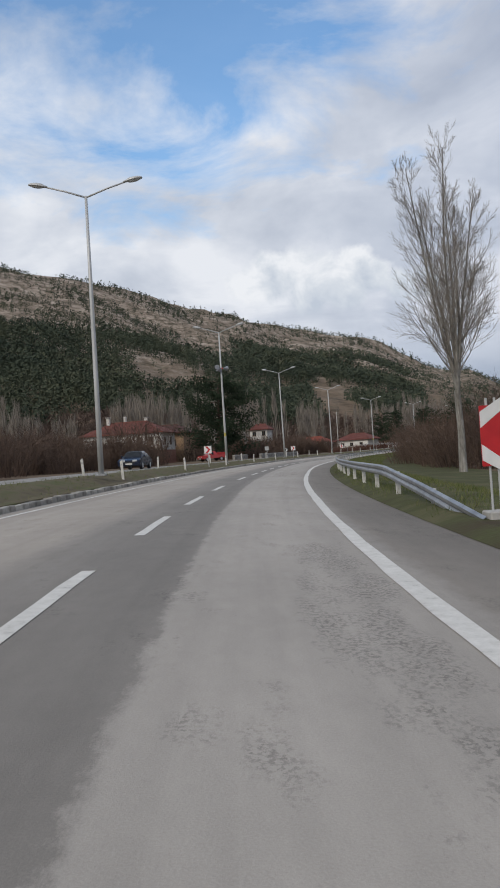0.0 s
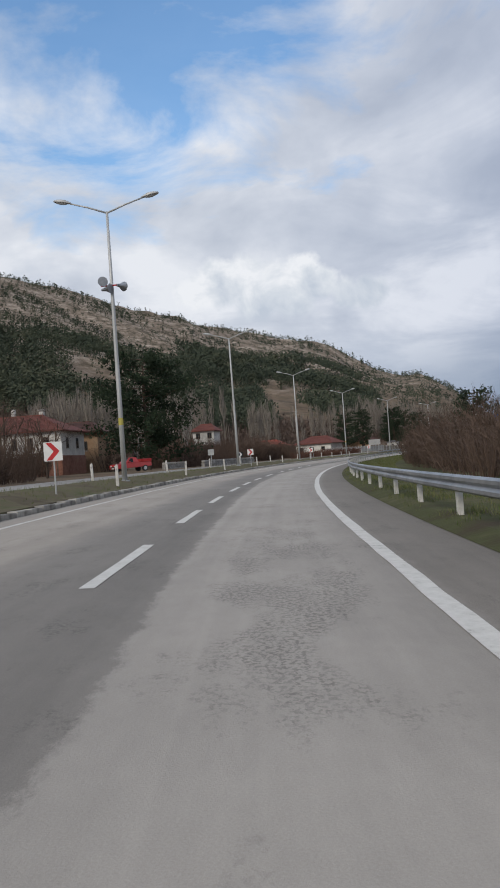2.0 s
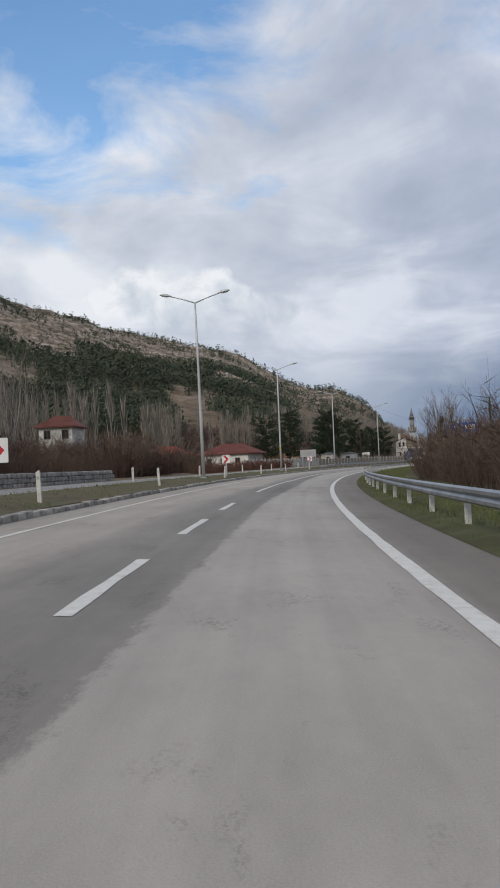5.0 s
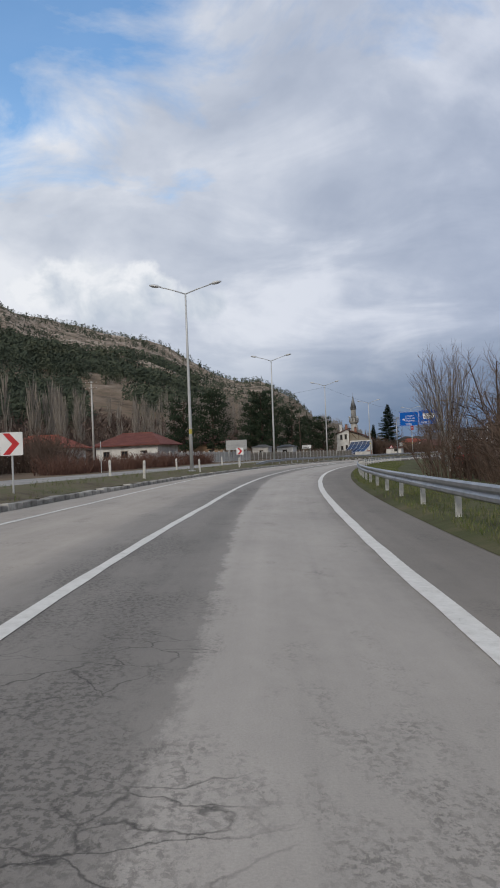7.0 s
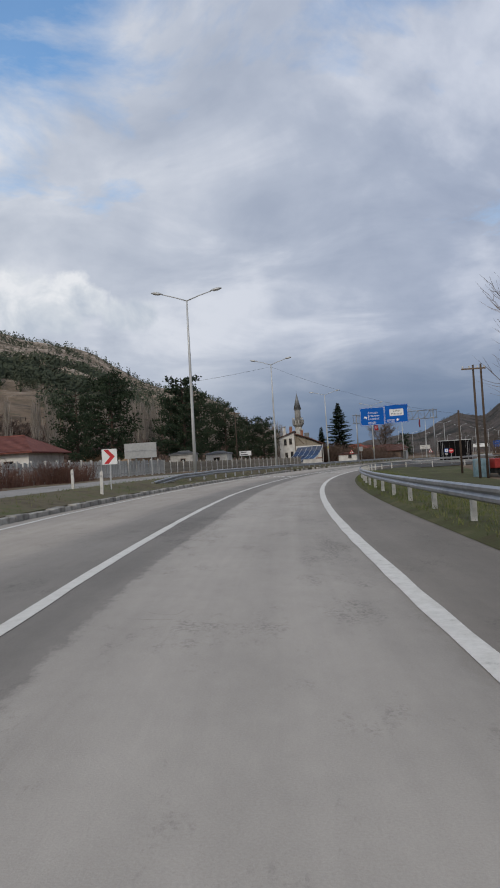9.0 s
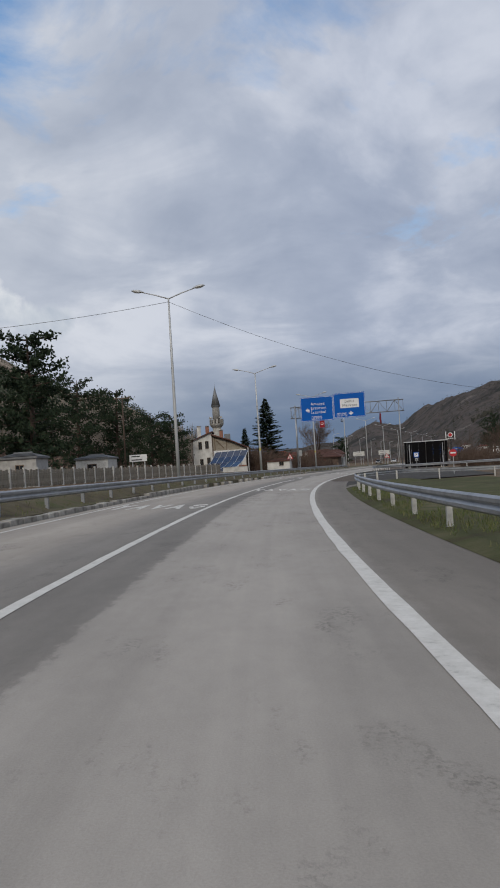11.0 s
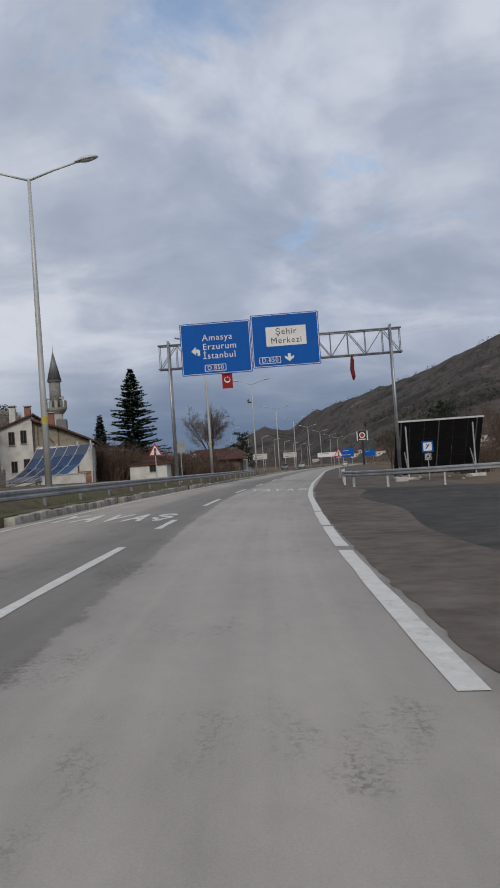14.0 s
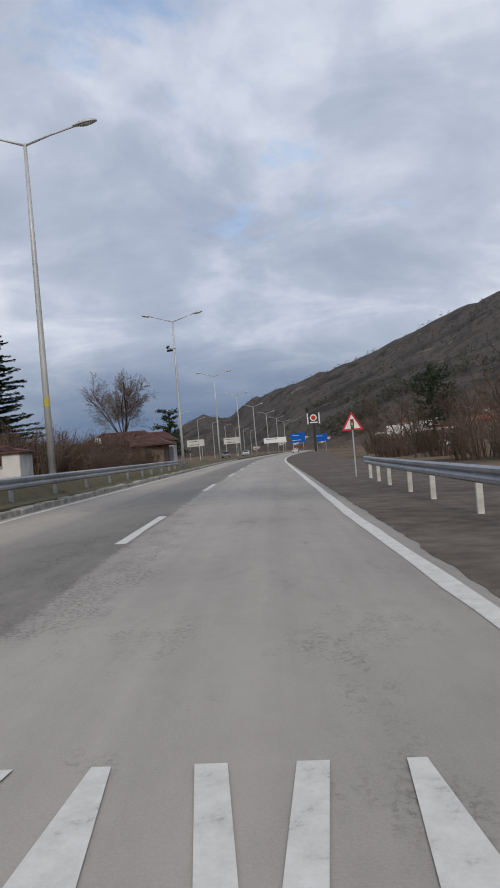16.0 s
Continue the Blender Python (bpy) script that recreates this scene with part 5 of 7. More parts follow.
GLASS = material("dark_window_glass", [(0.012, 0.014, 0.016), (0.03, 0.033, 0.036)], 1.5, 0.12, bump=0.0, spec=0.6)
WOOD = material("weathered_wood", [(0.07, 0.048, 0.033), (0.14, 0.10, 0.07), (0.2, 0.155, 0.115)], 4, 0.85, bump=0.4, stretch=(6, 6, 0.6))
STONE = material("grey_stone", [(0.16, 0.15, 0.14), (0.27, 0.26, 0.24), (0.36, 0.35, 0.32)], 3, 0.9, bump=0.5, per_object=0.2)
LEAD = material("grey_lead", [(0.13, 0.135, 0.14), (0.21, 0.215, 0.22)], 2, 0.55, metal=0.3, bump=0.1)
SOLAR = material("solar_glass", [(0.012, 0.022, 0.055), (0.022, 0.04, 0.095)], 0.8, 0.14, bump=0.0, spec=0.7)
ALU = material("bare_aluminium", [(0.5, 0.51, 0.52), (0.62, 0.63, 0.64)], 4, 0.4, metal=0.6, bump=0.02)
KHAKI = material("khaki_boards", [(0.17, 0.145, 0.11), (0.27, 0.24, 0.19), (0.33, 0.30, 0.25)], 3, 0.9, bump=0.3, stretch=(1, 1, 4))
OLDBROWN = material("brown_daub", [(0.09, 0.065, 0.05), (0.14, 0.10, 0.078), (0.19, 0.145, 0.115)], 2, 0.95, bump=0.4)
PALEBOARD = material("whitewashed_boards", [(0.30, 0.29, 0.27), (0.44, 0.43, 0.40), (0.55, 0.54, 0.51)], 3, 0.85, bump=0.3, stretch=(3, 3, 0.5), per_object=0.2)
TARP = material("blue_sheet", [(0.025, 0.045, 0.085), (0.05, 0.08, 0.13)], 2, 0.5, bump=0.2)


def window(parent, x, z, w, h, y=0.0, face=-1, rows=1, turn=0.0, off=(0, 0)):
    """A window set into the wall plane y, looking along face."""
    m = Matrix.Translation((off[0], off[1], 0)) @ Matrix.Rotation(radians(turn), 4, "Z")
    bm = bmesh.new()
    t = 0.07
    for a, b, c, d in ((x - w / 2, x + w / 2, z, z + t), (x - w / 2, x + w / 2, z + h - t, z + h), (x - w / 2, x - w / 2 + t, z + t, z + h - t), (x + w / 2 - t, x + w / 2, z + t, z + h - t), (x - 0.025, x + 0.025, z + t, z + h - t)):
        box(bm, a, b, y + min(0.05 * face, -0.03 * face), y + max(0.05 * face, -0.03 * face), c, d, 0, m)
    win = part("window", bm, WOOD, parent)
    part("pane", bbox(x - w / 2 + t, x + w / 2 - t, y - 0.012, y + 0.012, z + t, z + h - t, 0, m @ Matrix.Translation((0, 0.012 * face, 0))), GLASS, win)
    part("sill", bbox(x - w / 2 - 0.06, x + w / 2 + 0.06, y + min(0, 0.13 * face), y + max(0, 0.13 * face), z - 0.07, z - 0.005, 0, m), CONCRETE, win)
    return win


def walls(parent, w, d, h, mat, base=0.0, name="wall", t=0.25):
    part(name, bbox(-w / 2, w / 2, -d / 2, -d / 2 + t, base - 0.6, h), mat, parent)
    part(name, bbox(-w / 2, w / 2, d / 2 - t, d / 2, base - 0.6, h), mat, parent)
    part(name, bbox(-w / 2, -w / 2 + t, -d / 2 + t, d / 2 - t, base - 0.6, h), mat, parent)
    part(name, bbox(w / 2 - t, w / 2, -d / 2 + t, d / 2 - t, base - 0.6, h), mat, parent)


def hip_roof(parent, w, d, h, rise, over, mat, ridge=0.45):
    a, b = w / 2 + over, d / 2 + over
    r = a * ridge
    bm = bmesh.new()
    e = [bm.verts.new(p) for p in ((-a, -b, h), (a, -b, h), (a, b, h), (-a, b, h))]
    u = [bm.verts.new(p) for p in ((-a, -b, h - 0.14), (a, -b, h - 0.14), (a, b, h - 0.14), (-a, b, h - 0.14))]
    g = [bm.verts.new(p) for p in ((-r, 0, h + rise), (r, 0, h + rise))]
    for f in ((e[0], e[1], g[1], g[0]), (e[1], e[2], g[1]), (e[2], e[3], g[0], g[1]), (e[3], e[0], g[0]), u[::-1]):
        bm.faces.new(f)
    for i in range(4):
        bm.faces.new((u[i], u[(i + 1) % 4], e[(i + 1) % 4], e[i]))
    roof = part("roof", bm, mat, parent)
    # rows of tiles, proud by a few centimetres
    cov = bmesh.new()
    for side in (-1, 1):
        n = int(math.hypot(b, rise) / 0.42)
        for i in range(n):
            t0, t1 = i / n, (i + 0.96) / n
            q = []
            for t, up in ((t0, 0.055), (t1, 0.02)):
                x, y, z = a + (r - a) * t, side * b * (1 - t), h + rise * t + up
                q.append([cov.verts.new((-x, y, z)), cov.verts.new((x, y, z))])
            cov.faces.new((q[0][0], q[0][1], q[1][1], q[1][0]) if side < 0 else (q[0][1], q[0][0], q[1][0], q[1][1]))
    tagged(part("tile_cover", cov, mat, roof), kind="stuff")
    part("ridge_tiles", btube([(-r, 0, h + rise + 0.03), (r, 0, h + rise + 0.03)], 0.09, 6), mat, roof)
    return roof


def gable_roof(parent, w, d, h, rise, over, mat, t=0.16):
    a, b = w / 2 + over, d / 2 + over
    for side in (-1, 1):
        k = rise / (d / 2)
        bm = prism([(0, h + rise), (side * b, h + rise - k * b), (side * b, h + rise - k * b + t), (0, h + rise + t)], -a, a)
        bmesh.ops.rotate(bm, verts=bm.verts, cent=(0, 0, 0), matrix=Matrix.Rotation(radians(90), 3, "Z"))
        part("roof_slope", bm, mat, parent)


def chimney(parent, x, y, z, h, mat=None, w=0.55):
    c = part("chimney", bbox(x - w / 2, x + w / 2, y - w / 2, y + w / 2, z, z + h, 0.02), mat or PLASTER, parent)
    part("chimney_cap", bbox(x - w / 2 - 0.12, x + w / 2 + 0.12, y - w / 2 - 0.12, y + w / 2 + 0.12, z + h + 0.15, z + h + 0.25), CONCRETE, c)
    part("chimney_leg", bbox(x - w / 2, x + w / 2, y - 0.06, y + 0.06, z + h, z + h + 0.15), CONCRETE, c)


def dwelling(label, m, w, d, h, rise, wall, tile, wins, floors=1, hip=True, chim=(), plinth=None, over=0.55):
    """wins: (side, x, z, w, h), side s(outh, towards the road end) or e(ast)."""
    house = thing("house", label, "house", m)
    walls(house, w, d, h, wall)
    if plinth:
        part("plinth", bbox(-w / 2 - 0.06, w / 2 + 0.06, -d / 2 - 0.06, d / 2 + 0.06, -0.6, plinth[0]), plinth[1], house)
    (hip_roof if hip else gable_roof)(house, w, d, h, rise, over, tile)
    for side, x, z, ww, hh in wins:
        if side == "s":
            window(house, x, z, ww, hh, -d / 2, -1)
        elif side == "e":
            window(house, x, z, ww, hh, -w / 2, -1, turn=90)
        elif side == "w":
            window(house, x, z, ww, hh, -w / 2, -1, turn=-90)
    for x, y, z, ch in chim:
        chimney(house, x, y, z, ch)
    return house


def place(s, lat, turn=0.0, dz=0.0):
    return at_plan(s, lat, turn, dz)


# two-storey house and its brown neighbour
ha = dwelling("two-storey white plastered house with a red tiled hip roof ", place(129.4, -37.0, 6), 14.0, 9.0, 5.4, 2.2, PLASTER, TILE,
              [("s", -5.0, 3.2, 0.9, 1.4), ("s", -2.2, 3.2, 0.9, 1.4), ("s", 1.2, 3.2, 0.8, 1.4), ("s", 3.2, 3.2, 0.8, 1.4), ("s", 5.2, 3.2, 0.8, 1.4), ("s", -2.4, 0.8, 1.0, 1.1), ("s", 2.6, 0.7, 1.0, 1.2), ("e", -2.2, 3.2, 0.9, 1.3), ("e", 1.6, 3.2, 0.9, 1.3)],
              chim=((3.0, 0.6, 6.2, 1.9), (-3.6, -0.6, 6.0, 2.4)), plinth=(2.3, BRICKRED))
part("balcony", bbox(1.2, 6.9, -5.6, -4.5, 2.55, 2.72, 0.02), WOOD, ha)
for x in (1.3, 3.0, 5.0, 6.7):
    part("balcony_post", bbox(x, x + 0.12, -5.55, -5.43, -0.4, 5.15), WOOD, ha)
wh = thing("water_heater", "blue solar water heater with a white tank on the roof", "water heater", place(131, -39.0, 6, 6.45))
part("panel", bbox(-1.1, 1.1, -0.04, 0.04, 0, 1.5, 0, Matrix.Rotation(radians(-40), 4, "X")), TARP, wh)
part("tank", btube([(0.2, 0.9, 1.25), (0.2, 0.9, 2.35)], 0.3, 14), POSTWHITE, wh, "white upright tank")
dwelling("old house with tan walls and a brown tiled roof", place(142, -35.6, 8), 9.0, 9.0, 5.6, 1.6, TANWALL, TILEDARK, [("s", 2.6, 3.0, 0.9, 1.3), ("s", -0.5, 3.0, 0.9, 1.3), ("e", 0, 3, 0.9, 1.3)], over=0.9)
dwelling("old house with a red roof half hidden by brush", place(88, -44, 4), 12, 8.0, 3.4, 2.0, PLASTER, TILE, [("s", 2, 1.0, 1.0, 1.3), ("s", -2, 1.0, 1.0, 1.3)])
dwelling("white house with a red roof on the slope", place(202, -39.5, 10), 4.8, 6.0, 7.2, 1.5, PLASTER, TILE, [("s", 1.4, 5.4, 1.0, 1.3), ("s", -1.2, 5.4, 1.0, 1.3)])
dwelling("low white house with a bright red roof behind the hedge", place(250, -46.5, 4), 10.0, 9.0, 2.9, 2.0, PLASTER, TILEBRIGHT, [("s", 2.6, 0.9, 1.4, 1.3), ("s", 0.2, 0.9, 1.4, 1.3), ("s", -2.8, 0.9, 1.2, 1.3)], over=0.7)
dwelling("long low white house with a red roof behind the fence", place(268, -39.5, 3), 11.5, 10, 3.2, 2.2, PLASTER, TILE, [("s", 3.2, 1.0, 1.2, 1.2), ("s", -0.4, 1.0, 1.2, 1.2), ("s", -3.8, 1.0, 1.2, 1.2)], over=0.8)
dwelling("low house with a brown roof among the pines", place(292, -36, 3), 8, 8, 3.4, 1.6, TANWALL, TILEDARK, [("s", 1.6, 1.0, 1.1, 1.2)])
dwelling("small grey hut behind the fence", place(278, -19.5, 3), 3.0, 2.6, 2.3, 0.3, CONCRETE, LEAD, [("s", 0.2, 1.1, 0.7, 0.6)], over=0.15)
dwelling("small pale cabin behind the fence", place(297, -21, 3), 3.4, 3.0, 2.4, 0.3, POSTWHITE, LEAD, [("s", 0.0, 1.0, 1.0, 0.8)], over=0.15)
lowh = dwelling("low old house with a mossy grey roof and an orange door", place(421, -17.5, 3), 11, 8, 2.7, 1.9, OLDBROWN, TILEDARK, [("s", 3.6, 0.9, 1.0, 1.1)], over=0.9)
part("door", bbox(0.6, 2.4, -4.06, -3.98, 0, 2.2, 0.02), TILEBRIGHT, lowh, "orange-red double door")
part("dish", btube([(-2.5, -4.6, 3.6), (-2.5, -4.66, 3.6)], [0.5, 0.42], 14), POSTWHITE, lowh, "white satellite dish")
dwelling("white house with wooden posts under a grey roof", place(429, -14.5, 3), 5, 5, 3.4, 1.2, PLASTER, TILEDARK, [("s", 0.5, 1.0, 0.9, 1.2), ("s", -1.2, 1.0, 0.8, 1.2)], over=0.5)
dwelling("low white hut with a red brick base behind the rail", place(374, -17.5, 3), 4.5, 3.4, 1.9, 0.35, PLASTER, TILEDARK, [("s", 0.6, 0.9, 0.9, 0.8)], over=0.25)

# ---- mosque ----
MX, MY = 114.5, 347.3
MG = float(ground_z(np.array([MX]), np.array([MY]), False)[0])
MOSQUE = pose(MX, MY, 0, 0, 0, -27) @ Matrix.Diagonal((0.72, 1, 1, 1))
ARRAY = pose(MX, MY, 0, 0, 0, -72)
mq = thing("mosque", "white two-storey village mosque building with a sagging tiled roof", "mosque", MOSQUE)
part("wall", bbox(0, 8.6, 0, 0.25, MG - 0.6, 5.3), PLASTER, mq)
part("wall", bbox(8.35, 8.6, 0.25, 9.0, MG - 0.6, 5.3), PLASTER, mq)
part("wall", bbox(0, 0.25, 0.25, 9.0, MG - 0.6, 5.3), PLASTER, mq)
part("wall", bbox(0.25, 8.35, 8.75, 9.0, MG - 0.6, 5.3), PLASTER, mq)
part("plinth", bbox(6.6, 8.72, -0.12, -0.002, MG - 0.6, 2.3), BRICKRED, mq, "bare red brick plinth")
part("roof", prism([(-0.4, 8.35), (4.4, 7.15), (9.5, 5.45), (9.5, 5.66), (4.4, 7.38), (-0.4, 8.6)], -0.7, 9.6), TILEDARK, mq, "sagging mono-pitch roof of old brown tiles")
part("upper_roof", prism([(3.0, 7.7), (8.4, 5.95), (8.4, 6.15), (3.0, 7.95)], 3.5, 9.8), TILEDARK, mq)
part("gable", prism([(0.0, 5.31), (8.55, 5.31), (8.55, 5.6), (4.4, 7.1), (0.0, 8.3)], 0.02, 0.2), KHAKI, mq, "unfinished gable of boards and plaster")
for x, z, a in ((1.9, 6.5, -52), (0.5, 6.7, 0), (3.6, 6.2, 0)):
    part("gable_board", bbox(-0.11, 0.11, -0.06, 0.015, -1.25, 1.25, 0, Matrix.Translation((x, 0, z)) @ Matrix.Rotation(radians(a), 4, "Y")), WOOD, mq)
part("fascia", bbox(0.2, 8.7, -0.22, -0.002, 4.75, 5.3, 0.02), WHITE, mq, "white lettered beam over the porch")
for i in range(9):
    part("lettering", bbox(4.4 + 0.30 * i, 4.62 + 0.30 * i, -0.24, -0.219, 4.9, 5.15), BLACK, mq)
part("annex_wall", bbox(-5.3, -0.25, -0.6, 7.0, MG - 0.6, 7.4), PLASTER, mq, "white plastered annex")
part("annex_gable", prism([(-5.3, 7.402), (-0.25, 7.402), (-0.25, 8.85), (-5.3, 7.45)], -0.6, 7.0), PLASTER, mq)
part("annex_roof", prism([(-5.8, 7.32), (0.05, 8.95), (0.05, 9.15), (-5.8, 7.5)], -1.0, 7.4), TILEDARK, mq)
for x, z, h in ((-3.4, 5.7, 1.5), (-1.6, 5.8, 1.5), (-3.2, 2.6, 1.3), (-1.3, 2.4, 1.7)):
    window(mq, x, z, 0.95, h, -0.6, -1)
# added brown strip that fills the slot beside the annex, in place of its shade
part("dark_gap", bbox(-0.248, -0.01, -0.2, 6.0, MG - 0.6, 8.2), WOOD, mq)
for x, y, z, h in ((-3.8, 3.0, 7.9, 2.3), (-1.6, 4.0, 8.5, 1.7), (2.2, 3.0, 7.7, 1.5)):
    chimney(mq, x, y, z, h, BRICKRED if x > -3 else PLASTER, 0.95)
part("roof_hut", bbox(3.0, 4.6, 3.0, 4.6, 7.0, 8.6, 0.02), LEAD, mq)
gw = thing("garden_wall", "low white plastered garden wall before the solar panels", "wall", ARRAY)
part("wall", bbox(10.5, 16.5, -7.6, -7.35, MG - 0.6, 1.9, 0.02), PLASTER, gw)
part("coping", bbox(10.4, 16.6, -7.65, -7.3, 1.9, 1.98, 0.01), CONCRETE, gw)

mn = thing("minaret", "grey stone minaret with a balcony and a pointed lead cap", "minaret", pose(126.8, 371.8, 0, 0, 0, 10) @ Matrix.Scale(1.06, 4))
part("base", btube([(0, 0, -0.5), (0, 0, 4.2), (0, 0, 5.4)], [1.45, 1.4, 1.0], 8), STONE, mn)
part("shaft", btube([(0, 0, 5.4), (0, 0, 11.2)], [0.98, 0.92], 16), STONE, mn, smooth=True)
part("balcony", btube([(0, 0, 10.6), (0, 0, 11.2), (0, 0, 11.5)], [0.95, 1.45, 1.55], 16), STONE, mn)
for k in range(12):
    a = k * math.pi / 6
    part("baluster", bbox(-0.22, 0.22, -0.05, 0.05, 11.5, 12.5, 0.01, Matrix.Rotation(a, 4, "Z") @ Matrix.Translation((0, 1.45, 0))), STONE, mn)
part("upper_shaft", btube([(0, 0, 11.5), (0, 0, 15.2)], [0.80, 0.78], 16), STONE, mn, smooth=True)
part("eave", btube([(0, 0, 15.15), (0, 0, 15.4)], [0.95, 1.0], 16), LEAD, mn)
part("cap", btube([(0, 0, 15.4), (0, 0, 19.4)], [0.98, 0.05], 16), LEAD, mn, "pointed grey lead cap", True)
part("finial", btube([(0, 0, 19.3), (0, 0, 20.4)], [0.05, 0.02], 6), GALV, mn)
for k in range(3):
    sp = part("loudspeaker", btube([(0, 0.8, 12.8), (0, 1.5, 12.8)], [0.08, 0.3], 10), POSTWHITE, mn)
    sp.matrix_basis = Matrix.Rotation(radians(120 * k + 190), 4, "Z")

# solar array leaning against the mosque: slabs bent like a ramp
sp = thing("solar_array", "curved row of blue solar panels leaning before the mosque", "solar panels", ARRAY)
RAMP = [(-2.4, 4.9), (-3.1, 3.9), (-4.1, 2.85), (-5.5, 2.0), (-7.2, 1.45)]
for i in range(5):
    x = 3.3 + 1.72 * i
    bm = prism([(p, q) for p, q in RAMP] + [(p, q - 0.05) for p, q in RAMP[::-1]], 0, 1.66)
    bmesh.ops.transform(bm, matrix=Matrix(((0, 1, 0, x), (1, 0, 0, 0), (0, 0, 1, 0), (0, 0, 0, 1))), verts=bm.verts)
    bmesh.ops.recalc_face_normals(bm, faces=bm.faces)
    pm = part("solar_panel", bm, SOLAR, sp)
    part("panel_frame", btube([(x - 0.03, p, q + 0.04) for p, q in RAMP], 0.035, 5), ALU, pm)
    for k in (1, 2, 3):
        part("cell_seam", btube([(x, RAMP[k][0], RAMP[k][1] + 0.012), (x + 1.66, RAMP[k][0], RAMP[k][1] + 0.012)], 0.012, 4), ALU, pm)
part("panel_frame", btube([(11.93, p, q + 0.03) for p, q in RAMP], 0.045, 5), ALU, sp)
for x in (3.5, 6.6, 9.8, 11.8):
    part("strut", btube([(x, -2.4, MG - 0.3), (x, -2.35, 5.3)], 0.08, 6), POSTWHITE, sp)
    part("brace", btube([(x, -7.0, MG), (x, -2.4, 1.8)], 0.05, 6), GALV, sp)


# ---- fence of concrete posts and boards ----
def plank_fence(label, s0, s1, lat, h, step=2.3, post=None, wood=None):
    f = thing("fence", label, "fence")
    pmesh = bpy.data.meshes.new("fence_post")
    bm = bbox(-0.08, 0.08, -0.08, 0.08, -0.5, h + 0.12, 0.015)
    bm.to_mesh(pmesh)
    bm.free()
    pmesh.materials.append(post or POSTWHITE)

    def plain(name, *a):
        me = bpy.data.meshes.new(name)
        b = bbox(*a)
        b.to_mesh(me)
        b.free()
        me.materials.append(wood or CONCRETE)
        return me

    bw = (step - 0.2) / 5
    boards = [plain("fence_board", -0.02, 0.02, -bw / 2 + 0.02, bw / 2 - 0.02, 0.05 + 0.03 * k, h - 0.06 * k) for k in range(2)]
    bar = plain("fence_bar", 0.021, 0.05, -step / 2 + 0.05, step / 2 - 0.05, 0, 0.08)
    rnd = random.Random(int(s0))
    s = s0
    while s < s1:
        rows = [("fence_post", pmesh, 0.0, 0.0)] + [("fence_board", boards[k % 2], 0.1 + bw * (k + 0.5), 0.0) for k in range(5)] + [("fence_bar", bar, step / 2, z) for z in (0.3, h * 0.75)]
        for nm, me, ds, z in rows:
            ob = new(nm, me)
            ob.parent = f
            x, y = plan(s + ds, lat)
            ob.matrix_basis = pose(float(x), float(y), gz(s + ds, lat) + z, rnd.uniform(-1.5, 1.5) if nm != "fence_bar" else 0, rnd.uniform(-2, 2) if nm != "fence_bar" else 0, yaw_at(s + ds))
        s += step


plank_fence("whitewashed fence of upright boards between concrete posts", 218, 263, -17.0, 1.55, post=POSTWHITE, wood=PALEBOARD)
plank_fence("fence of weathered brown boards between pale posts", 263.4, 328, -17.0, 1.3, post=POSTWHITE, wood=KHAKI)


# ---- low rubble walls by the side road ----
def rubble_wall(label, s0, s1, lat, h):
    w = thing("stone_wall", label, "stone wall")
    rnd = random.Random(int(s0 * 3))
    x0 = s0
    while x0 < s1:
        for layer in range(int(h / 0.3)):
            L = rnd.uniform(0.4, 0.9)
            x, y = plan(x0 + L / 2, lat)
            bm = bbox(-0.22, 0.22, -L / 2 + 0.01, L / 2 - 0.01, 0.3 * layer - 0.1, 0.3 * layer + 0.19, 0.05)
            ob = part("stone", bm, STONE, w)
            ob.matrix_basis = pose(float(x), float(y), gz(x0, lat), rnd.uniform(-4, 4), rnd.uniform(-4, 4), yaw_at(x0) + rnd.uniform(-6, 6))
        x0 += 0.62


rubble_wall("low wall of grey rubble stones beside the side road", 124, 132, -16.4, 1.15)
rubble_wall("low wall of grey rubble stones under the brush", 132, 158, -14.0, 1.0)


# ---- lettering ----
def letters(text, size, mat, depth=0.006, align="CENTER", bold=0.0):
    """Mesh data of a line of text in the built-in font: x along the line, y up."""
    cu = bpy.data.curves.new("lettering", "FONT")
    cu.body, cu.size, cu.extrude, cu.align_x, cu.align_y = text, size, depth, align, "CENTER"
    cu.space_character = 1.12
    cu.resolution_u = 3
    cu.offset = bold
    ob = bpy.data.objects.new("lettering", cu)
    me = bpy.data.meshes.new_from_object(ob)
    bpy.data.objects.remove(ob)
    me.materials.clear()
    me.materials.append(mat)
    return me


def flat(outline, z0=0.0, z1=0.012):
    """A plate of that outline in x, y."""
    bm = bmesh.new()
    a = [bm.verts.new((x, y, z0)) for x, y in outline]
    b = [bm.verts.new((x, y, z1)) for x, y in outline]
    bm.faces.new(a[::-1])
    bm.faces.new(b)
    n = len(a)
    for i in range(n):
        bm.faces.new((a[i], a[(i + 1) % n], b[(i + 1) % n], b[i]))
    bmesh.ops.recalc_face_normals(bm, faces=bm.faces)
    return bm


def rounded(w, h, r, n=4):
    pts = []
    for cx, cy, a0 in ((w / 2 - r, h / 2 - r, 0), (-w / 2 + r, h / 2 - r, 90), (-w / 2 + r, -h / 2 + r, 180), (w / 2 - r, -h / 2 + r, 270)):
        for i in range(n + 1):
            a = radians(a0 + 90 * i / n)
            pts.append((cx + r * math.cos(a), cy + r * math.sin(a)))
    return pts


def facing(x, y, z, turn):
    """A plate's frame: x to the reader's right, y up, looking back along the road."""
    return pose(x, y, z, 90, 0, turn)


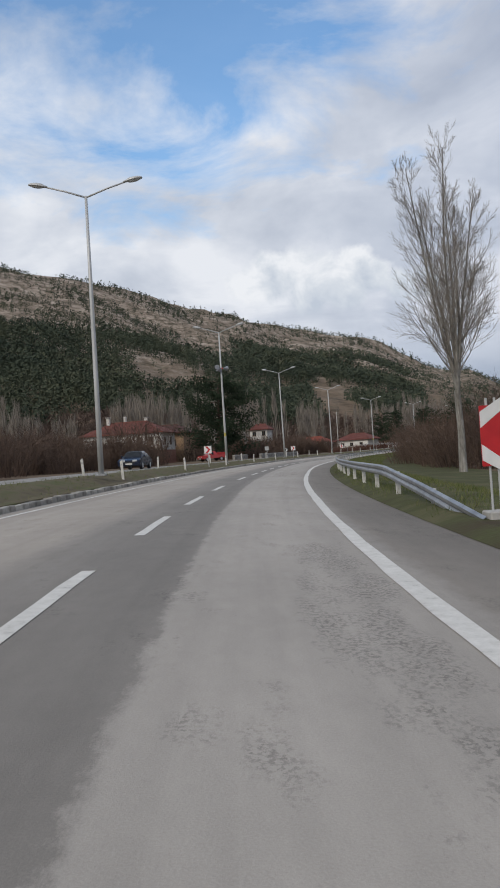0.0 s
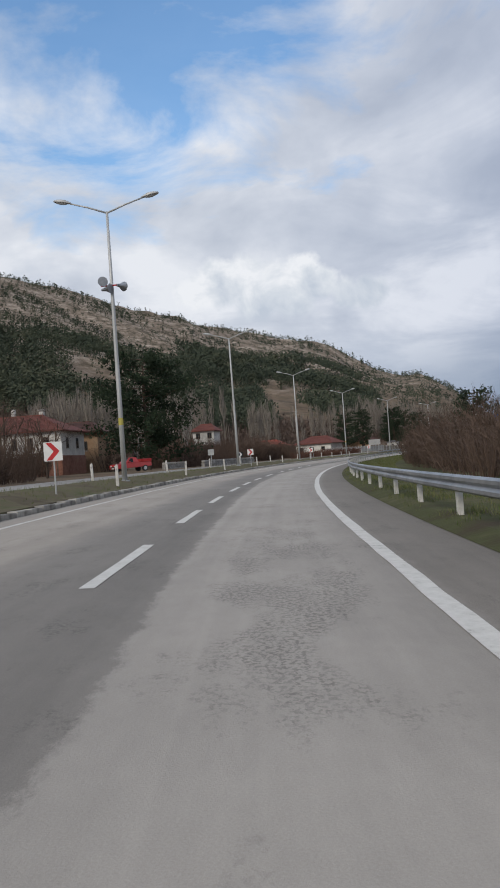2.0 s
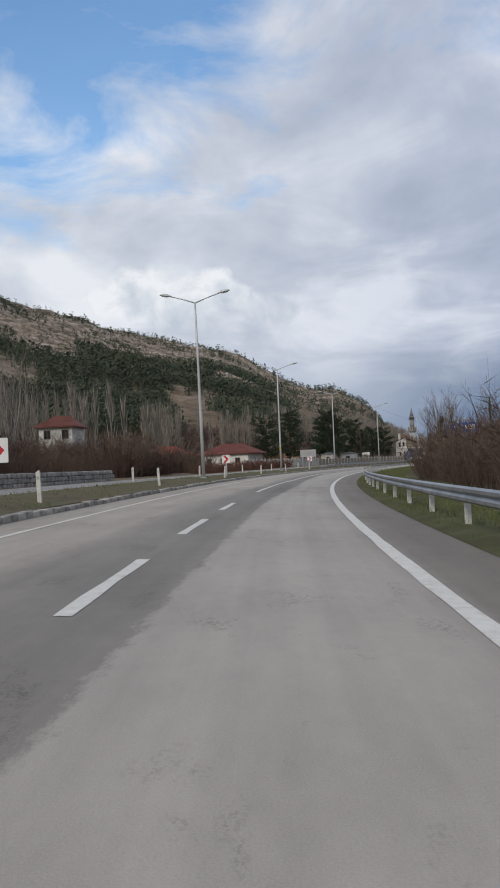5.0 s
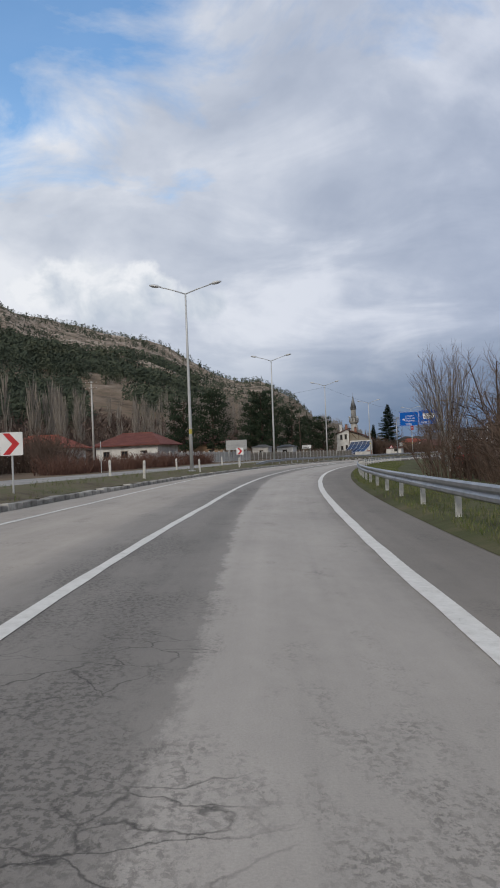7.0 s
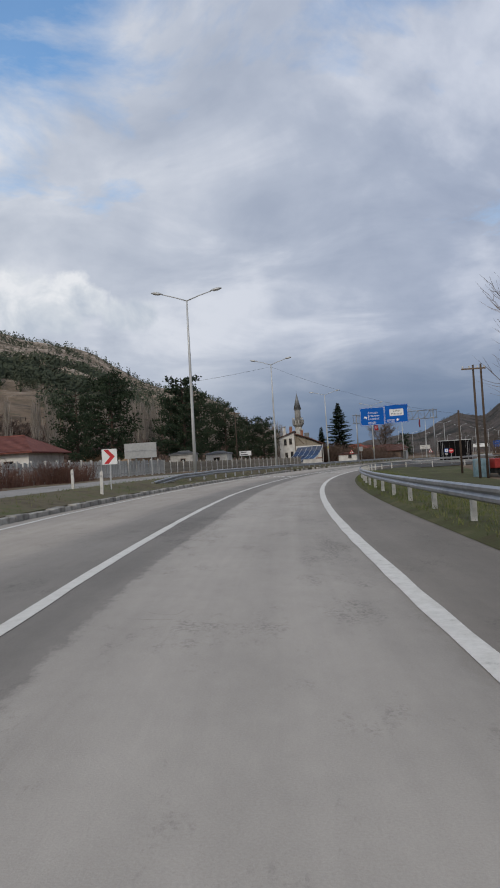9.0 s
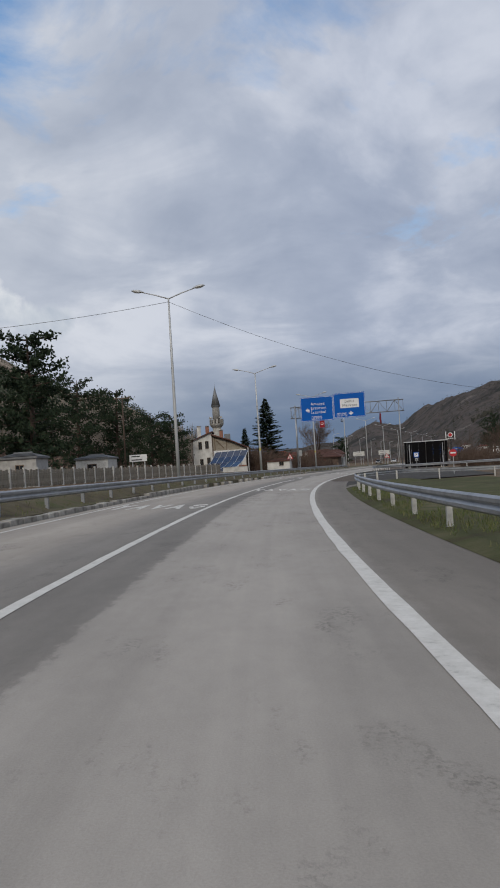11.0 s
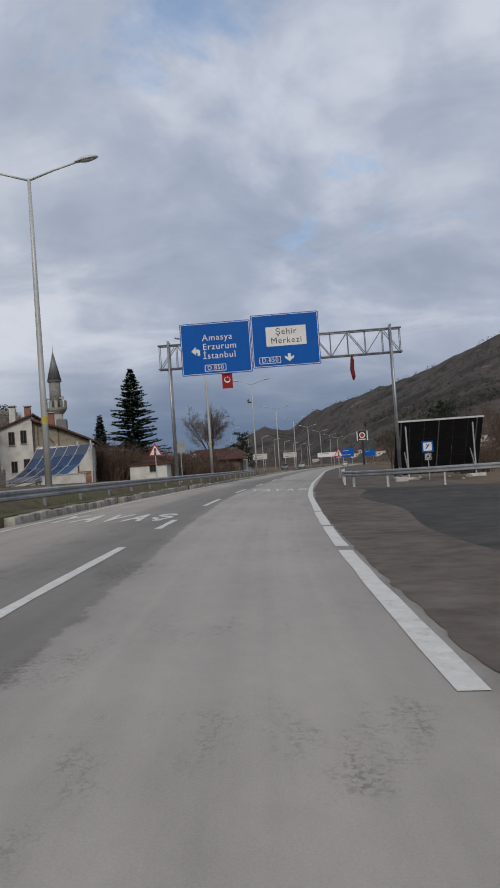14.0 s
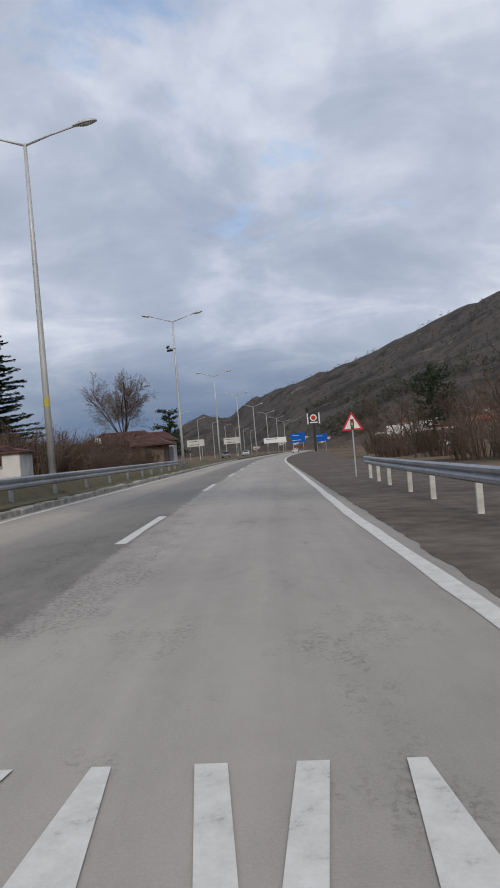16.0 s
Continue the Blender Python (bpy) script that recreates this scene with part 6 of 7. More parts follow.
# ---- road lettering ----
def road_word(s, lats, height=2.9):
    word = thing("road_word", "worn white word painted across the lane", "road marking")
    for ch, lat in zip("YAVAŞ", lats):
        me = letters(ch, 1.0, PAINT, 0.002, bold=0.035)
        co = np.array([v.co for v in me.vertices])
        lo, hi = co[:, :2].min(0), co[:, :2].max(0)
        wd = 0.54
        for v in me.vertices:
            fx, fy = (v.co.x - lo[0]) / (hi[0] - lo[0]) - 0.5, (v.co.y - lo[1]) / (hi[1] - lo[1])
            q, ss = lat + fx * wd, s + fy * height
            x, y = plan(ss, q)
            v.co = (float(x), float(y), float(road_z(ss, q)) + 0.008 + (0.002 if v.co.z > 0 else 0))
        part("letter", me, None, word)
    return word


road_word(256.9 + 6.3, (0.32, 0.95, 1.62, 2.26, 2.93))
road_word(320.5, (0.45, 1.08, 1.72, 2.34, 2.98))
road_word(246.0, (-3.15, -2.5, -1.85, -1.2, -0.5))
road_word(299.5, (-3.2, -2.55, -1.9, -1.25, -0.6))


# ---- posts at the kerb ----
def delineator():
    p = thing("marker_post", "white plastic marker post standing in the verge", "marker post", group="marker posts")
    part("post", prism([(-0.06, -0.1), (0.06, -0.1), (0.06, 0.84), (0.035, 0.92), (-0.06, 0.86)], -0.035, 0.035), POSTWHITE, p)
    part("reflector", bbox(-0.03, 0.03, -0.040, -0.034, 0.66, 0.74), SIGNBACK, p, "dull grey reflector")
    return p


POSTS = [36.0, 53.2, 71.3, 87.6, 102.8, 120.3, 137.3, 158.4, 176.9, 192.6, 209.5]
p0 = delineator()
rp = random.Random(4)
for i, s in enumerate(POSTS + [19.5]):
    x, y = plan(s, -4.95)
    m = pose(float(x), float(y), section_z(verge_left)(s, -4.95), rp.uniform(-3, 3), rp.uniform(-4, 4), yaw_at(s))
    if i == 0:
        p0.matrix_basis = m
    else:
        copy_thing(p0, m)
for s in (38, 55.5, 76, 93, 108.5, 123.3, 141.5, 160.5, 179.5, 196, 213.5):      # the row along the side road
    x, y = plan(s, -7.4)
    copy_thing(p0, pose(float(x), float(y), section_z(verge_left)(s, -7.3) - 0.04, rp.uniform(-4, 4), rp.uniform(-4, 4), yaw_at(s)))


# ---- chevron boards ----
def chevron_board(label, s, lat, dark=False, size=0.62, turn=0.0, z=1.30):
    x, y = plan(s, lat)
    g = section_z(verge_left)(s, lat)
    b = thing("chevron_sign", label, "road sign", pose(float(x), float(y), g, 0, 0, yaw_at(s) + turn), group="chevron signs")
    part("post", btube([(0, 0.04, -0.2), (0, 0.04, z + size * 0.5)], 0.03, 8), POLE, b)
    pl = part("plate", flat(rounded(size, size, 0.03)), BLACK if dark else WHITE, b)
    pl.matrix_basis = facing(0, 0, z + 0.1, 0)
    k = size / 2
    arrow = [(-0.75 * k, 0.92 * k), (-0.15 * k, 0.92 * k), (0.72 * k, 0.0), (-0.15 * k, -0.92 * k), (-0.75 * k, -0.92 * k), (0.08 * k, 0.0)]
    part("arrow", flat(arrow, 0.013, 0.018), WHITE if dark else RED, pl)
    part("back", flat(rounded(size, size, 0.03), -0.006, -0.001), SIGNBACK, pl)
    return b


chevron_board("white chevron sign with a red arrow on a thin post", 63.6, -5.1, turn=-2)
chevron_board("white chevron sign with a red arrow on a thin post", 117.6, -5.1, turn=3)
chevron_board("black chevron sign with a white arrow on a thin post", 118.9, -6.4, True, 0.5, 18, 1.0)
chevron_board("white chevron sign with a bright red arrow on a thin post", 160.6, -5.2, size=0.66)
chevron_board("white chevron sign with a red arrow on a thin post", 212.5, -5.4, size=0.66)


def back_sign(label, s, lat, w, h, z, turn=0):
    b = thing("road_sign", label, "road sign", at_plan(s, lat, turn))
    part("post", btube([(0, 0, -0.3), (0, 0, z + h * 0.9)], 0.03, 8), POLE, b)
    pl = part("plate", flat(rounded(w, h, 0.04)), SIGNBACK, b)
    pl.matrix_basis = facing(0, 0.0, z + h / 2, 0) @ Matrix.Translation((0, 0, 0.035))
    return b


back_sign("grey back of a small road sign on a thin post", 109.0, -7.3, 0.55, 0.55, 1.15)
back_sign("grey back of a small road sign beside the gantry", 340, -7.0, 0.75, 0.9, 1.9)
bb = thing("billboard", "grey back of a wide board on two legs by the fence", "billboard", at_plan(254, -16.2, 2))
for x in (-1.1, 1.1):
    part("leg", btube([(x, 0.06, -0.3), (x, 0.06, 3.2)], 0.05, 8), POLE, bb)
part("board", bbox(-1.65, 1.65, -0.03, 0.03, 1.75, 3.25, 0.01), SIGNBACK, bb)
part("rib", bbox(-1.65, 1.65, -0.07, -0.03, 2.45, 2.55), GALV, bb)

# obstacle marker at the start of the rail
ox, oy = plan(12.5, 5.88)
om = thing("obstacle_marker", "red and white striped arrow board before the guard rail", "road sign", pose(float(ox), float(oy), rz(15, 6), 0, 0, 3))
part("foot", bbox(-0.2, 0.2, -0.22, 0.22, -0.3, 0.28, 0.02), CONCRETE, om, "concrete block at the end of the rail")
for x in (-0.07, 0.07):
    part("post", btube([(x, 0.04, -0.3), (x, 0.04, 2.1)], 0.02, 6), POLE, om)
ob_ = part("plate", flat(rounded(0.42, 0.98, 0.02)), RED, om)
ob_.matrix_basis = facing(0, 0, 1.49, 0)
for zz in (0.26, -0.26):
    sg = 1 if zz > 0 else -1
    part("stripe", flat([(-0.205, zz - 0.13 + (0.0 if sg > 0 else 0.26)), (0.205, zz + 0.12 * sg + 0.06 * sg), (0.205, zz + 0.12 * sg + 0.26 * sg), (-0.205, zz - 0.13 + 0.26 * sg + (0.0 if sg > 0 else 0.26))], 0.013, 0.017), WHITE, ob_)


# ---- warning triangles ----
def triangle_sign(label, s, lat, side, z, light=True, turn=0):
    b = thing("warning_sign", label, "road sign", at_plan(s, lat, turn) if abs(lat) > 7 else pose(float(plan(s, lat)[0]), float(plan(s, lat)[1]), rz(s, 6) if lat > 0 else section_z(verge_left)(s, lat), 0, 0, yaw_at(s) + turn))
    part("post", btube([(0, 0.03, -0.2), (0, 0.03, z + side * 0.7)], 0.03, 8), POLE, b)
    r = side / math.sqrt(3)
    tri = lambda k: [(k * r * math.cos(radians(a)), k * r * math.sin(radians(a))) for a in (90, 210, 330)]  # noqa: E731
    pl = part("plate", flat(tri(1.0)), RED, b)
    pl.matrix_basis = facing(0, 0, z + r * 0.5, 0)
    part("face", flat(tri(0.74), 0.013, 0.017), WHITE, pl)
    part("back", flat(tri(1.0), -0.006, -0.001), SIGNBACK, pl)
    if light:
        part("signal_body", flat(rounded(0.16 * side, 0.44 * side, 0.02), 0.018, 0.021), BLACK, pl)
        for yy, mt in ((0.12, RED), (0.0, YELLOW), (-0.12, GREENLIGHT)):
            part("signal_dot", flat([(0.055 * side * math.cos(k * 0.6283), yy * side + 0.055 * side * math.sin(k * 0.6283)) for k in range(10)], 0.022, 0.024), mt, pl)
    return b


GREENLIGHT = material("green_sheeting", [(0.01, 0.16, 0.05), (0.015, 0.2, 0.07)], 5, 0.45, bump=0)
triangle_sign("red-edged warning triangle with a traffic light at the rail", 352.8, 5.35, 0.92, 2.0)
triangle_sign("red-edged warning triangle with a traffic light beside the kerb", 324.6, -5.5, 0.86, 1.55)
tb = thing("road_sign", "grey back of a triangular sign on a thin post", "road sign", at_plan(196.5, -13.4))
part("post", btube([(0, 0, -0.3), (0, 0, 2.4)], 0.03, 8), POLE, tb)


# ---- overhead gantry ----
def lattice(name, a, b, n, parent, r=0.028):
    """Zigzag bars between two chords a(t), b(t)."""
    for i in range(n):
        p, q = (a, b) if i % 2 == 0 else (b, a)
        part(name, btube([p(i / n), q((i + 1) / n)], r, 5), GALV, parent)


GL, GR = plan(330.3, -5.45), plan(331.0, 9.0)
gx0, gy0, gx1, gy1 = float(GL[0]), float(GL[1]), float(GR[0]), float(GR[1])
span = math.hypot(gx1 - gx0, gy1 - gy0)
gturn = math.degrees(math.atan2(gy1 - gy0, gx1 - gx0))
gan = thing("sign_gantry", "galvanised lattice gantry spanning the carriageway", "sign gantry", pose(gx0, gy0, 0, 0, 0, gturn))
ZB, ZT, DEP = 8.15, 9.7, 0.55
for x, zb, nm in ((0, 0.95, "left"), (span, 0.0, "right")):
    for y in (-DEP / 2, DEP / 2):
        part("leg", btube([(x, y * 1.25, zb - 0.5), (x, y, ZT + 0.25)], 0.075, 10), GALV, gan, smooth=True)
    lattice("leg_lacing", lambda t, x=x, zb=zb: (x, -DEP / 2, zb + (ZT - zb) * t), lambda t, x=x, zb=zb: (x, DEP / 2, zb + (ZT - zb) * t), 14, gan)
    part("footing", bbox(x - 0.4, x + 0.4, -0.6, 0.6, zb - 0.6, zb + 0.06, 0.03), CONCRETE, gan)
for y in (-DEP / 2, DEP / 2):
    for z in (ZB, ZT):
        part("chord", btube([(-0.7, y, z), (span + 0.7, y, z)], 0.05, 8), GALV, gan, smooth=True)
    lattice("diagonal", lambda t, y=y: (-0.6 + (span + 1.2) * t, y, ZB), lambda t, y=y: (-0.6 + (span + 1.2) * t, y, ZT), 14, gan)
    for i in range(15):
        x = -0.6 + (span + 1.2) * i / 14
        part("upright", btube([(x, y, ZB), (x, y, ZT)], 0.025, 5), GALV, gan)
for i in range(15):
    x = -0.6 + (span + 1.2) * i / 14
    part("cross_tie", btube([(x, -DEP / 2, ZB), (x, DEP / 2, ZB)], 0.025, 5), GALV, gan)
    part("cross_tie", btube([(x, -DEP / 2, ZT), (x, DEP / 2, ZT)], 0.025, 5), GALV, gan)


def big_sign(label, x0, w, h, zmid):
    gp = Matrix.Translation((gx0, gy0, 0)) @ Matrix.Rotation(radians(gturn), 4, "Z")
    sg = thing("direction_sign", label, "road sign", gp @ facing(x0 + w / 2, -DEP / 2 - 0.14, zmid, 0))
    part("backing", flat(rounded(w, h, 0.08), -0.06, 0.0), SIGNBACK, sg)
    part("border", flat(rounded(w, h, 0.08), 0.001, 0.006), BLUE, sg)
    part("rim", flat(rounded(w - 0.10, h - 0.10, 0.07), 0.0065, 0.009), WHITE, sg, "thin white border line")
    part("field", flat(rounded(w - 0.17, h - 0.17, 0.06), 0.0095, 0.013), BLUE, sg)
    for yy in (-0.8, 0.8):
        part("clamp", bbox(-w / 2 + 0.3, w / 2 - 0.3, yy - 0.04, yy + 0.04, -0.12, -0.061), GALV, sg)
    return sg


def put_text(sg, text, size, x, y, mat, z=0.016):
    t = part("lettering", letters(text, size, mat, 0.003), None, sg)
    t.matrix_basis = Matrix.Translation((x, y, z + 0.003))
    return t


def road_number(sg, x, y):
    f1 = part("number_frame", flat(rounded(1.40, 0.44, 0.06), 0.0135, 0.016), WHITE, sg)
    f1.matrix_basis = Matrix.Translation((x, y, 0))
    f2 = part("number_field", flat(rounded(1.32, 0.36, 0.05), 0.0165, 0.019), BLUE, sg)
    f2.matrix_basis = Matrix.Translation((x, y, 0))
    put_text(sg, "D.850", 0.40, x, y, WHITE, 0.0195)


SGA = big_sign("blue direction sign with white lettering and a bent arrow", 0.85, 4.6, 3.4, 9.25)
for i, w in enumerate(("Amasya", "Erzurum", "İstanbul")):
    t = letters(w, 0.58, WHITE, 0.003, "LEFT")
    o = part("lettering", t, None, SGA)
    o.matrix_basis = Matrix.Translation((-0.87, 0.70 - 0.59 * i, 0.019))
part("arrow", flat([(-1.62, -0.12), (-1.32, 0.16), (-1.32, 0.0), (-1.15, 0.0), (-1.05, -0.08), (-1.05, -0.42), (-1.22, -0.42), (-1.22, -0.22), (-1.32, -0.22), (-1.32, -0.38)], 0.0135, 0.018), WHITE, SGA)
road_number(SGA, -0.1, -1.27)
SGB = big_sign("blue direction sign with a white panel and a down arrow", 5.5, 4.4, 3.45, 9.45)
pn = part("panel", flat(rounded(2.6, 1.26, 0.04), 0.0135, 0.017), WHITE, SGB)
pn.matrix_basis = Matrix.Translation((0.05, 0.25, 0))
put_text(SGB, "Şehir", 0.56, 0.05, 0.53, BLACK, 0.0175)
put_text(SGB, "Merkezi", 0.56, 0.05, -0.04, BLACK, 0.0175)
road_number(SGB, -1.08, -1.27)
part("arrow", flat([(0.09, -0.9), (0.27, -0.9), (0.27, -1.15), (0.48, -1.03), (0.48, -1.17), (0.18, -1.41), (-0.12, -1.17), (-0.12, -1.03), (0.09, -1.15)], 0.0135, 0.018), WHITE, SGB)

# flags hung from the gantry
gp_ = Matrix.Translation((gx0, gy0, 0)) @ Matrix.Rotation(radians(gturn), 4, "Z")
fl = thing("flag", "red flag with a white crescent and star hanging under the gantry", "flag", gp_ @ facing(3.75, -DEP / 2 - 0.05, 7.6, 0))
cloth = bmesh.new()
nx_, ny_ = 8, 10
grid = [[cloth.verts.new((-0.34 + 0.68 * i / nx_, -1.02 * j / ny_, 0.03 * math.sin(i * 1.1 + j * 0.35))) for i in range(nx_ + 1)] for j in range(ny_ + 1)]
for j in range(ny_):
    for i in range(nx_):
        cloth.faces.new((grid[j][i], grid[j + 1][i], grid[j + 1][i + 1], grid[j][i + 1]))
part("cloth", cloth, FLAGRED, fl, smooth=True)
cres = [(0.20 * math.cos(a), 0.20 * math.sin(a)) for a in np.linspace(radians(130), radians(410), 16)] + [(0.01 + 0.155 * math.cos(a), 0.04 + 0.155 * math.sin(a)) for a in np.linspace(radians(405), radians(135), 16)]
cr = part("crescent", flat(cres, 0.045, 0.049), WHITE, fl)
cr.matrix_basis = Matrix.Translation((0, -0.46, 0))
star = [((0.075 if k % 2 == 0 else 0.03) * math.cos(k * math.pi / 5 + 0.3), (0.075 if k % 2 == 0 else 0.03) * math.sin(k * math.pi / 5 + 0.3)) for k in range(10)]
st = part("star", flat(star, 0.045, 0.049), WHITE, fl)
st.matrix_basis = Matrix.Translation((0.02, -0.30, 0))
DARKRED = material("dark_red_cloth", [(0.10, 0.008, 0.012), (0.16, 0.012, 0.018)], 4, 0.8, bump=0.2)
fr2 = thing("flag", "rolled-up dark red flag hanging under the gantry", "flag", gp_ @ facing(span - 2.6, -DEP / 2 - 0.05, 8.1, 0))
part("cloth", btube([(0, 0, 0), (0.03, -0.3, 0.02), (-0.02, -0.9, 0), (0.05, -1.35, 0.02), (0.03, -1.6, 0)], [0.05, 0.12, 0.14, 0.13, 0.05], 7), DARKRED, fr2)

# loudspeakers and cameras on the lamp poles
def pole_horns(s, z, mat, label, name, n):
    x, y = plan(s, LAMP_LAT)
    th = thing(name, label, "loudspeaker" if name == "loudspeakers" else "camera", pose(float(x), float(y), float(lamp_z(s)) + z, 0, 0, yaw_at(s)))
    part("bracket", btube([(-0.35, -0.13, 0), (0.45, -0.13, 0)], 0.035, 6), RED if name == "loudspeakers" else POLE, th)
    for i in range(n):
        a = (200, 250, 330)[i]
        h = part("horn" if name == "loudspeakers" else "camera_body", btube([(0, 0, 0), (0.0, 0.25, 0), (0, 0.5, 0)], [0.06, 0.10, 0.24] if name == "loudspeakers" else [0.09, 0.09, 0.09], 12), mat, th)
        h.matrix_basis = Matrix.Translation(((-0.3, -0.32, 0.4)[i], -0.15, (0.1, -0.18, 0.0)[i])) @ Matrix.Rotation(radians(a), 4, "Z")
    return th


pole_horns(74.9, 9.2, GALV, "three grey horn loudspeakers on the lamp pole", "loudspeakers", 3)
pole_horns(384.2, 9.75, BLACK, "two dark cameras on the lamp pole", "traffic_camera", 2)


# ---- wooden and concrete poles, cables ----
def utility_pole(label, s, lat, h, mat, arms=2):
    u = thing("utility_pole", label, "utility pole", at_plan(s, lat, 5))
    part("pole", btube([(0, 0, -0.5), (0, 0, h)], [0.17, 0.11] if mat is CONCRETE else [0.11, 0.075], 10), mat, u, smooth=True)
    for i in range(arms):
        part("crossarm", bbox(-0.9, 0.9, -0.16, -0.09, h - 0.35 - 0.8 * i, h - 0.24 - 0.8 * i), WOOD, u)
        for x in (-0.8, -0.3, 0.3, 0.8):
            part("insulator", btube([(x, -0.12, h - 0.24 - 0.8 * i), (x, -0.12, h - 0.08 - 0.8 * i)], 0.05, 6), POSTWHITE, u)
    return u


utility_pole("pale concrete utility pole with crossarms by the red-roofed house", 244.5, -35, 12.4, CONCRETE)
utility_pole("dark wooden utility pole beyond the guard rail", 240.5, 14.6, 8.6, DARKBARK, 1)
utility_pole("dark wooden utility pole beyond the guard rail", 241.5, 15.3, 8.8, DARKBARK, 0)
utility_pole("short dark wooden pole beyond the guard rail", 251, 14.3, 5.6, DARKBARK, 0)
utility_pole("dark wooden utility pole by the pines", 300, -19, 9.0, DARKBARK, 1)


def cable(label, a, b, sag, r=0.016):
    pts = [Vector(a).lerp(Vector(b), i / 24) - Vector((0, 0, 4 * sag * (i / 24) * (1 - i / 24))) for i in range(25)]
    me = bpy.data.meshes.new("cable")
    bm = btube(pts, r, 4)
    bm.to_mesh(me)
    bm.free()
    me.materials.append(BLACK)
    return tagged(new("cable", me), label, "cable")


l7 = plan(272.0, -5.85)
cr_ = plan(288, 42)
cl_ = plan(262, -40)
cable("thin black cable across the road from the lamp pole", (float(l7[0]), float(l7[1]), 13.0), (float(cr_[0]), float(cr_[1]), 7.0), 4.3, 0.012)
cable("thin black cable from the lamp pole to the houses", (float(l7[0]), float(l7[1]), 13.0), (float(cl_[0]), float(cl_[1]), 11.5), 1.2)
u1, u0 = plan(244.5, -35), plan(205, -60)
for dz in (0.0, -0.8, -1.1):
    cable("thin cable between the utility poles", (float(u1[0]), float(u1[1]), gz(244.5, -35) + 12.1 + dz), (float(u0[0]), float(u0[1]), gz(205, -60) + 9.5 + dz), 0.8)

# ---- solar shelter, parking sign, clutter at the pull-in ----
BACKSHEET = material("dark_backsheet", [(0.008, 0.008, 0.01), (0.016, 0.016, 0.018)], 2, 0.6, bump=0.05, spec=0.2)
sh = thing("solar_canopy", "dark tilted solar canopy on steel posts with concrete feet", "solar canopy", at_plan(334.5, 12.2, 4))
for i in range(6):
    for j in range(3):
        pm = part("solar_panel", bbox(0.01, 0.99, 0.01, 1.49, -0.02, 0.02), BACKSHEET, sh)
        pm.matrix_basis = Matrix.Translation((-3.0 + i, 0, 4.05)) @ Matrix.Rotation(radians(-55), 4, "X") @ Matrix.Translation((0, 0.02 + 1.5 * j, 0))
for x in (-2.6, 0, 2.6):
    part("rafter", btube([(x, 0.05, 3.98), (x, 2.62, 0.32)], 0.05, 6), GALV, sh)
for z in (0.15, 0.5, 0.85):
    part("purlin", btube([(-3.0, 0.06 + 2.57 * z, 4.0 - 3.66 * z), (3.0, 0.06 + 2.57 * z, 4.0 - 3.66 * z)], 0.035, 6), GALV, sh)
part("top_edge", bbox(-3.05, 3.05, -0.04, 0.05, 4.0, 4.12), ALU, sh, "bright aluminium edge")
for x in (-2.3, 2.3):
    part("post", btube([(x, 0.25, 0.1), (x, 0.25, 3.75)], 0.055, 8), ALU, sh)
    part("post_brace", btube([(x, 0.25, 0.4), (x, 1.5, 2.0)], 0.04, 6), ALU, sh)
    part("foot", bbox(x - 0.55, x + 0.55, -0.2, 0.75, -0.4, 0.2, 0.03), POSTWHITE, sh, "white concrete foot")
pk = thing("parking_sign", "blue and white parking signs on one post", "road sign", at_plan(331.5, 10.9, 0))
part("post", btube([(0, 0.03, -0.3), (0, 0.03, 2.55)], 0.03, 8), POLE, pk)
for z, s_, ch in ((2.2, 0.72, "λ"), (1.55, 0.5, "D")):
    pl = part("plate", flat(rounded(s_, s_, 0.04)), BLUE if ch == "λ" else BLACK, pk)
    pl.matrix_basis = facing(0, 0, z, 0)
    part("face", flat(rounded(s_ * 0.74, s_ * 0.74, 0.02), 0.013, 0.016), WHITE, pl)
    if ch == "D":
        part("letter", flat(rounded(s_ * 0.62, s_ * 0.62, 0.02), 0.0165, 0.018), BLACK, pl)
        t = part("lettering", letters("D", s_ * 0.75, WHITE, 0.002), None, pl)
        t.matrix_basis = Matrix.Translation((0, 0, 0.021))
    else:
        for a in (-35, 20, 140):
            sym = part("symbol", flat([(-0.03, -0.02), (0.03, -0.02), (0.03, 0.2), (-0.03, 0.2)], 0.0165, 0.02), BLACK, pl)
            sym.matrix_basis = Matrix.Rotation(radians(a), 4, "Z")
rk = random.Random(12)
for i in range(14):
    bm = bmesh.new()
    bmesh.ops.create_icosphere(bm, subdivisions=1, radius=rk.uniform(0.12, 0.3))
    for v in bm.verts:
        v.co *= rk.uniform(0.75, 1.2)
        v.co.z *= 0.7
    me = bpy.data.meshes.new("rock")
    bm.to_mesh(me)
    bm.free()
    me.materials.append(STONE)
    ob = new("rock", me)
    s_ = rk.uniform(329, 343)
    ob.matrix_basis = at_plan(s_, rk.uniform(9.2, 14), rk.uniform(0, 360), 0.05)
    tagged(ob, "pale broken stone lying in the gravel", "rock", "rocks at the pull-in")

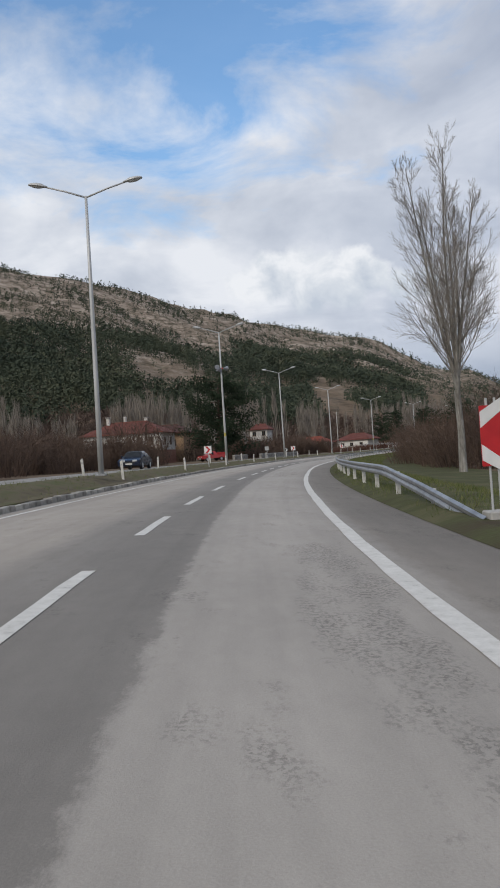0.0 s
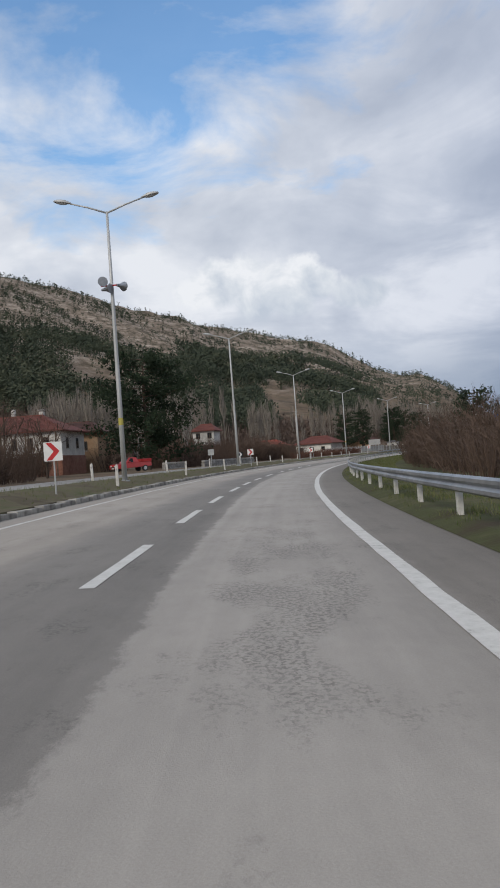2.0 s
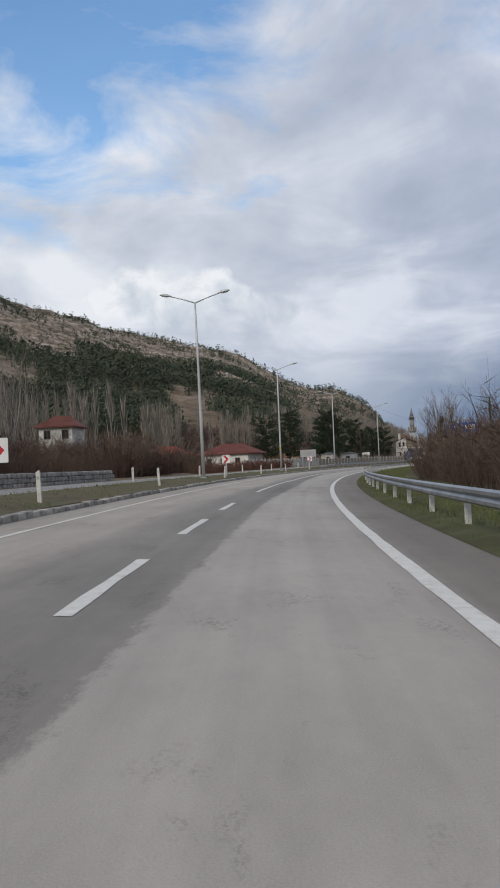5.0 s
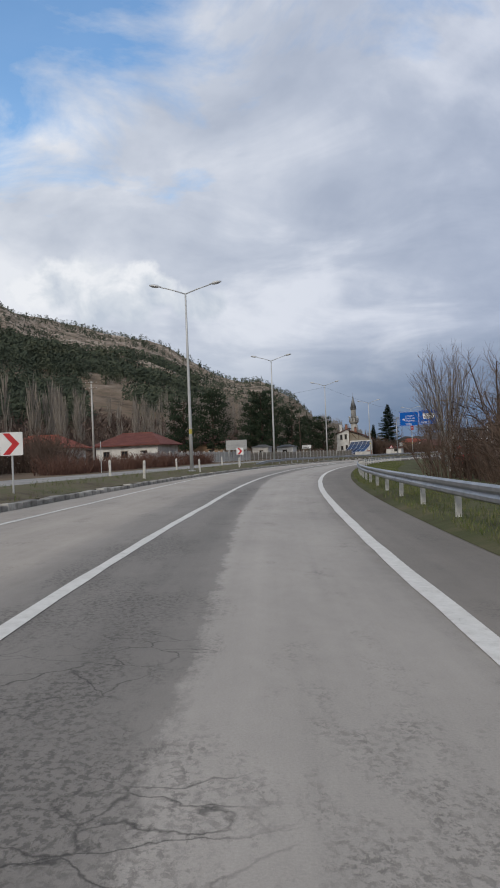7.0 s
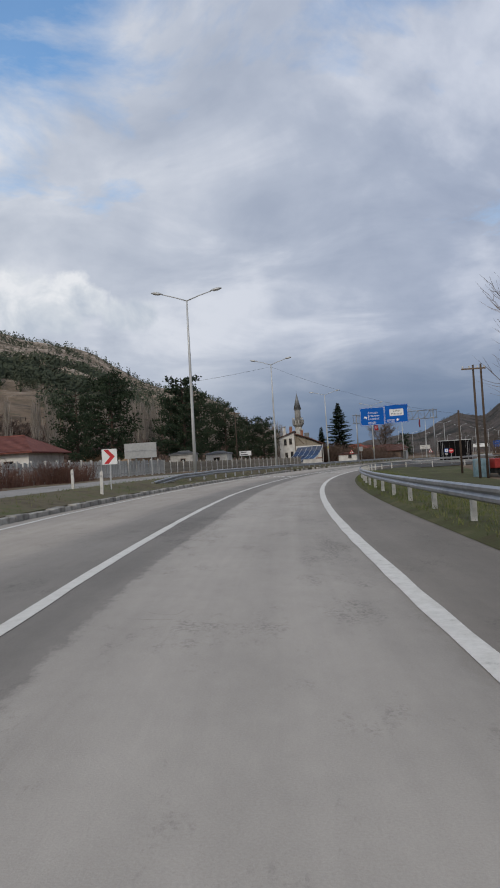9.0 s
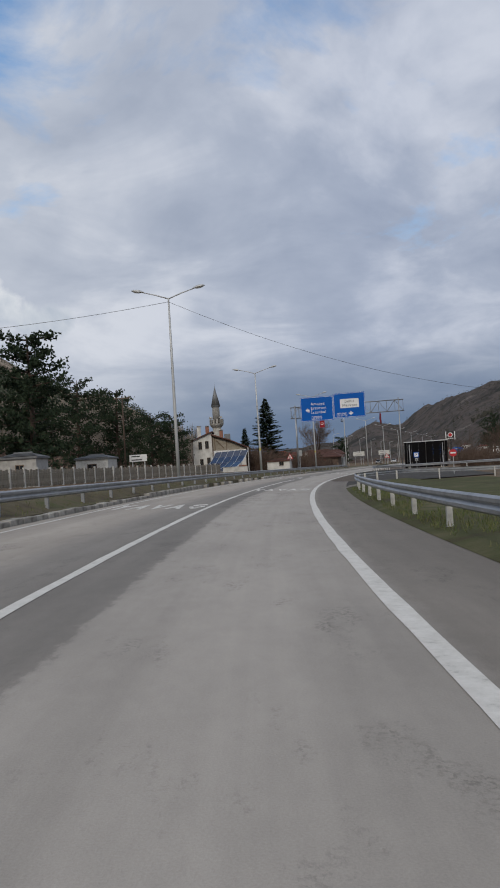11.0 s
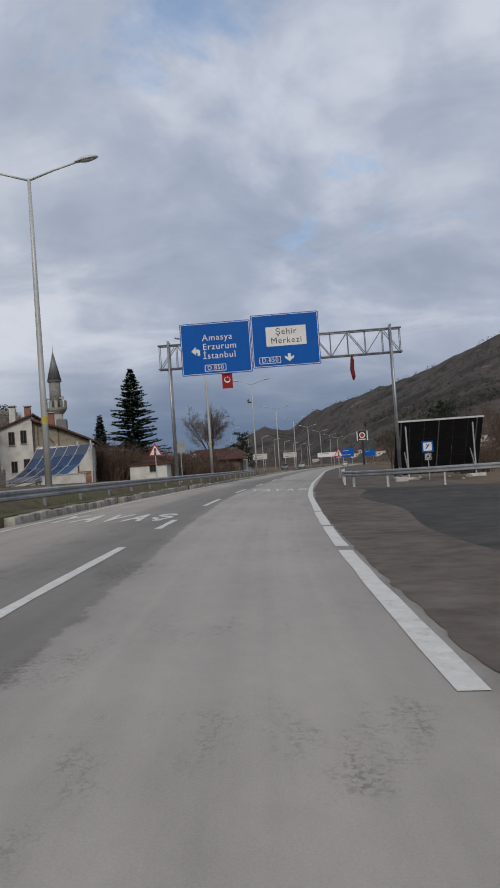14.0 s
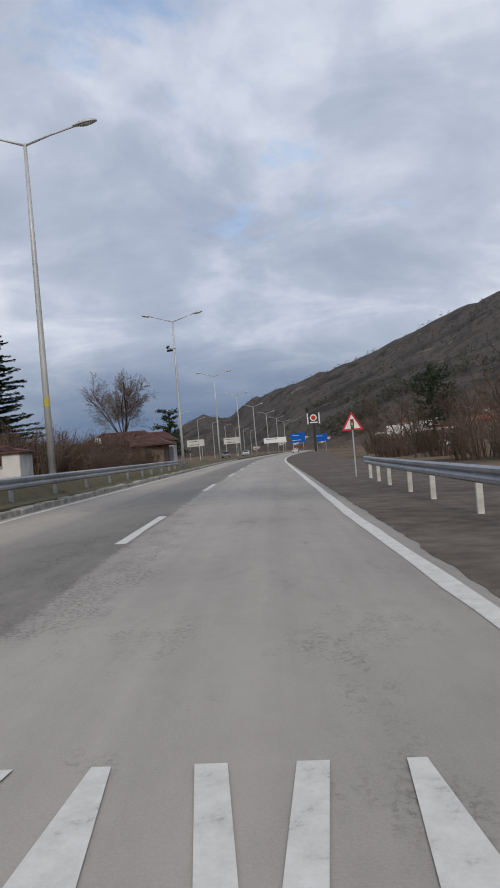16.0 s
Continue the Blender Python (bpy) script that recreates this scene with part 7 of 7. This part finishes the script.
# red and blue tank trailer by the field
tk = thing("tank_trailer", "old red trailer with a rusty blue drum standing in the field", "trailer", at_plan(245.5, 16.5, 20))
RUSTBLUE = material("faded_blue_paint", [(0.10, 0.17, 0.20), (0.17, 0.26, 0.30), (0.22, 0.16, 0.12)], 2.5, 0.6, bump=0.2)
REDPAINT = material("faded_red_paint", [(0.20, 0.02, 0.018), (0.30, 0.035, 0.03), (0.24, 0.07, 0.05)], 2.0, 0.45, bump=0.1)
part("drum", btube([(-1.3, 0, 0.0), (-1.3, 0, 0.15), (-1.3, 0, 1.5), (-1.3, 0, 1.6)], [0.62, 0.66, 0.66, 0.60], 18), RUSTBLUE, tk, "faded blue drum", True)
part("bed", bbox(-0.5, 3.2, -0.8, 0.9, 0.75, 1.55, 0.05), REDPAINT, tk)
part("flag_plate", bbox(0.2, 1.7, -0.83, -0.805, 0.85, 1.45), RED, tk)
cp = part("crescent", flat(cres, 0, 0.006), WHITE, tk)
cp.matrix_basis = pose(0.9, -0.835, 1.15, 90, 0, 0)
part("rack", btube([(-0.6, -0.7, 1.9), (3.2, -0.7, 1.8)], 0.06, 6), WOOD, tk)
for x in (0.2, 2.4):
    w_ = part("wheel", btube([(x, -0.82, 0.4), (x, -0.6, 0.4)], 0.40, 16), BLACK, tk)
    part("hub", btube([(x, -0.84, 0.4), (x, -0.80, 0.4)], 0.17, 10), REDPAINT, w_)
part("axle", bbox(-0.4, 3.0, -0.55, 0.6, 0.36, 0.76), BLACK, tk)

# round red sign inside the curl of the rail
rs = thing("no_entry_sign", "round red sign with a white bar on a thin post", "road sign", at_plan(292.9, 14.4, 0))
part("post", btube([(0, 0.03, -0.3), (0, 0.03, 2.2)], 0.03, 8), POLE, rs)
dsk = part("plate", flat([(0.33 * math.cos(k * math.pi / 12), 0.33 * math.sin(k * math.pi / 12)) for k in range(24)]), RED, rs)
dsk.matrix_basis = facing(0, 0, 1.95, 0)
part("bar", flat(rounded(0.46, 0.13, 0.01), 0.013, 0.017), WHITE, dsk)


# ---- vehicles ----
def paint(name, c, rough=0.25):
    return material(name, [tuple(v * 0.85 for v in c), c], 2.0, rough, bump=0.0, spec=0.5, coat=0.6)


def vehicle(name, label, m, mat, L=4.4, W=1.76, kind="sedan", group=""):
    v = thing(name, label, "car" if kind != "pickup" else "pickup truck", m, group)
    if kind == "sedan":
        low = [(-L / 2, 0.42), (-L / 2, 0.72), (-L / 2 + 0.25, 0.82), (-L / 2 + 1.25, 0.94), (L / 2 - 0.75, 1.0), (L / 2 - 0.05, 0.95), (L / 2, 0.55), (L / 2 - 0.1, 0.32), (-L / 2 + 0.1, 0.28)]
        cab = [(-L / 2 + 1.15, 0.92), (-L / 2 + 1.95, 1.38), (L / 2 - 1.55, 1.45), (L / 2 - 0.55, 1.0)]
    elif kind == "van":
        low = [(-L / 2, 0.42), (-L / 2, 0.8), (-L / 2 + 0.7, 0.98), (L / 2, 1.0), (L / 2, 0.35), (-L / 2 + 0.1, 0.3)]
        cab = [(-L / 2 + 0.75, 0.97), (-L / 2 + 1.45, 1.75), (L / 2 - 0.1, 1.8), (L / 2 - 0.02, 1.0)]
    else:
        low = [(-L / 2, 0.45), (-L / 2, 0.85), (-L / 2 + 1.2, 0.98), (L / 2, 1.05), (L / 2, 0.5), (-L / 2 + 0.1, 0.38)]
        cab = [(-L / 2 + 1.1, 0.96), (-L / 2 + 1.65, 1.52), (-L / 2 + 2.55, 1.55), (-L / 2 + 2.75, 1.0)]
    # x across, y along with the front at -y
    def loft(outline, half, tuck):
        bm = bmesh.new()
        top = max(z for _, z in outline)
        lo = min(z for _, z in outline)
        rings = []
        for sx, ins in ((-1, 0.0), (1, 0.0)):
            rings.append([bm.verts.new((sx * (half - tuck * ((z - lo) / max(top - lo, 0.01)) ** 1.5), y, z)) for y, z in outline])
        bm.faces.new(rings[0])
        bm.faces.new(rings[1][::-1])
        n = len(outline)
        for i in range(n):
            bm.faces.new((rings[0][(i + 1) % n], rings[0][i], rings[1][i], rings[1][(i + 1) % n]))
        bmesh.ops.recalc_face_normals(bm, faces=bm.faces)
        bmesh.ops.bevel(bm, geom=list(bm.edges), offset=0.05, segments=2, affect="EDGES")
        return bm
    body = part("body", loft(low, W / 2, 0.06), mat, v, smooth=False)
    part("cabin", loft(cab, W / 2 - 0.08, 0.2), mat, v)
    (y0, z0), (y1, z1), (y2, z2), (y3, z3) = cab
    hw = W / 2 - 0.12

    def pane(nm, pts):
        bm = bmesh.new()
        bm.faces.new([bm.verts.new(p) for p in pts])
        bmesh.ops.solidify(bm, geom=list(bm.faces), thickness=0.012)
        part(nm, bm, GLASS, v)

    e = 0.012
    pane("windscreen", [(-hw + 0.05, y0 + 0.10, z0 + 0.06 + e * 2), (hw - 0.05, y0 + 0.10, z0 + 0.06 + e * 2), (hw - 0.16, y1 - 0.06, z1 - 0.03 + e * 2), (-hw + 0.16, y1 - 0.06, z1 - 0.03 + e * 2)])
    pane("rear_window", [(-hw + 0.05, y3 - 0.06, z3 + 0.08), (hw - 0.05, y3 - 0.06, z3 + 0.08), (hw - 0.16, y2 + 0.07, z2 - 0.06), (-hw + 0.16, y2 + 0.07, z2 - 0.06)])
    for sx in (-1, 1):
        mid = (y1 + y2) / 2
        pane("side_window", [(sx * (hw + 0.05), y0 + 0.35, z0 + 0.06), (sx * (hw + 0.05), mid - 0.03, z0 + 0.06), (sx * (hw - 0.06), mid - 0.03, z1 - 0.08), (sx * (hw - 0.06), y1 + 0.10, z1 - 0.08)])
        if kind != "pickup":
            pane("side_window", [(sx * (hw + 0.05), mid + 0.03, z0 + 0.06), (sx * (hw + 0.05), y3 - 0.4, z0 + 0.08), (sx * (hw - 0.06), y2 - 0.10, z1 - 0.08), (sx * (hw - 0.06), mid + 0.03, z1 - 0.08)])
        part("headlight", bbox(sx * (W / 2 - 0.42) - 0.17, sx * (W / 2 - 0.42) + 0.17, -L / 2 - 0.02, -L / 2 + 0.06, 0.62, 0.76, 0.02), LENS, v)
        part("tail_light", bbox(sx * (W / 2 - 0.3) - 0.14, sx * (W / 2 - 0.3) + 0.14, L / 2 - 0.06, L / 2 + 0.02, 0.72, 0.92, 0.02), RED, v)
        part("mirror", bbox(sx * (W / 2 + 0.02) - 0.08, sx * (W / 2 + 0.02) + 0.08, y0 + 0.42, y0 + 0.55, 0.98, 1.12, 0.02), mat, v)
        for yy in (-L / 2 + 0.85, L / 2 - 0.85):
            tyre = part("tyre", btube([(sx * (W / 2 - 0.2), yy, 0.32), (sx * (W / 2 + 0.01), yy, 0.32)], 0.32, 20), BLACK, v)
            part("rim", btube([(sx * (W / 2 + 0.005), yy, 0.32), (sx * (W / 2 + 0.022), yy, 0.32)], 0.2, 12), ALU, tyre)
    part("grille", bbox(-0.5, 0.5, -L / 2 - 0.015, -L / 2 + 0.04, 0.5, 0.62, 0.01), BLACK, v)
    part("number_plate", bbox(-0.26, 0.26, -L / 2 - 0.03, -L / 2 - 0.016, 0.40, 0.51), POSTWHITE, v, "plain pale number plate")
    if kind == "pickup":
        for a, b, c, d in ((-W / 2 + 0.02, -W / 2 + 0.1, cab[3][0] + 0.05, L / 2), (W / 2 - 0.1, W / 2 - 0.02, cab[3][0] + 0.05, L / 2), (-W / 2 + 0.1, W / 2 - 0.1, L / 2 - 0.08, L / 2)):
            part("bed_side", bbox(a, b, c, d, 0.99, 1.32, 0.02), mat, v)
    return v


DARKBLUE, TRUCKRED, CARWHITE, CARGREY = paint("dark_blue_car_paint", (0.012, 0.02, 0.045)), paint("red_car_paint", (0.42, 0.02, 0.02), 0.4), paint("white_car_paint", (0.62, 0.63, 0.64)), paint("grey_car_paint", (0.16, 0.165, 0.17))


def on_lane(s, lat, turn):
    x, y = plan(s, lat)
    return pose(float(x), float(y), float(lamp_z(s)) + 0.02, 0, 0, yaw_at(s) + turn)


vehicle("sedan", "dark blue sedan on the side road", on_lane(60, -10.3, 2), DARKBLUE)
vehicle("pickup", "red pickup truck parked beside the side road", at_plan(119.6, -18.7, -42, 0.02), TRUCKRED, 4.3, 1.7, "pickup")
vehicle("van", "white van parked behind the guard rail", at_plan(379, -22.4, 60, 0.02), CARWHITE, 4.3, 1.75, "van")
for i, (s, lat, t, mt, lb) in enumerate(((520, -9.5, 3, CARWHITE, "small white car coming along the far road"), (498, -12, 3, CARGREY, "grey car coming along the far road"), (560, 1.5, 180, CARWHITE, "white car far ahead on the road"))):
    vehicle("far_car", lb, pose(float(plan(s, lat)[0]), float(plan(s, lat)[1]), (float(lamp_z(s)) if lat < -5 else rz(s, lat)) + 0.02, 0, 0, yaw_at(s) + t), mt)
rc = random.Random(3)
for i in range(11):
    vehicle("parked_car", "car in the row parked on the far lot", at_plan(500 + 3.4 * i, 38 + rc.uniform(-1, 1), 90 + rc.uniform(-4, 4)), (CARWHITE, CARGREY, CARWHITE, DARKBLUE)[i % 4], group="parked cars")


# ---- far end of the road: signs, boards, filling station, village ----
def board(name, label, s, lat, w, h, z, mat, legs=1, bars=0, barmat=None, turn=0):
    b = thing(name, label, "sign board", at_plan(s, lat, turn))
    for k in range(legs):
        x = 0 if legs == 1 else (-w * 0.35 + w * 0.7 * k / (legs - 1))
        part("leg", btube([(x, 0.08, -0.4), (x, 0.08, z + h)], 0.06, 6), POLE, b)
    part("plate", bbox(-w / 2, w / 2, -0.04, 0.03, z, z + h, 0.01), mat, b)
    for k in range(bars):
        part("lettering", bbox(-w * 0.38, w * (0.1 + 0.25 * ((k * 7) % 3) / 2), -0.055, -0.041, z + h * (0.75 - 0.5 * k / max(1, bars - 1)) - 0.06, z + h * (0.75 - 0.5 * k / max(1, bars - 1)) + 0.06), barmat or BLACK, b)
    return b


board("name_board", "white board with lettering by the fence", 302, -18.3, 2.0, 0.75, 1.9, WHITE, 2, 2)
board("direction_sign", "small white direction sign over the far carriageway", 505, -20, 4.2, 1.6, 3.2, POSTWHITE, 2, 2)
board("direction_sign", "small white direction sign over the far carriageway", 520, -13, 4.2, 1.6, 3.4, POSTWHITE, 2, 2)
board("direction_sign", "white direction sign at the far median", 545, -3.5, 6.5, 1.5, 3.0, WHITE, 2, 1)
board("direction_sign", "blue direction sign far ahead", 560, 2.5, 4.5, 3.0, 3.4, BLUE, 2, 2, WHITE)
board("direction_sign", "blue direction sign far ahead", 600, 9.0, 4.5, 2.6, 3.6, BLUE, 2, 1, WHITE)
board("advert_board", "white empty advertising board by the far lot", 520, 30, 6.5, 3.4, 2.6, WHITE, 2)
tot = thing("price_pylon", "tall dark pylon sign of a filling station", "pylon sign", at_plan(585, 7.2))
part("stem", bbox(-0.45, 0.45, -0.2, 0.2, -0.5, 9.5, 0.03), BLACK, tot)
part("panel", bbox(-1.7, 1.7, -0.25, 0.25, 9.5, 13.2, 0.05), BLACK, tot)
for x in (-1.95, 1.95):
    part("side_strip", bbox(x - 0.2, x + 0.2, -0.22, 0.22, 9.5, 13.2, 0.03), WHITE, tot, "white edge strip")
part("emblem", btube([(0, -0.26, 11.6), (0, -0.30, 11.6)], 1.15, 18), WHITE, tot, "plain round white emblem")
part("emblem_field", btube([(0, -0.302, 11.6), (0, -0.32, 11.6)], 0.8, 18), RED, tot, "plain red disc")
part("bar", bbox(-1.3, 1.3, -0.28, -0.26, 9.8, 10.2), WHITE, tot)
fs = thing("filling_station", "low filling station canopy with parked trucks", "building", at_plan(560, 38))
part("canopy", bbox(-12, 12, -5, 5, 4.4, 4.9, 0.05), POSTWHITE, fs)
for x in (-9, -3, 3, 9):
    part("column", bbox(x - 0.25, x + 0.25, -0.25, 0.25, -0.5, 4.4), POLE, fs)
part("shop", bbox(-10, 8, 6, 12, -0.5, 3.6, 0.03), GLASS, fs)
part("sign_roof", prism([(7, 4.9), (11, 4.9), (10.2, 6.3), (7.8, 6.3)], -1, 1), REDPAINT, fs, "red roof sign")
rv = random.Random(77)
for i in range(26):
    s, lat = rv.uniform(560, 690), rv.choice((-1, 1)) * rv.uniform(70, 130)
    w = rv.uniform(8, 13)
    dwelling("small village house far along the valley", at_plan(s, lat, rv.uniform(-30, 30)), w, 8, rv.uniform(3, 6.2), 2.0, rv.choice((PLASTER, PLASTER, TANWALL)), rv.choice((TILE, TILEDARK, TILEBRIGHT)), [("s", -2, 1.2, 1.1, 1.3), ("s", 2, 1.2, 1.1, 1.3)])
for i in range(16):
    t, u = rv.uniform(36, 52), rv.uniform(0.02, 0.16)
    a_ = [q[0] for q in RIDGE]
    far, foot = np.interp(t, a_, [q[2] for q in RIDGE]), np.interp(t, a_, [q[3] for q in RIDGE])
    r_ = foot + (far - foot) * u
    x, y = HUB[0] + r_ * math.sin(radians(t)), HUB[1] + r_ * math.cos(radians(t))
    z = float(ground_z(np.array([x]), np.array([y]), False)[0])
    dwelling("pale village house on the mountainside", pose(x, y, z, 0, 0, -t + rv.uniform(-20, 20)), 9, 8, 4.5, 1.8, PLASTER, rv.choice((TILE, TILEDARK)), [("s", -2, 1.2, 1.1, 1.3), ("s", 2, 1.2, 1.1, 1.3)])
for i in range(8):
    x, y = plan(440 + 26 * i, -16.5 - 0.3 * i)
    sp_ = thing("street_lamp", "thin single-arm street lamp along the far road", "street lamp", pose(float(x), float(y), gz(440 + 26 * i, -16.5 - 0.3 * i), 0, 0, yaw_at(440 + 26 * i) + 180), group="far lamps")
    part("pole", btube([(0, 0, -0.3), (0, 0, 9)], [0.09, 0.05], 8), POLE, sp_)
    part("arm", btube([(0, 0, 9), (-1.4, 0, 9.4)], 0.035, 6), POLE, sp_)
    part("head", bbox(-1.9, -1.3, -0.1, 0.1, 9.36, 9.48, 0.02), LENS, sp_)


# ---- pieces of the setting, last ----
make_kerb()
